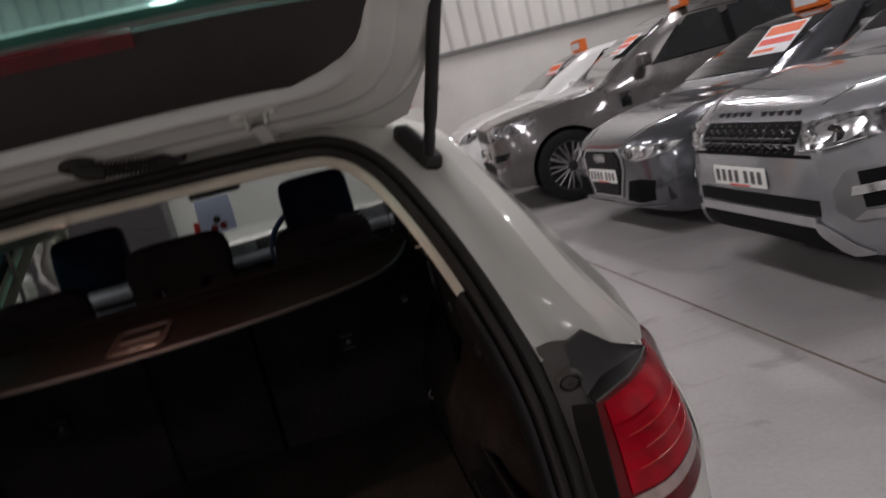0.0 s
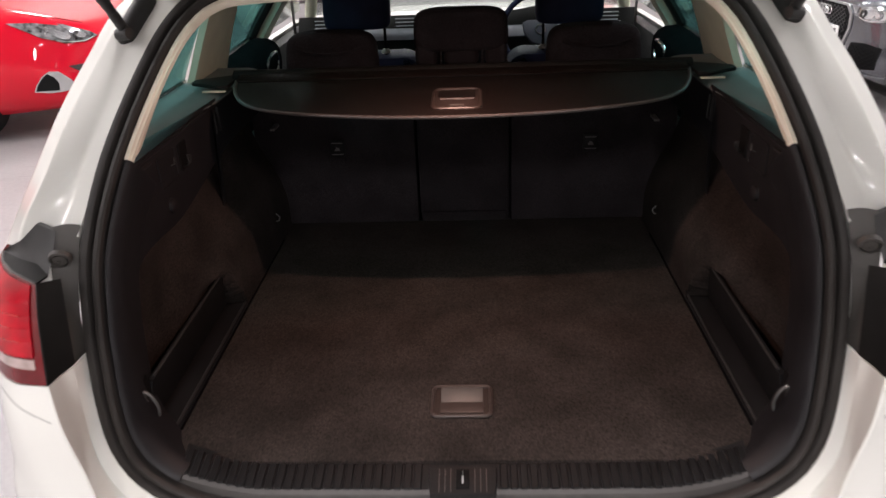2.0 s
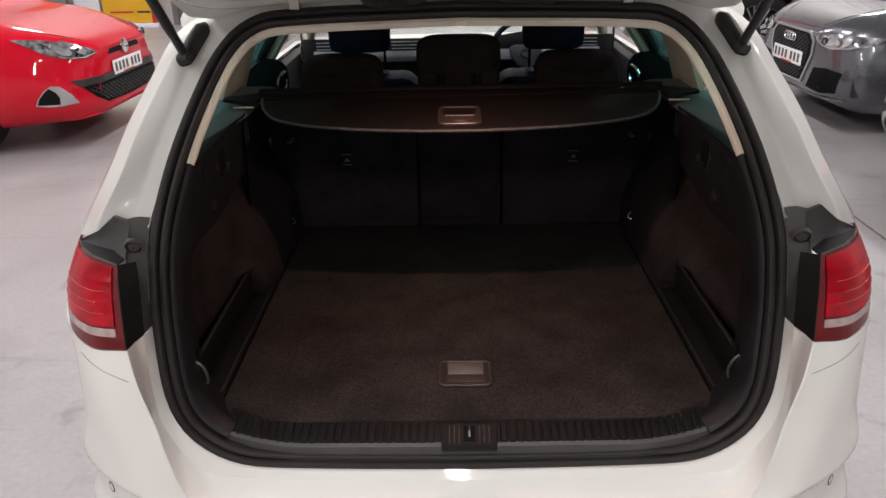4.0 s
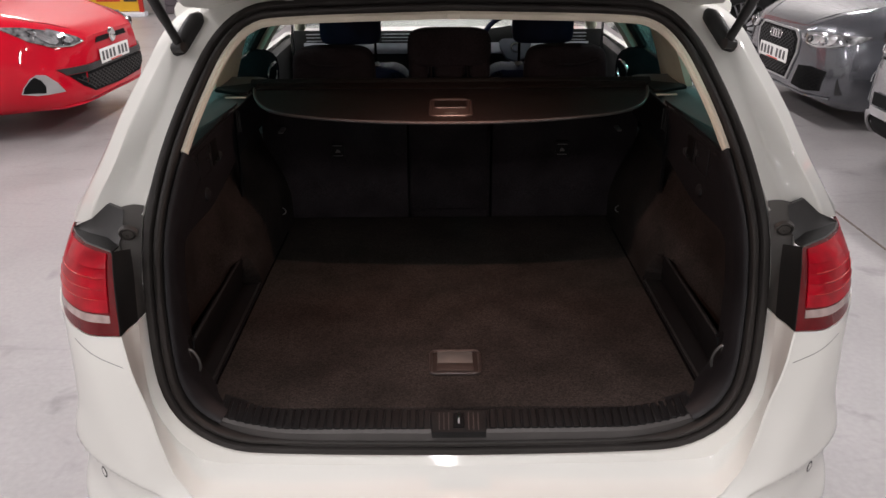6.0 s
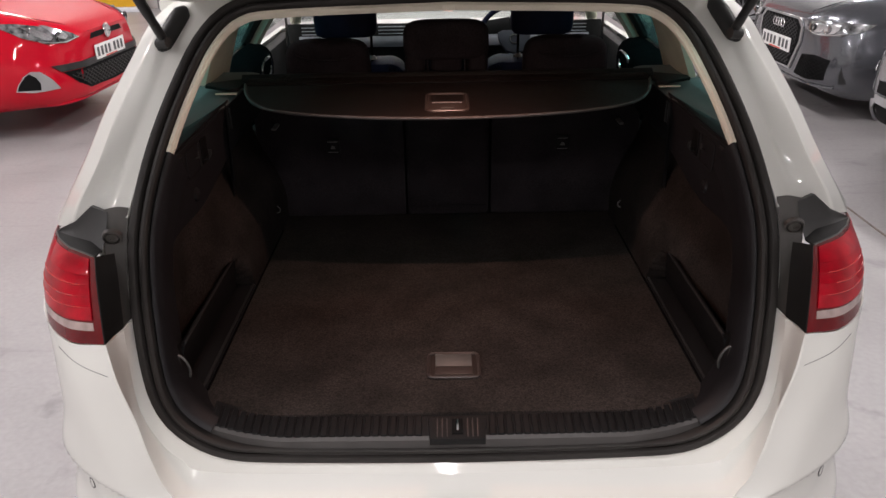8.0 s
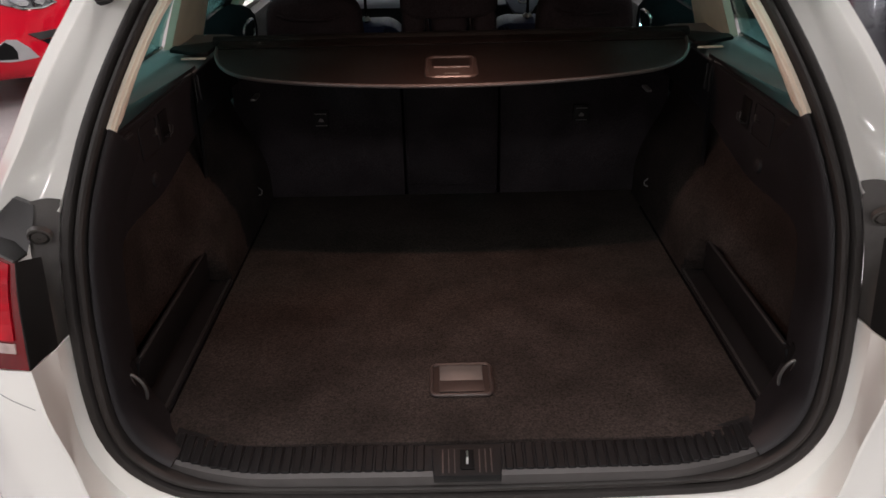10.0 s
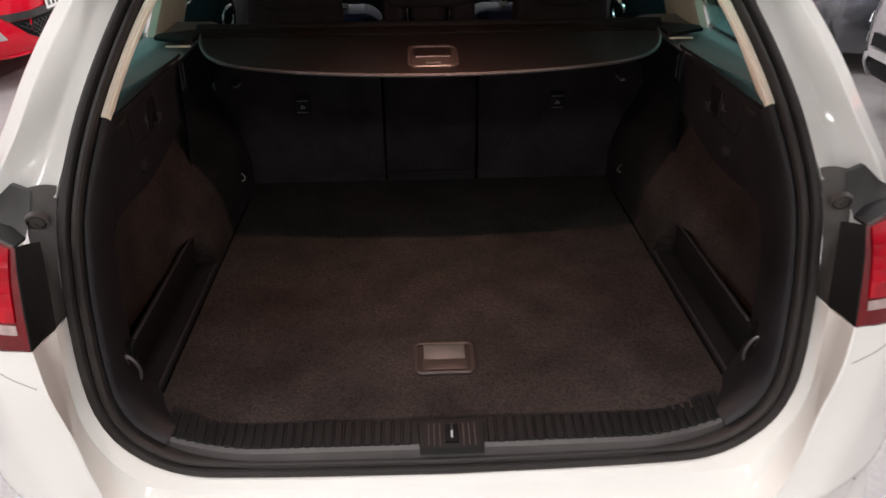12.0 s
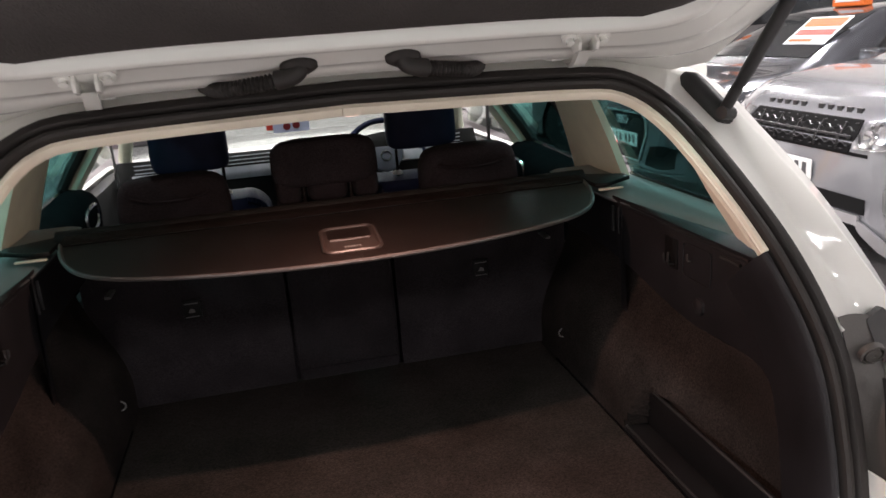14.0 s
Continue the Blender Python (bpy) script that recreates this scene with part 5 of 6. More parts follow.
for sx in (1, -1):
    hx = sx * 0.374
    br = part("hinge", moved(prism(round_rect(0.084, 0.026, 0.012, 5), 0.006, lambda u, v, w: (u, v, w), 0.002), TG @ pose(hx, -0.088, -0.060, 0, 0, 0)), M_WHITE, gate, "white painted hinge bracket with two bolts")
    for k in (-0.029, 0.029):
        part("bolt", moved(lathe([(0, 0.011), (0.0065, 0.011), (0.0065, 0.004), (0.0125, 0.003), (0.0125, 0)], 12, "z"), TG @ pose(hx + k, -0.087, -0.060, 180)), M_WHITE, br)
    for k in (-0.015, 0.015):
        cheek = prism([(0, 0), (0.030, 0.004), (0.030, -0.012), (0.010, -0.022), (0, -0.014)], 0.005, lambda u, v, w: (w - 0.0025, u, v), 0.001)
        part("cheek", moved(cheek, TG @ pose(hx + k, -0.092, -0.060)), M_WHITE, br)
    hp = TG @ Vector((hx, -0.070, -0.070))
    hq = Vector((sx * 0.392, 0.470, 1.537))
    mid = Vector((sx * 0.384, 0.415, 1.531))
    arm = [[c + Vector((dx, dy, dy * 0.6)) for dx, dy in ((-0.011, -0.005), (0.011, -0.005), (0.011, 0.005), (-0.011, 0.005))] for c in spline([hp, mid, hq], 7)]
    part("hinge_arm", grid(arm, closed_v=True), M_WHITE, br)
    part("hinge_foot", box(sx * 0.392 - 0.030, sx * 0.392 + 0.030, 0.470, 0.520, 1.538, 1.556, 0.004), M_WHITE, car)
    # cable boots
    g0 = TG @ Vector((sx * 0.080, -0.062, -0.050))
    pts = spline([g0, TG @ Vector((sx * 0.084, -0.060, -0.062)), TG @ Vector((sx * 0.102, -0.054, -0.067)), TG @ Vector((sx * 0.150, -0.040, -0.064)), TG @ Vector((sx * 0.198, -0.022, -0.056)), Vector((sx * 0.228, 0.462, 1.546))], 220)
    part("cable_boot", tube(pts, lambda u: (0.0145 if u < 0.24 else 0.0110) + (0.0018 * math.sin(u * 190) if 0.24 < u < 0.92 else 0), 12), M_RUBBER, gate, "black ribbed rubber cable boot")
    part("boot_collar", moved(lathe([(0, 0.012), (0.018, 0.012), (0.027, 0.004), (0.027, -0.004), (0, -0.004)], 24, "z"), Matrix.Translation(g0) @ TG.to_3x3().to_4x4() @ Matrix.Diagonal((1.05, 0.66, 0.9, 1)) @ pose(0, 0, -0.002, 180)), M_RUBBER, gate)
    part("drain_plug", moved(prism(round_rect(0.030, 0.012, 0.006, 5), 0.004, lambda u, v, w: (u, v, w), 0.001), TG @ pose(sx * 0.467, -0.090, -0.0575)), M_BLACK, gate)


# bring the car and the card in it to true size
car.matrix_world = CAR_AT
card.matrix_world = CAR_AT
# ---- parked cars ----

def car_shell(stations, n=64):
    """A closed body skin. Each station: x back from the nose, sill height, height and half width of the widest line,
    belt height and half width, roof height and half width."""
    xs = [st[0] for st in stations]
    rows = []
    for k in range(n):
        f = (k / (n - 1))
        x = xs[0] + (xs[-1] - xs[0]) * (f ** 1.25)
        zb, zm, wm, zl, wl, zt, wt = smooth_table(stations, x)
        pts = [(0, zb), (wm * 0.80, zb), (wm * 0.95, zb + 0.05), (wm, zb + (zm - zb) * 0.6), (wm, zm), (wm * 0.25 + wl * 0.75, zl - 0.05), (wl, zl), (wl + (wt - wl) * 0.5, zl + (zt - zl) * 0.55), (wt, zl + (zt - zl) * 0.92), (wt * 0.72, zl + (zt - zl) * 0.99), (0, zt)]
        half = spline([(-x, y, z) for y, z in pts], 30)
        rows.append([Vector((p.x, -p.y, p.z)) for p in half[::-1]] + half[1:])
    bm = grid(rows)
    bmesh.ops.holes_fill(bm, edges=[e for e in bm.edges if e.is_boundary])
    bmesh.ops.recalc_face_normals(bm, faces=bm.faces)
    return bm


def smooth_table(table, x):
    """Catmull-Rom between the rows of a table."""
    k = len(table)
    for i in range(k - 1):
        if x <= table[i + 1][0] or i == k - 2:
            u = (x - table[i][0]) / (table[i + 1][0] - table[i][0])
            u = min(1, max(0, u))
            p0, p1, p2, p3 = table[max(0, i - 1)], table[i], table[i + 1], table[min(k - 1, i + 2)]
            out = []
            for c in range(1, len(p1)):
                h = p2[0] - p1[0]
                m1 = (p2[c] - p0[c]) / max(1e-6, p2[0] - p0[0]) * h
                m2 = (p3[c] - p1[c]) / max(1e-6, p3[0] - p1[0]) * h
                u2, u3 = u * u, u * u * u
                out.append((2 * u3 - 3 * u2 + 1) * p1[c] + (u3 - 2 * u2 + u) * m1 + (-2 * u3 + 3 * u2) * p2[c] + (u3 - u2) * m2)
            return out


class Body:
    """A shell on which panes, lamps and grilles are laid."""

    def __init__(self, owner, shell, material, label):
        self.owner = owner
        self.tree = BVHTree.FromBMesh(shell)
        self.ob = part("body", shell, material, owner, label, smooth=35)

    def lay(self, name, outline, view, material, off=0.004, t=0.006, step=0.07, parent=None, label="", mirror=False):
        """Lay a flat outline on the body, seen from the 'front', a 'side' (1 or -1) or the 'top'."""
        objs = []
        for flip in ((1, -1) if mirror else (1,)):
            bm = bmesh.new()
            bm.faces.new([bm.verts.new((u * (flip if view != "side" else 1), v, 0)) for u, v in outline])
            us, vs = [u * (flip if view != "side" else 1) for u, _ in outline], [v for _, v in outline]
            for axis, lo, hi in ((0, min(us), max(us)), (1, min(vs), max(vs))):
                k = max(1, int((hi - lo) / step))
                for i in range(1, k):
                    c = lo + (hi - lo) * i / k
                    co, no = ((c, 0, 0), (1, 0, 0)) if axis == 0 else ((0, c, 0), (0, 1, 0))
                    bmesh.ops.bisect_plane(bm, geom=bm.verts[:] + bm.edges[:] + bm.faces[:], plane_co=co, plane_no=no)
            for v in bm.verts:
                a, b = v.co.x, v.co.y
                if view == "front":
                    o, d = Vector((3, a, b)), Vector((-1, 0, 0))
                elif view == "side":
                    o, d = Vector((a, flip * 3, b)), Vector((0, -flip, 0))
                elif view == "rear":
                    o, d = Vector((-9, a, b)), Vector((1, 0, 0))
                else:
                    o, d = Vector((b, a, 4)), Vector((0, 0, -1))
                hit, nrm, _, _ = self.tree.ray_cast(o, d)
                if hit is None:
                    hit, nrm, _, _ = self.tree.find_nearest(o + d * (3 if view in ("front", "side") else 3.2))
                if nrm.dot(d) > 0:
                    nrm = -nrm
                v.co = hit + nrm * off
            bmesh.ops.recalc_face_normals(bm, faces=bm.faces)
            f0 = bm.faces[:]
            if f0:
                c = sum((f.calc_area() * f.normal for f in f0), Vector())
                want = {"front": Vector((1, 0, 0)), "side": Vector((0, flip, 0)), "top": Vector((0, 0, 1)), "rear": Vector((-1, 0, 0))}[view]
                if c.dot(want) < 0:
                    bmesh.ops.reverse_faces(bm, faces=f0)
                    bm.normal_update()
            r = bmesh.ops.extrude_face_region(bm, geom=f0)
            bm.normal_update()
            top = [g for g in r["geom"] if isinstance(g, bmesh.types.BMFace)]
            nv = {}
            for f in top:
                for v in f.verts:
                    nv[v] = nv.get(v, Vector()) + f.normal
            for v, nn in nv.items():
                if nn.length > 1e-9:
                    v.co = v.co + nn.normalized() * t
            objs.append(part(name, bm, material, parent or self.owner, label, smooth=50))
        return objs

    def at_front(self, y, z):
        hit, nrm, _, _ = self.tree.ray_cast(Vector((3, y, z)), Vector((-1, 0, 0)))
        return hit if hit is not None else Vector((0, y, z))

    def bar_front(self, name, pts, r, material, parent=None, out=0.004):
        line = [self.at_front(p.x, p.y) + Vector((out, 0, 0)) for p in spline([(y, z, 0) for y, z in pts], max(6, 4 * len(pts)))]
        return part(name, tube(line, r, 6), material, parent or self.owner)


def cut_car(ob, centres, radius):
    """Round wheel arches through the flanks; places are (x, z, side)."""
    for cx, cz, s in centres:
        cutter = new("cutter", bpy.data.meshes.new("cutter"))
        c = lathe([(0, -0.22), (radius, -0.22), (radius, 0.4), (0, 0.4)], 40, "y")
        moved(c, Matrix.Translation((cx, s * 0.85, cz)) @ Matrix.Diagonal((1, s, 1, 1)))
        bmesh.ops.recalc_face_normals(c, faces=c.faces)
        c.to_mesh(cutter.data)
        c.free()
        cutter.data.materials.append(M_BLACK)
        md = ob.modifiers.new("cut", "BOOLEAN")
        md.object, md.operation, md.solver = cutter, "DIFFERENCE", "EXACT"
        md.material_mode = "TRANSFER"
        bpy.context.view_layer.update()
        me = bpy.data.meshes.new_from_object(ob.evaluated_get(bpy.context.evaluated_depsgraph_get()))
        ob.modifiers.remove(md)
        ob.data = me
        bpy.data.objects.remove(cutter)


def car_wheel(owner, x, side, z, r, w_half, spokes, dark):
    """A wheel whose outside faces along y."""
    t = wheel(owner, 0, 0, 0, r, 1, spokes, dark)
    t.matrix_local = pose(x, side * (w_half - 0.12), z, 0, 0, 90 * side)
    return t


def plate_on(body, y, z, w=0.52, h=0.111, lift=0.0):
    base = max(body.at_front(y + d, z + e).x for d in (-w / 2, 0, w / 2) for e in (-h / 2, h / 2)) + lift
    pl = part("number_plate", prism(round_rect(w, h, 0.008, 3), 0.006, lambda u, v, q: (base + 0.012 + q, y + u, z + v), 0.0015), M_PLATE, body.owner, "white number plate")
    for k in range(7):
        u = -w * 0.40 + w * 0.8 * (k + (0.35 if k > 3 else -0.1)) / 6.4
        part("plate_bar", box(base + 0.018, base + 0.0195, y + u - 0.018, y + u + 0.018, z - 0.034, z + 0.034), M_PLATEINK, pl)
    part("dealer_strip", box(base + 0.018, base + 0.0193, y - 0.10, y + 0.10, z - 0.053, z - 0.044), M_REDCARD, pl)
    return pl


def card_on(owner, x, y, z, tilt):
    """A price card in red, orange and white behind or on a screen."""
    m = pose(x, y, z, 0, tilt)
    c = part("price_card", moved(box(-0.002, 0.002, -0.24, 0.24, -0.17, 0.17, 0.001), m), M_PAPER, owner, "red, orange and white price card")
    part("card_stripe", moved(box(0.002, 0.0035, -0.215, 0.215, 0.045, 0.150), m), M_CARDORANGE, c)
    part("card_stripe", moved(box(0.002, 0.0035, -0.215, 0.215, -0.060, 0.010), m), M_REDCARD, c)
    part("card_stripe", moved(box(0.002, 0.0035, -0.215, 0.060, -0.140, -0.105), m), M_CARDORANGE, c)
    return c


def roof_sign(owner, x, y, z):
    s = part("roof_sign", moved(cushion(-0.05, 0.05, -0.18, 0.18, 0, 0.16, 0.02), pose(x, y, z)), M_ORANGE, owner, "orange sales sign on the roof")
    part("sign_panel", box(x + 0.0505, x + 0.053, y - 0.14, y + 0.14, z + 0.04, z + 0.12), M_PAPER, s)
    return s


def common(body, d):
    """Glass, lamps, mirrors, sills and wheels that every parked car has."""
    o = body.owner
    body.lay("windscreen", d["screen"], "top", M_DARKGLASS, 0.003, 0.003, 0.12, label="dark windscreen")
    ws = d["windows"]
    hood = [(ws[0][0][0] + 0.05, ws[0][0][1] - 0.025), (ws[-1][1][0] - 0.05, ws[-1][1][1] - 0.02), (ws[-1][2][0] - 0.02, ws[-1][2][1] + 0.03), (ws[0][2][0], ws[0][2][1] + 0.03), (ws[0][3][0] + 0.03, ws[0][3][1] + 0.03)]
    body.lay("window_surround", hood, "side", M_GLOSSBLACK, 0.001, 0.0015, 0.12, mirror=True, label="black window surround")
    for ol in ws:
        body.lay("side_window", ol, "side", M_DARKGLASS, 0.003, 0.003, 0.12, mirror=True, label="dark side window")
    for s in (1, -1):
        mx, mz, my = d["mirror"]
        mir = part("wing_mirror", cushion(mx - 0.07, mx + 0.05, min(s * my, s * (my + 0.19)), max(s * my, s * (my + 0.19)), mz - 0.07, mz + 0.07, 0.03), d["paint"], o)
        part("mirror_foot", box(mx - 0.02, mx + 0.03, min(s * (my - 0.08), s * (my + 0.02)), max(s * (my - 0.08), s * (my + 0.02)), mz - 0.08, mz - 0.04, 0.01), M_BLACK, mir)
        for ax in (d["axle_f"], d["axle_r"]):
            car_wheel(o, ax, s, d["r"], d["r"], d["half"], d["spokes"], d["dark_wheel"])
    cut_car(body.ob, [(ax, d["r"], s) for ax in (d["axle_f"], d["axle_r"]) for s in (1, -1)], d["r"] + 0.045)
    for s in (1, -1):
        for ln in d["door_lines"]:
            pts = []
            for x, z in ln:
                hit, nrm, _, _ = body.tree.ray_cast(Vector((x, s * 3, z)), Vector((0, -s, 0)))
                if hit is not None:
                    pts.append(hit + Vector((0, s * 0.0005, 0)))
            if len(pts) > 1:
                part("door_gap", tube(spline(pts, 3 * len(pts)), 0.0035, 5), M_BLACK, o)
        for hx, hz in d["handles"]:
            hit, nrm, _, _ = body.tree.ray_cast(Vector((hx, s * 3, hz)), Vector((0, -s, 0)))
            part("door_handle", cushion(hx - 0.09, hx + 0.09, hit.y - 0.012, hit.y + 0.022, hz - 0.014, hz + 0.014, 0.008), d["paint"], o)


def lamp_inside(body, hl, outline, s):
    """Bright reflector steps and a slim light strip within a headlamp's outline."""
    cy, cz = sum(y for y, _ in outline) / len(outline), sum(z for _, z in outline) / len(outline)
    for dy, f, g in ((-0.05, 0.26, 0.62), (0.045, 0.24, 0.60)):
        body.lay("reflector", [(s * (cy + dy + (y - cy) * f), cz + (z - cz) * g) for y, z in outline], "front", M_REFLECTOR, 0.013, 0.003, 0.03, parent=hl)
    low = sorted(outline)
    y0, y1 = low[0][0], low[-1][0]
    pts = []
    for k in range(7):
        y = y0 + (y1 - y0) * (0.10 + 0.78 * k / 6)
        zs = []
        for (a, p), (b, q) in zip(outline, outline[1:] + outline[:1]):
            if (a - y) * (b - y) <= 0 and abs(b - a) > 1e-6:
                zs.append(p + (q - p) * (y - a) / (b - a))
        if zs:
            pts.append(body.at_front(s * y, min(zs) + 0.010) + Vector((0.012, 0, 0)))
    part("light_strip", tube(pts, 0.005, 6), M_REFLECTOR, hl)


def lattice(body, outline, pitch, r, material, parent, kind="diamond", out=0.006):
    """Fine crossing bars within an outline on the car's front."""
    def inside(y, z):
        c, n = False, len(outline)
        for i in range(n):
            (y0, z0), (y1, z1) = outline[i], outline[(i + 1) % n]
            if (z0 > z) != (z1 > z) and y < (y1 - y0) * (z - z0) / (z1 - z0) + y0:
                c = not c
        return c
    bm = bmesh.new()
    ys, zs = [p[0] for p in outline], [p[1] for p in outline]
    y0, y1, z0, z1 = min(ys), max(ys), min(zs), max(zs)
    dirs = {"diamond": ((1, 0.6), (1, -0.6)), "slats": ((1, 0),), "wave": ((1, 0),)}[kind]
    for dy, dz in dirs:
        span = (z1 - z0) + abs(dz) * (y1 - y0)
        k = int(span / pitch) + 1
        for i in range(k + 1):
            zz = z0 - max(0, dz) * (y1 - y0) + i * pitch
            run = []
            steps = int((y1 - y0) / 0.02) + 2
            for j in range(steps + 1):
                y = y0 + (y1 - y0) * j / steps
                z = zz + dz * (y - y0)
                if kind == "wave":
                    z += 0.007 * (1 if (j // 2) % 2 else -1)
                if inside(y, z):
                    run.append(body.at_front(y, z) + Vector((out, 0, 0)))
                if (not inside(y, z) or j == steps) and run:
                    if len(run) > 1:
                        add(bm, tube(run if kind == "wave" else [run[0], *run[1:-1:3], run[-1]], r, 4))
                    run = []
    if len(bm.verts):
        return part("grille_mesh", bm, material, parent)
    bm.free()


# the red hatchback, facing the aisle from the west
def red_hatch(m):
    o = thing("red_hatchback", "glossy red three-door hatchback with black grille", "car", "parked cars")
    st = [(0.0, 0.27, 0.42, 0.50, 0.62, 0.45, 0.72, 0.40), (0.10, 0.22, 0.45, 0.70, 0.68, 0.62, 0.78, 0.50), (0.30, 0.215, 0.5, 0.82, 0.76, 0.74, 0.85, 0.58), (0.6, 0.20, 0.55, 0.90, 0.86, 0.80, 0.93, 0.64), (1.05, 0.18, 0.58, 0.91, 0.95, 0.82, 1.00, 0.72), (1.45, 0.18, 0.60, 0.915, 1.00, 0.82, 1.22, 0.64), (1.9, 0.18, 0.60, 0.915, 1.02, 0.80, 1.44, 0.58), (2.6, 0.18, 0.60, 0.915, 1.05, 0.79, 1.48, 0.56), (3.4, 0.18, 0.62, 0.92, 1.10, 0.79, 1.40, 0.54), (4.0, 0.22, 0.65, 0.90, 1.10, 0.74, 1.22, 0.52), (4.35, 0.30, 0.65, 0.78, 1.0, 0.66, 1.04, 0.45)]
    b = Body(o, car_shell(st), M_RED, "glossy red body")
    lamp = [(0.43, 0.690), (0.54, 0.664), (0.66, 0.674), (0.735, 0.725), (0.762, 0.830), (0.67, 0.815), (0.54, 0.765), (0.46, 0.722)]
    for s in (1, -1):
        hl = b.lay("headlamp", [(s * y, z) for y, z in lamp], "front", M_HEADLAMP, 0.004, 0.008, 0.06, label="clear headlamp")[0]
        lamp_inside(b, hl, lamp, s)
        for k, (y, z) in enumerate(((0.58, 0.715), (0.69, 0.755))):
            p = b.at_front(s * y, z)
            part("lamp_bowl", moved(lathe([(0, 0.004), (0.018, 0.012), (0.036, 0.016), (0.038, 0.008)], 18, "x"), Matrix.Translation(p + Vector((0.008, 0, 0)))), M_CHROME if k else M_GLOSSBLACK, hl)
        b.lay("fog_surround", [(s * y, z) for y, z in ((0.685, 0.366), (0.790, 0.356), (0.832, 0.372), (0.829, 0.42), (0.812, 0.474), (0.785, 0.505), (0.755, 0.498), (0.72, 0.435))], "front", M_ALLOY, 0.003, 0.008, 0.06, label="silver fog lamp surround")
        # a flat black sheet draws the shade in the fog lamp's recess
        b.lay("fog_recess_shade", [(s * y, z) for y, z in ((0.770, 0.372), (0.829, 0.378), (0.826, 0.42), (0.810, 0.468), (0.793, 0.490), (0.778, 0.46), (0.770, 0.42))], "front", M_VOID, 0.010, 0.004, 0.06)
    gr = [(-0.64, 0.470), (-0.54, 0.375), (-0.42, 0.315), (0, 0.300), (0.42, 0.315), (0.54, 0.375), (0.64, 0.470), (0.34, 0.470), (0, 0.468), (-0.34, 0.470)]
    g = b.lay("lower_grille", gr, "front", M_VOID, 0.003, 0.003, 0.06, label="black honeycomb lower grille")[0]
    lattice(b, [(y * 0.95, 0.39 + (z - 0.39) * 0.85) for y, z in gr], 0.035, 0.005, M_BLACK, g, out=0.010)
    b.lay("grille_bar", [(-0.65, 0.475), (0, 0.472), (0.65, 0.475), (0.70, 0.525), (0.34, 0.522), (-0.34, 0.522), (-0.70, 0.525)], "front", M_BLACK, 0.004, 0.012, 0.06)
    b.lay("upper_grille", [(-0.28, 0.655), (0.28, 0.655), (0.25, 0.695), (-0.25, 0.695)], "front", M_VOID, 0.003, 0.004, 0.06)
    p = b.at_front(0, 0.68)
    part("badge", moved(lathe([(0, 0.006), (0.030, 0.010), (0.045, 0.018), (0.055, 0.012), (0.056, 0)], 28, "x"), Matrix.Translation(p + Vector((0.006, 0, 0)))), M_CHROME, o, "round chrome badge")
    plate_on(b, 0, 0.545)
    b.bar_front("splitter", [(-0.72, 0.245), (-0.4, 0.24), (0, 0.235), (0.4, 0.24), (0.72, 0.245)], 0.012, M_RED)
    common(b, dict(paint=M_RED, screen=[(-0.62, -1.22), (0.62, -1.22), (0.54, -1.86), (-0.54, -1.86)], windows=[[(-1.65, 1.06), (-3.0, 1.10), (-2.7, 1.36), (-2.15, 1.38)], [(-3.08, 1.12), (-3.55, 1.16), (-3.2, 1.32), (-2.85, 1.35)]], mirror=(-1.55, 1.06, 0.82), axle_f=-0.95, axle_r=-3.64, r=0.325, half=0.915, spokes=5, dark_wheel=False, door_lines=[[(-1.40, 0.25), (-1.38, 0.6), (-1.45, 0.98)], [(-2.75, 0.25), (-2.80, 0.6), (-2.90, 1.05)]], handles=[(-2.65, 0.92)]))
    for s in (1, -1):
        pts = [b.at_front(s * y, z) + Vector((0.001, 0, 0)) for y, z in ((0.28, 0.715), (0.45, 0.80), (0.60, 0.88))]
        part("bonnet_gap", tube(spline(pts, 12), 0.003, 5), M_GLOSSBLACK, o)
    o.matrix_world = m
    return o


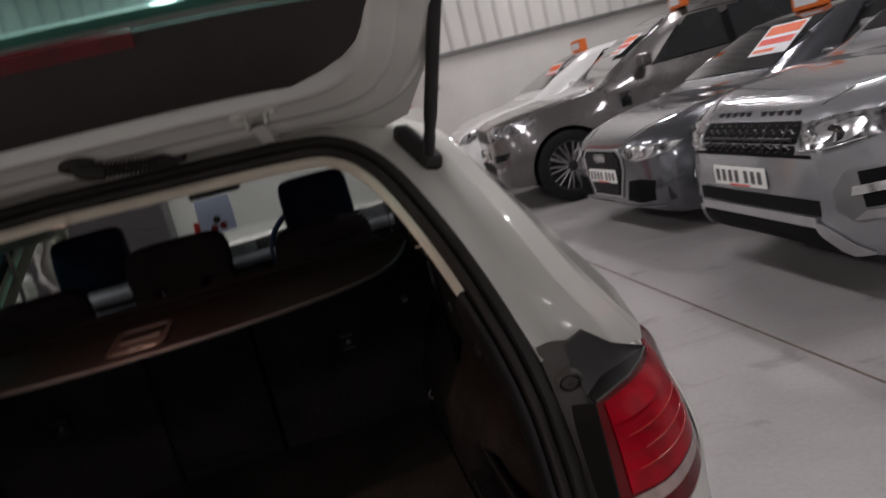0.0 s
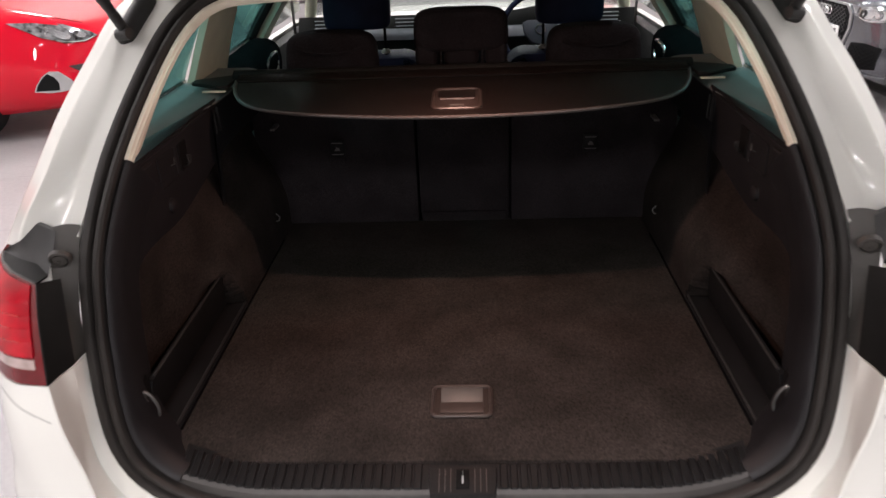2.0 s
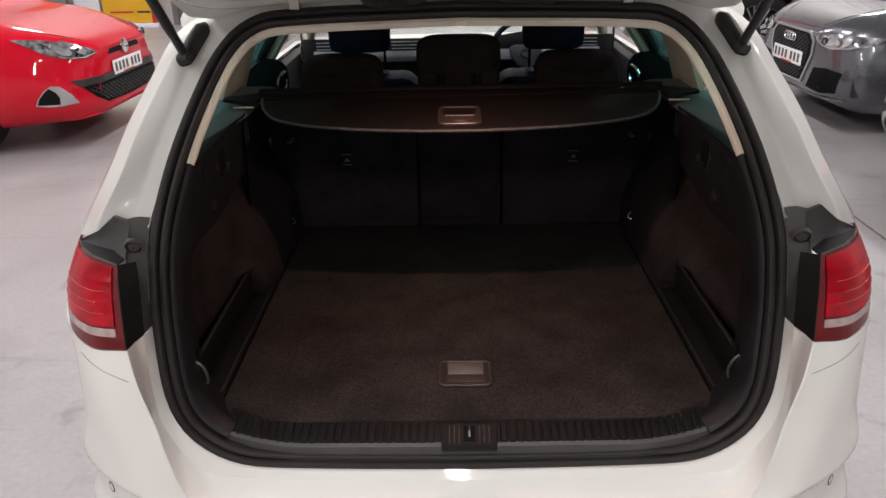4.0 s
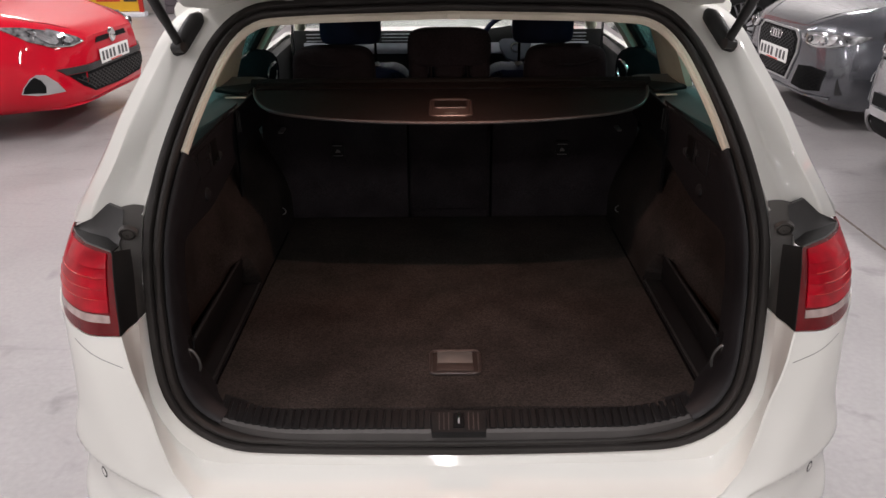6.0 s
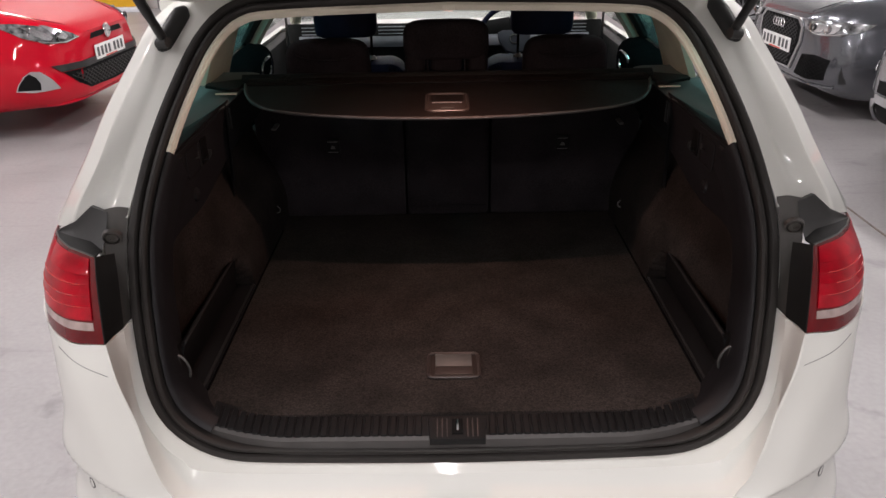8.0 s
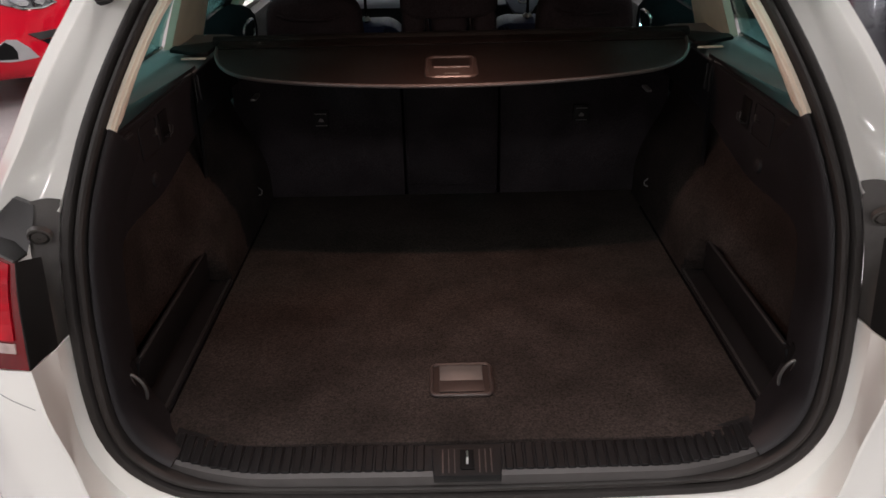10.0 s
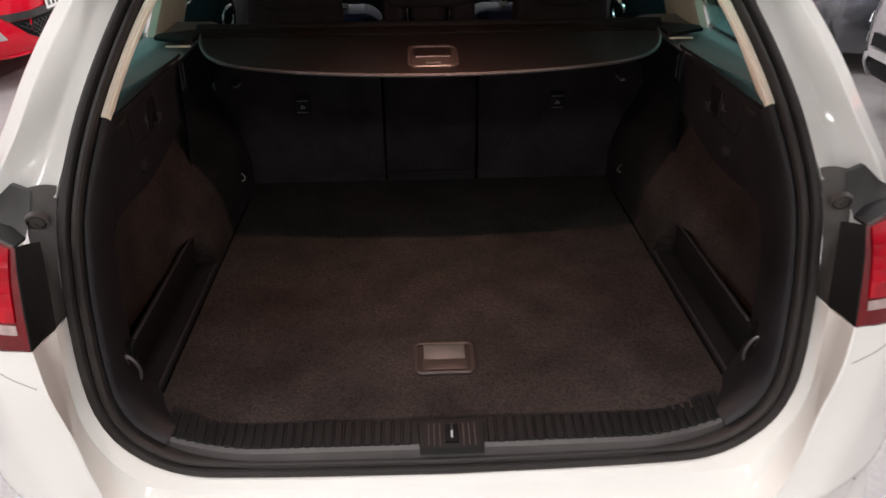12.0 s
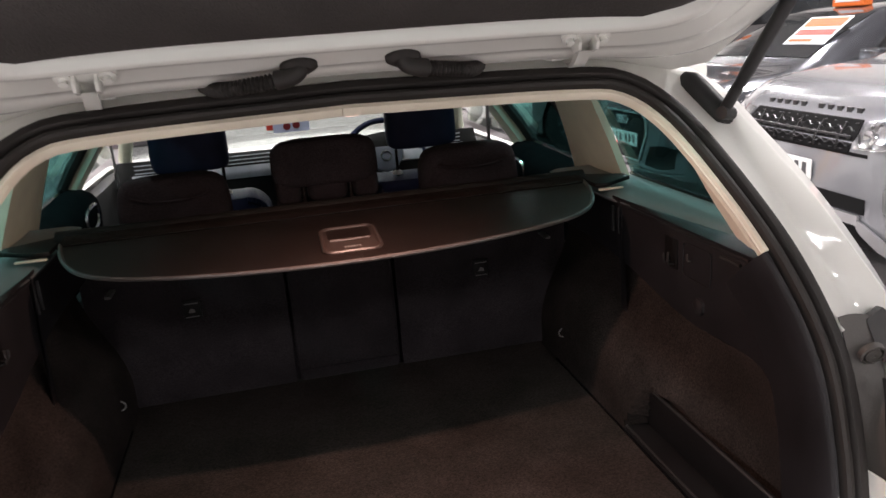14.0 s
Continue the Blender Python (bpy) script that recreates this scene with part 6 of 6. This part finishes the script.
# the dark grey hatchback with the tall single-frame grille
def grey_hatch(m):
    o = thing("grey_hatchback", "dark metallic grey hatchback with a framed mesh grille", "car", "parked cars")
    st = [(0.0, 0.27, 0.42, 0.56, 0.64, 0.52, 0.715, 0.42), (0.08, 0.22, 0.45, 0.74, 0.71, 0.66, 0.78, 0.52), (0.26, 0.16, 0.5, 0.84, 0.78, 0.76, 0.86, 0.60), (0.6, 0.16, 0.55, 0.89, 0.86, 0.80, 0.93, 0.66), (1.1, 0.17, 0.58, 0.895, 0.93, 0.82, 0.99, 0.72), (1.5, 0.17, 0.60, 0.90, 0.97, 0.81, 1.19, 0.64), (2.0, 0.17, 0.60, 0.90, 0.98, 0.79, 1.39, 0.58), (2.7, 0.17, 0.60, 0.90, 1.0, 0.79, 1.42, 0.56), (3.5, 0.18, 0.62, 0.90, 1.02, 0.78, 1.34, 0.54), (4.05, 0.22, 0.65, 0.88, 1.02, 0.74, 1.14, 0.52), (4.3, 0.30, 0.65, 0.78, 0.95, 0.66, 0.98, 0.45)]
    b = Body(o, car_shell(st), M_GREY, "dark metallic grey body")
    gr = [(-0.235, 0.325), (0.235, 0.325), (0.345, 0.54), (0.345, 0.64), (0.28, 0.695), (-0.28, 0.695), (-0.345, 0.64), (-0.345, 0.54)]
    b.lay("grille_frame", [(y * 1.09, 0.515 + (z - 0.515) * 1.08) for y, z in gr], "front", M_ALLOY, 0.002, 0.010, 0.06, label="silver grille frame")
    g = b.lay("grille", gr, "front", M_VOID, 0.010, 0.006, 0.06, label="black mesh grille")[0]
    lattice(b, [(y * 0.96, 0.515 + (z - 0.515) * 0.96) for y, z in gr], 0.034, 0.0042, M_GRILLE, g, out=0.019)
    base = b.at_front(0, 0.64).x + 0.030
    for k in range(4):
        part("badge_ring", moved(lathe([(0.030 + 0.006 * math.cos(a), 0.006 * math.sin(a)) for a in [math.pi * 2 * j / 8 for j in range(9)]], 24, "x"), pose(base, -0.0675 + 0.045 * k, 0.640)), M_CHROME, g)
    plate_on(b, 0, 0.490, lift=0.016)
    lamp = [(0.385, 0.695), (0.42, 0.645), (0.58, 0.612), (0.72, 0.625), (0.79, 0.665), (0.80, 0.715), (0.60, 0.720)]
    inl = [(0.345, 0.295), (0.42, 0.455), (0.58, 0.475), (0.72, 0.455), (0.69, 0.305), (0.55, 0.285)]
    for s in (1, -1):
        hl = b.lay("headlamp", [(s * y, z) for y, z in lamp], "front", M_HEADLAMP, 0.004, 0.008, 0.05, label="clear headlamp with a light strip")[0]
        lamp_inside(b, hl, lamp, s)
        for y, z, r, mm in ((0.52, 0.668, 0.028, M_GLOSSBLACK), (0.64, 0.668, 0.032, M_CHROME)):
            p = b.at_front(s * y, z)
            part("lamp_bowl", moved(lathe([(0, 0.004), (r * 0.5, 0.012), (r, 0.016), (r * 1.05, 0.008)], 18, "x"), Matrix.Translation(p + Vector((0.008, 0, 0)))), mm, hl)
        il = b.lay("air_intake", [(s * y, z) for y, z in inl], "front", M_VOID, 0.003, 0.003, 0.05, label="black mesh air intake")[0]
        lattice(b, [(s * (0.53 + (y - 0.53) * 0.92), 0.335 + (z - 0.335) * 0.9) for y, z in inl], 0.030, 0.0032, M_VOID, il, out=0.009)
        b.lay("intake_blade", [(s * y, z) for y, z in ((0.77, 0.29), (0.80, 0.295), (0.785, 0.42))], "front", M_GLOSSBLACK, 0.003, 0.003, 0.05)
    b.bar_front("splitter", [(-0.74, 0.252), (-0.45, 0.245), (0, 0.24), (0.45, 0.245), (0.74, 0.252)], 0.010, M_GREY, out=0.01)
    common(b, dict(paint=M_GREY, screen=[(-0.64, -1.24), (0.64, -1.24), (0.55, -1.93), (-0.55, -1.93)], windows=[[(-1.70, 1.02), (-2.60, 1.03), (-2.62, 1.33), (-2.2, 1.32)], [(-2.70, 1.03), (-3.55, 1.08), (-3.3, 1.28), (-2.72, 1.33)]], mirror=(-1.6, 1.03, 0.81), axle_f=-0.86, axle_r=-3.49, r=0.325, half=0.90, spokes=7, dark_wheel=True, door_lines=[[(-1.42, 0.25), (-1.40, 0.6), (-1.48, 0.95)], [(-2.64, 0.25), (-2.66, 0.6), (-2.68, 0.99)]], handles=[(-2.50, 0.86), (-3.40, 0.88)]))
    for s in (1, -1):
        pts = [b.at_front(s * y, z) + Vector((0.001, 0, 0.001)) for y, z in ((0.36, 0.76), (0.45, 0.83), (0.54, 0.89))]
        part("bonnet_crease", tube(spline(pts, 12), 0.003, 5), M_GREY, o)
    card_on(o, -1.53, 0.38, 1.240, -54)
    roof_sign(o, -2.1, 0.1, 1.405)
    o.matrix_world = m
    return o


# the silver compact SUV
def compact_suv(m):
    o = thing("silver_suv", "silver-grey compact SUV with a black slatted grille", "car", "parked cars")
    st = [(0.0, 0.34, 0.55, 0.60, 0.74, 0.58, 0.80, 0.50), (0.10, 0.26, 0.56, 0.78, 0.87, 0.70, 0.94, 0.56), (0.28, 0.24, 0.60, 0.88, 0.96, 0.80, 1.03, 0.66), (0.65, 0.24, 0.66, 0.945, 1.00, 0.86, 1.08, 0.70), (1.15, 0.25, 0.68, 0.95, 1.07, 0.87, 1.13, 0.76), (1.55, 0.25, 0.70, 0.95, 1.12, 0.86, 1.36, 0.68), (2.0, 0.25, 0.70, 0.95, 1.14, 0.84, 1.56, 0.63), (2.8, 0.25, 0.70, 0.95, 1.18, 0.83, 1.58, 0.60), (3.6, 0.26, 0.72, 0.95, 1.24, 0.81, 1.50, 0.57), (4.15, 0.30, 0.75, 0.93, 1.22, 0.77, 1.32, 0.55), (4.36, 0.40, 0.75, 0.84, 1.10, 0.70, 1.15, 0.48)]
    b = Body(o, car_shell(st), M_SILVER, "silver-grey body")
    gr = [(-0.42, 0.748), (0.42, 0.748), (0.45, 0.83), (0.43, 0.897), (-0.43, 0.897), (-0.45, 0.83)]
    g = b.lay("grille", gr, "front", M_VOID, 0.004, 0.006, 0.06, label="black grille with wavy slats")[0]
    lattice(b, [(y * 0.98, 0.822 + (z - 0.822) * 0.9) for y, z in gr], 0.034, 0.0042, M_GRILLE, g, "wave", 0.014)
    b.bar_front("grille_bar", [(-0.42, 0.824), (0, 0.824), (0.42, 0.824)], 0.007, M_GRILLE, g, 0.016)
    for k in range(5):
        b.bar_front("grille_bar", [(-0.34 + 0.17 * k, 0.757), (-0.34 + 0.17 * k, 0.888)], 0.005, M_BLACK, g, 0.014)
    lamp = [(0.455, 0.768), (0.62, 0.768), (0.78, 0.805), (0.86, 0.888), (0.80, 0.925), (0.62, 0.912), (0.46, 0.888)]
    for s in (1, -1):
        hl = b.lay("headlamp", [(s * y, z) for y, z in lamp], "front", M_HEADLAMP, 0.004, 0.008, 0.05, label="clear wraparound headlamp")[0]
        lamp_inside(b, hl, lamp, s)
        for y, z, r, mm in ((0.54, 0.832, 0.036, M_CHROME), (0.66, 0.845, 0.040, M_GLOSSBLACK)):
            p = b.at_front(s * y, z)
            part("lamp_bowl", moved(lathe([(0, 0.004), (r * 0.5, 0.012), (r, 0.018), (r * 1.05, 0.008)], 18, "x"), Matrix.Translation(p + Vector((0.008, 0, 0)))), mm, hl)
        hous = b.lay("fog_housing", [(s * y, z) for y, z in ((0.64, 0.585), (0.69, 0.675), (0.87, 0.69), (0.90, 0.60), (0.88, 0.455), (0.72, 0.435), (0.65, 0.49))], "front", M_DARKALLOY, 0.003, 0.003, 0.05, label="grey rounded fog lamp housing")[0]
        # the hollow's shade is a black sheet on the housing
        b.lay("housing_shade", [(s * y, z) for y, z in ((0.735, 0.665), (0.865, 0.678), (0.893, 0.60), (0.882, 0.515), (0.76, 0.505))], "front", M_VOID, 0.008, 0.002, 0.05, parent=hous)
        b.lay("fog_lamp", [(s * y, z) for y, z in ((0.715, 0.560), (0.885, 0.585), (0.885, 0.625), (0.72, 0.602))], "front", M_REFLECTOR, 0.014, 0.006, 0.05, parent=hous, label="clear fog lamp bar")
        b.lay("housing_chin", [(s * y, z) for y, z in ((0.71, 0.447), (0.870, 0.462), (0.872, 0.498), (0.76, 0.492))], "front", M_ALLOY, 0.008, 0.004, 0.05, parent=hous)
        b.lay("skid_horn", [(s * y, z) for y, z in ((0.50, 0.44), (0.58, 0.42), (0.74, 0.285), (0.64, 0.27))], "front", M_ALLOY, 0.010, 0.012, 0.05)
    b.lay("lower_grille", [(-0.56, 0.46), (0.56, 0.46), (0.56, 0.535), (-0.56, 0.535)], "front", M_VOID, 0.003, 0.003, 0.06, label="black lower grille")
    # the groove is a thin black strip coloured as its shade
    b.lay("bumper_groove_shade", [(-0.55, 0.735), (0.55, 0.735), (0.55, 0.752), (-0.55, 0.752)], "front", M_VOID, 0.003, 0.002, 0.06)
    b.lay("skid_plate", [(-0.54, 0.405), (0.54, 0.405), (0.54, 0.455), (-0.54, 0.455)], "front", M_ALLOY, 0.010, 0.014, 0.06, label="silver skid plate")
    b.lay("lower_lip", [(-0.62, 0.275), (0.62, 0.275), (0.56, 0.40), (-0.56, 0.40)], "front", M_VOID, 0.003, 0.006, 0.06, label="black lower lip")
    plate_on(b, -0.09, 0.620)
    for k in range(11):
        if k == 5:
            continue
        y = -0.36 + 0.072 * k
        p = b.at_front(y, 0.937)
        part("bonnet_badge", box(p.x - 0.004, p.x + 0.010, y - 0.019, y + 0.019, 0.924, 0.950, 0.002), M_GRILLE, o)
    common(b, dict(paint=M_SILVER, screen=[(-0.68, -1.28), (0.68, -1.28), (0.60, -1.93), (-0.60, -1.93)], windows=[[(-1.72, 1.19), (-2.65, 1.22), (-2.66, 1.48), (-2.2, 1.48)], [(-2.75, 1.22), (-3.75, 1.29), (-3.55, 1.42), (-2.76, 1.48)]], mirror=(-1.6, 1.18, 0.86), axle_f=-0.88, axle_r=-3.54, r=0.36, half=0.95, spokes=5, dark_wheel=True, door_lines=[[(-1.42, 0.3), (-1.42, 0.7), (-1.52, 1.08)], [(-2.70, 0.3), (-2.70, 0.7), (-2.70, 1.18)]], handles=[(-2.55, 1.02), (-3.50, 1.06)]))
    for s in (1, -1):
        pts = [b.at_front(s * y, z) + Vector((0.001, 0, 0.001)) for y, z in ((0.50, 0.96), (0.58, 1.01), (0.64, 1.05))]
        part("bonnet_gap", tube(spline(pts, 12), 0.003, 5), M_GLOSSBLACK, o)
    card_on(o, -1.58, 0.30, 1.40, -50)
    o.matrix_world = m
    return o


# the large bronze-grey SUV
def large_suv(m):
    o = thing("large_suv", "large bronze-grey SUV with multi-spoke wheels", "car", "parked cars")
    st = [(0.0, 0.40, 0.6, 0.70, 0.90, 0.64, 0.985, 0.55), (0.08, 0.30, 0.62, 0.86, 0.95, 0.78, 1.03, 0.62), (0.28, 0.27, 0.66, 0.95, 1.01, 0.86, 1.075, 0.70), (0.7, 0.27, 0.72, 0.985, 1.08, 0.90, 1.13, 0.76), (1.3, 0.27, 0.74, 0.99, 1.15, 0.91, 1.20, 0.82), (1.75, 0.27, 0.76, 0.99, 1.19, 0.89, 1.46, 0.74), (2.30, 0.27, 0.76, 0.99, 1.20, 0.87, 1.76, 0.68), (3.0, 0.27, 0.76, 0.99, 1.22, 0.86, 1.82, 0.66), (4.2, 0.28, 0.78, 0.98, 1.24, 0.84, 1.76, 0.64), (4.8, 0.32, 0.8, 0.95, 1.24, 0.80, 1.50, 0.60), (5.0, 0.42, 0.8, 0.88, 1.15, 0.74, 1.22, 0.55)]
    b = Body(o, car_shell(st), M_BROWNGREY, "bronze-grey body")
    gr = [(-0.50, 0.82), (0.50, 0.82), (0.52, 0.96), (-0.52, 0.96)]
    g = b.lay("grille", gr, "front", M_VOID, 0.004, 0.006, 0.06, label="dark slatted grille")[0]
    lattice(b, gr, 0.04, 0.007, M_STEEL, g, "slats", 0.014)
    for s in (1, -1):
        hl = b.lay("headlamp", [(s * y, z) for y, z in ((0.55, 0.84), (0.72, 0.835), (0.90, 0.885), (0.965, 0.935), (0.955, 0.985), (0.86, 1.0), (0.56, 0.965))], "front", M_HEADLAMP, 0.004, 0.008, 0.05, label="clear headlamp")[0]
        p = b.at_front(s * 0.68, 0.90)
        part("lamp_bowl", moved(lathe([(0, 0.004), (0.02, 0.012), (0.04, 0.018), (0.042, 0.008)], 18, "x"), Matrix.Translation(p + Vector((0.008, 0, 0)))), M_CHROME, hl)
        b.lay("side_intake", [(s * y, z) for y, z in ((0.66, 0.60), (0.88, 0.63), (0.90, 0.70), (0.68, 0.69))], "front", M_VOID, 0.003, 0.003, 0.05)
        b.lay("fog_lamp", [(s * y, z) for y, z in ((0.66, 0.48), (0.86, 0.51), (0.86, 0.55), (0.66, 0.53))], "front", M_HEADLAMP, 0.004, 0.006, 0.05)
    b.lay("lower_grille", [(-0.58, 0.44), (0.58, 0.44), (0.60, 0.56), (-0.60, 0.56)], "front", M_VOID, 0.003, 0.003, 0.06)
    plate_on(b, 0, 0.66)
    common(b, dict(paint=M_BROWNGREY, screen=[(-0.72, -1.42), (0.72, -1.42), (0.64, -2.22), (-0.64, -2.22)], windows=[[(-1.95, 1.27), (-2.80, 1.28), (-2.80, 1.68), (-2.45, 1.68)], [(-2.90, 1.28), (-3.90, 1.30), (-3.90, 1.68), (-2.90, 1.68)], [(-4.0, 1.31), (-4.6, 1.33), (-4.45, 1.62), (-4.0, 1.66)]], mirror=(-1.78, 1.33, 0.90), axle_f=-0.80, axle_r=-3.72, r=0.40, half=0.985, spokes=10, dark_wheel=True, door_lines=[[(-1.55, 0.35), (-1.52, 0.8), (-1.60, 1.2)], [(-2.85, 0.35), (-2.85, 0.8), (-2.85, 1.24)]], handles=[(-2.65, 1.10), (-3.75, 1.12)]))
    for s in (1, -1):
        hit, nrm, _, _ = b.tree.ray_cast(Vector((-1.52, s * 3, 0.95)), Vector((0, -s, 0)))
        part("side_vent", box(-1.58, -1.46, hit.y - 0.01, hit.y + 0.012, 0.86, 1.04, 0.004), M_GLOSSBLACK, o)
    card_on(o, -1.82, 0.36, 1.535, -60)
    roof_sign(o, -2.45, 0.55, 1.78)
    o.matrix_world = m
    return o


# the white hatchback at the row's end
def white_hatch(m):
    o = thing("white_hatchback", "white hatchback at the end of the row", "car", "parked cars")
    st = [(0.0, 0.30, 0.42, 0.54, 0.66, 0.50, 0.74, 0.42), (0.10, 0.20, 0.45, 0.74, 0.74, 0.66, 0.82, 0.52), (0.30, 0.17, 0.5, 0.83, 0.82, 0.75, 0.90, 0.60), (0.6, 0.17, 0.55, 0.88, 0.90, 0.80, 0.97, 0.66), (1.05, 0.18, 0.58, 0.89, 0.96, 0.82, 1.03, 0.72), (1.45, 0.18, 0.60, 0.89, 1.0, 0.81, 1.25, 0.64), (1.95, 0.18, 0.60, 0.89, 1.02, 0.79, 1.46, 0.58), (2.7, 0.18, 0.60, 0.89, 1.04, 0.78, 1.48, 0.56), (3.5, 0.18, 0.62, 0.89, 1.06, 0.77, 1.38, 0.54), (4.0, 0.22, 0.65, 0.87, 1.04, 0.73, 1.16, 0.52), (4.2, 0.30, 0.65, 0.78, 0.95, 0.66, 1.0, 0.45)]
    b = Body(o, car_shell(st), M_PLAINWHITE, "white body")
    for s in (1, -1):
        b.lay("headlamp", [(s * y, z) for y, z in ((0.48, 0.68), (0.68, 0.68), (0.78, 0.76), (0.74, 0.84), (0.56, 0.78))], "front", M_HEADLAMP, 0.004, 0.008, 0.06, label="clear headlamp")
    b.lay("grille", [(-0.42, 0.62), (0.42, 0.62), (0.44, 0.68), (-0.44, 0.68)], "front", M_VOID, 0.004, 0.004, 0.06)
    b.lay("lower_grille", [(-0.50, 0.28), (0.50, 0.28), (0.46, 0.44), (-0.46, 0.44)], "front", M_VOID, 0.004, 0.004, 0.06)
    plate_on(b, 0, 0.52)
    common(b, dict(paint=M_PLAINWHITE, screen=[(-0.62, -1.22), (0.62, -1.22), (0.54, -1.88), (-0.54, -1.88)], windows=[[(-1.65, 1.06), (-2.55, 1.07), (-2.56, 1.38), (-2.15, 1.38)], [(-2.65, 1.07), (-3.5, 1.12), (-3.2, 1.32), (-2.66, 1.38)]], mirror=(-1.55, 1.06, 0.81), axle_f=-0.85, axle_r=-3.40, r=0.31, half=0.89, spokes=6, dark_wheel=False, door_lines=[[(-1.40, 0.25), (-1.38, 0.6), (-1.45, 0.98)]], handles=[(-2.45, 0.9)]))
    card_on(o, -1.48, 0.25, 1.27, -50)
    roof_sign(o, -2.0, 0.1, 1.465)
    o.matrix_world = m
    return o


red_hatch(pose(-2.72, 5.0, 0, 0, 0, -2))
grey_hatch(pose(2.79, 5.10, 0, 0, 0, 181))
compact_suv(pose(2.64, 2.80, 0, 0, 0, 177))
large_suv(pose(2.57, 8.08, 0, 0, 0, 172))
white_hatch(pose(2.66, 10.45, 0, 0, 0, 178) @ Matrix.Scale(1.13, 4))

# ---- things along the far wall ----
board = thing("yellow_board", "tall yellow display board with a red edge and print", "sign")
part("panel", box(-5.92, -5.10, 11.80, 11.84, 0.08, 2.4, 0.006), M_YELLOW, board)
part("edge", box(-5.10, -5.03, 11.79, 11.85, 0.0, 2.4, 0.006), M_REDSTEEL, board)
part("foot", box(-5.95, -5.0, 11.74, 11.90, 0.0, 0.07, 0.005), M_PAPER, board)
for k, (x, w, z) in enumerate(((-5.80, 0.40, 0.24), (-5.34, 0.22, 0.24), (-5.70, 0.12, 0.46), (-5.70, 0.16, 0.54), (-5.35, 0.16, 0.52), (-5.7, 0.5, 1.2), (-5.7, 0.5, 1.3))):
    part("print_bar", box(x, x + w, 11.795, 11.80, z, z + 0.03), M_INK if k else M_REDSTEEL, board)
wboard = thing("white_board", "plain pale grey display board on the floor", "sign")
part("panel", box(-6.40, -5.97, 11.82, 11.86, 0.05, 2.4, 0.006), M_PAPER, wboard)
part("foot", box(-6.42, -5.98, 11.76, 11.90, 0.0, 0.05, 0.005), M_STEEL, wboard)
oboard = thing("orange_board", "orange sales board on a pale stand", "sign")
part("panel", box(-7.3, -6.45, 11.80, 11.84, 0.75, 2.4, 0.006), M_ORANGE, oboard)
part("shelf", box(-7.32, -6.43, 11.74, 11.88, 0.66, 0.74, 0.01), M_PAPER, oboard)
part("base", box(-7.25, -6.5, 11.76, 11.86, 0.0, 0.66, 0.01), M_STEEL, oboard)
wb = thing("switch_box", "small grey electrical box on the wall", "switch box")
part("case", box(2.86, 3.0, HY1 - 0.14, HY1 - 0.105, 1.66, 1.84, 0.01), M_STEEL, wb)
part("conduit", tube([(2.93, HY1 - 0.12, 1.84), (2.93, HY1 - 0.12, 2.19)], 0.012, 8), M_STEEL, wb)
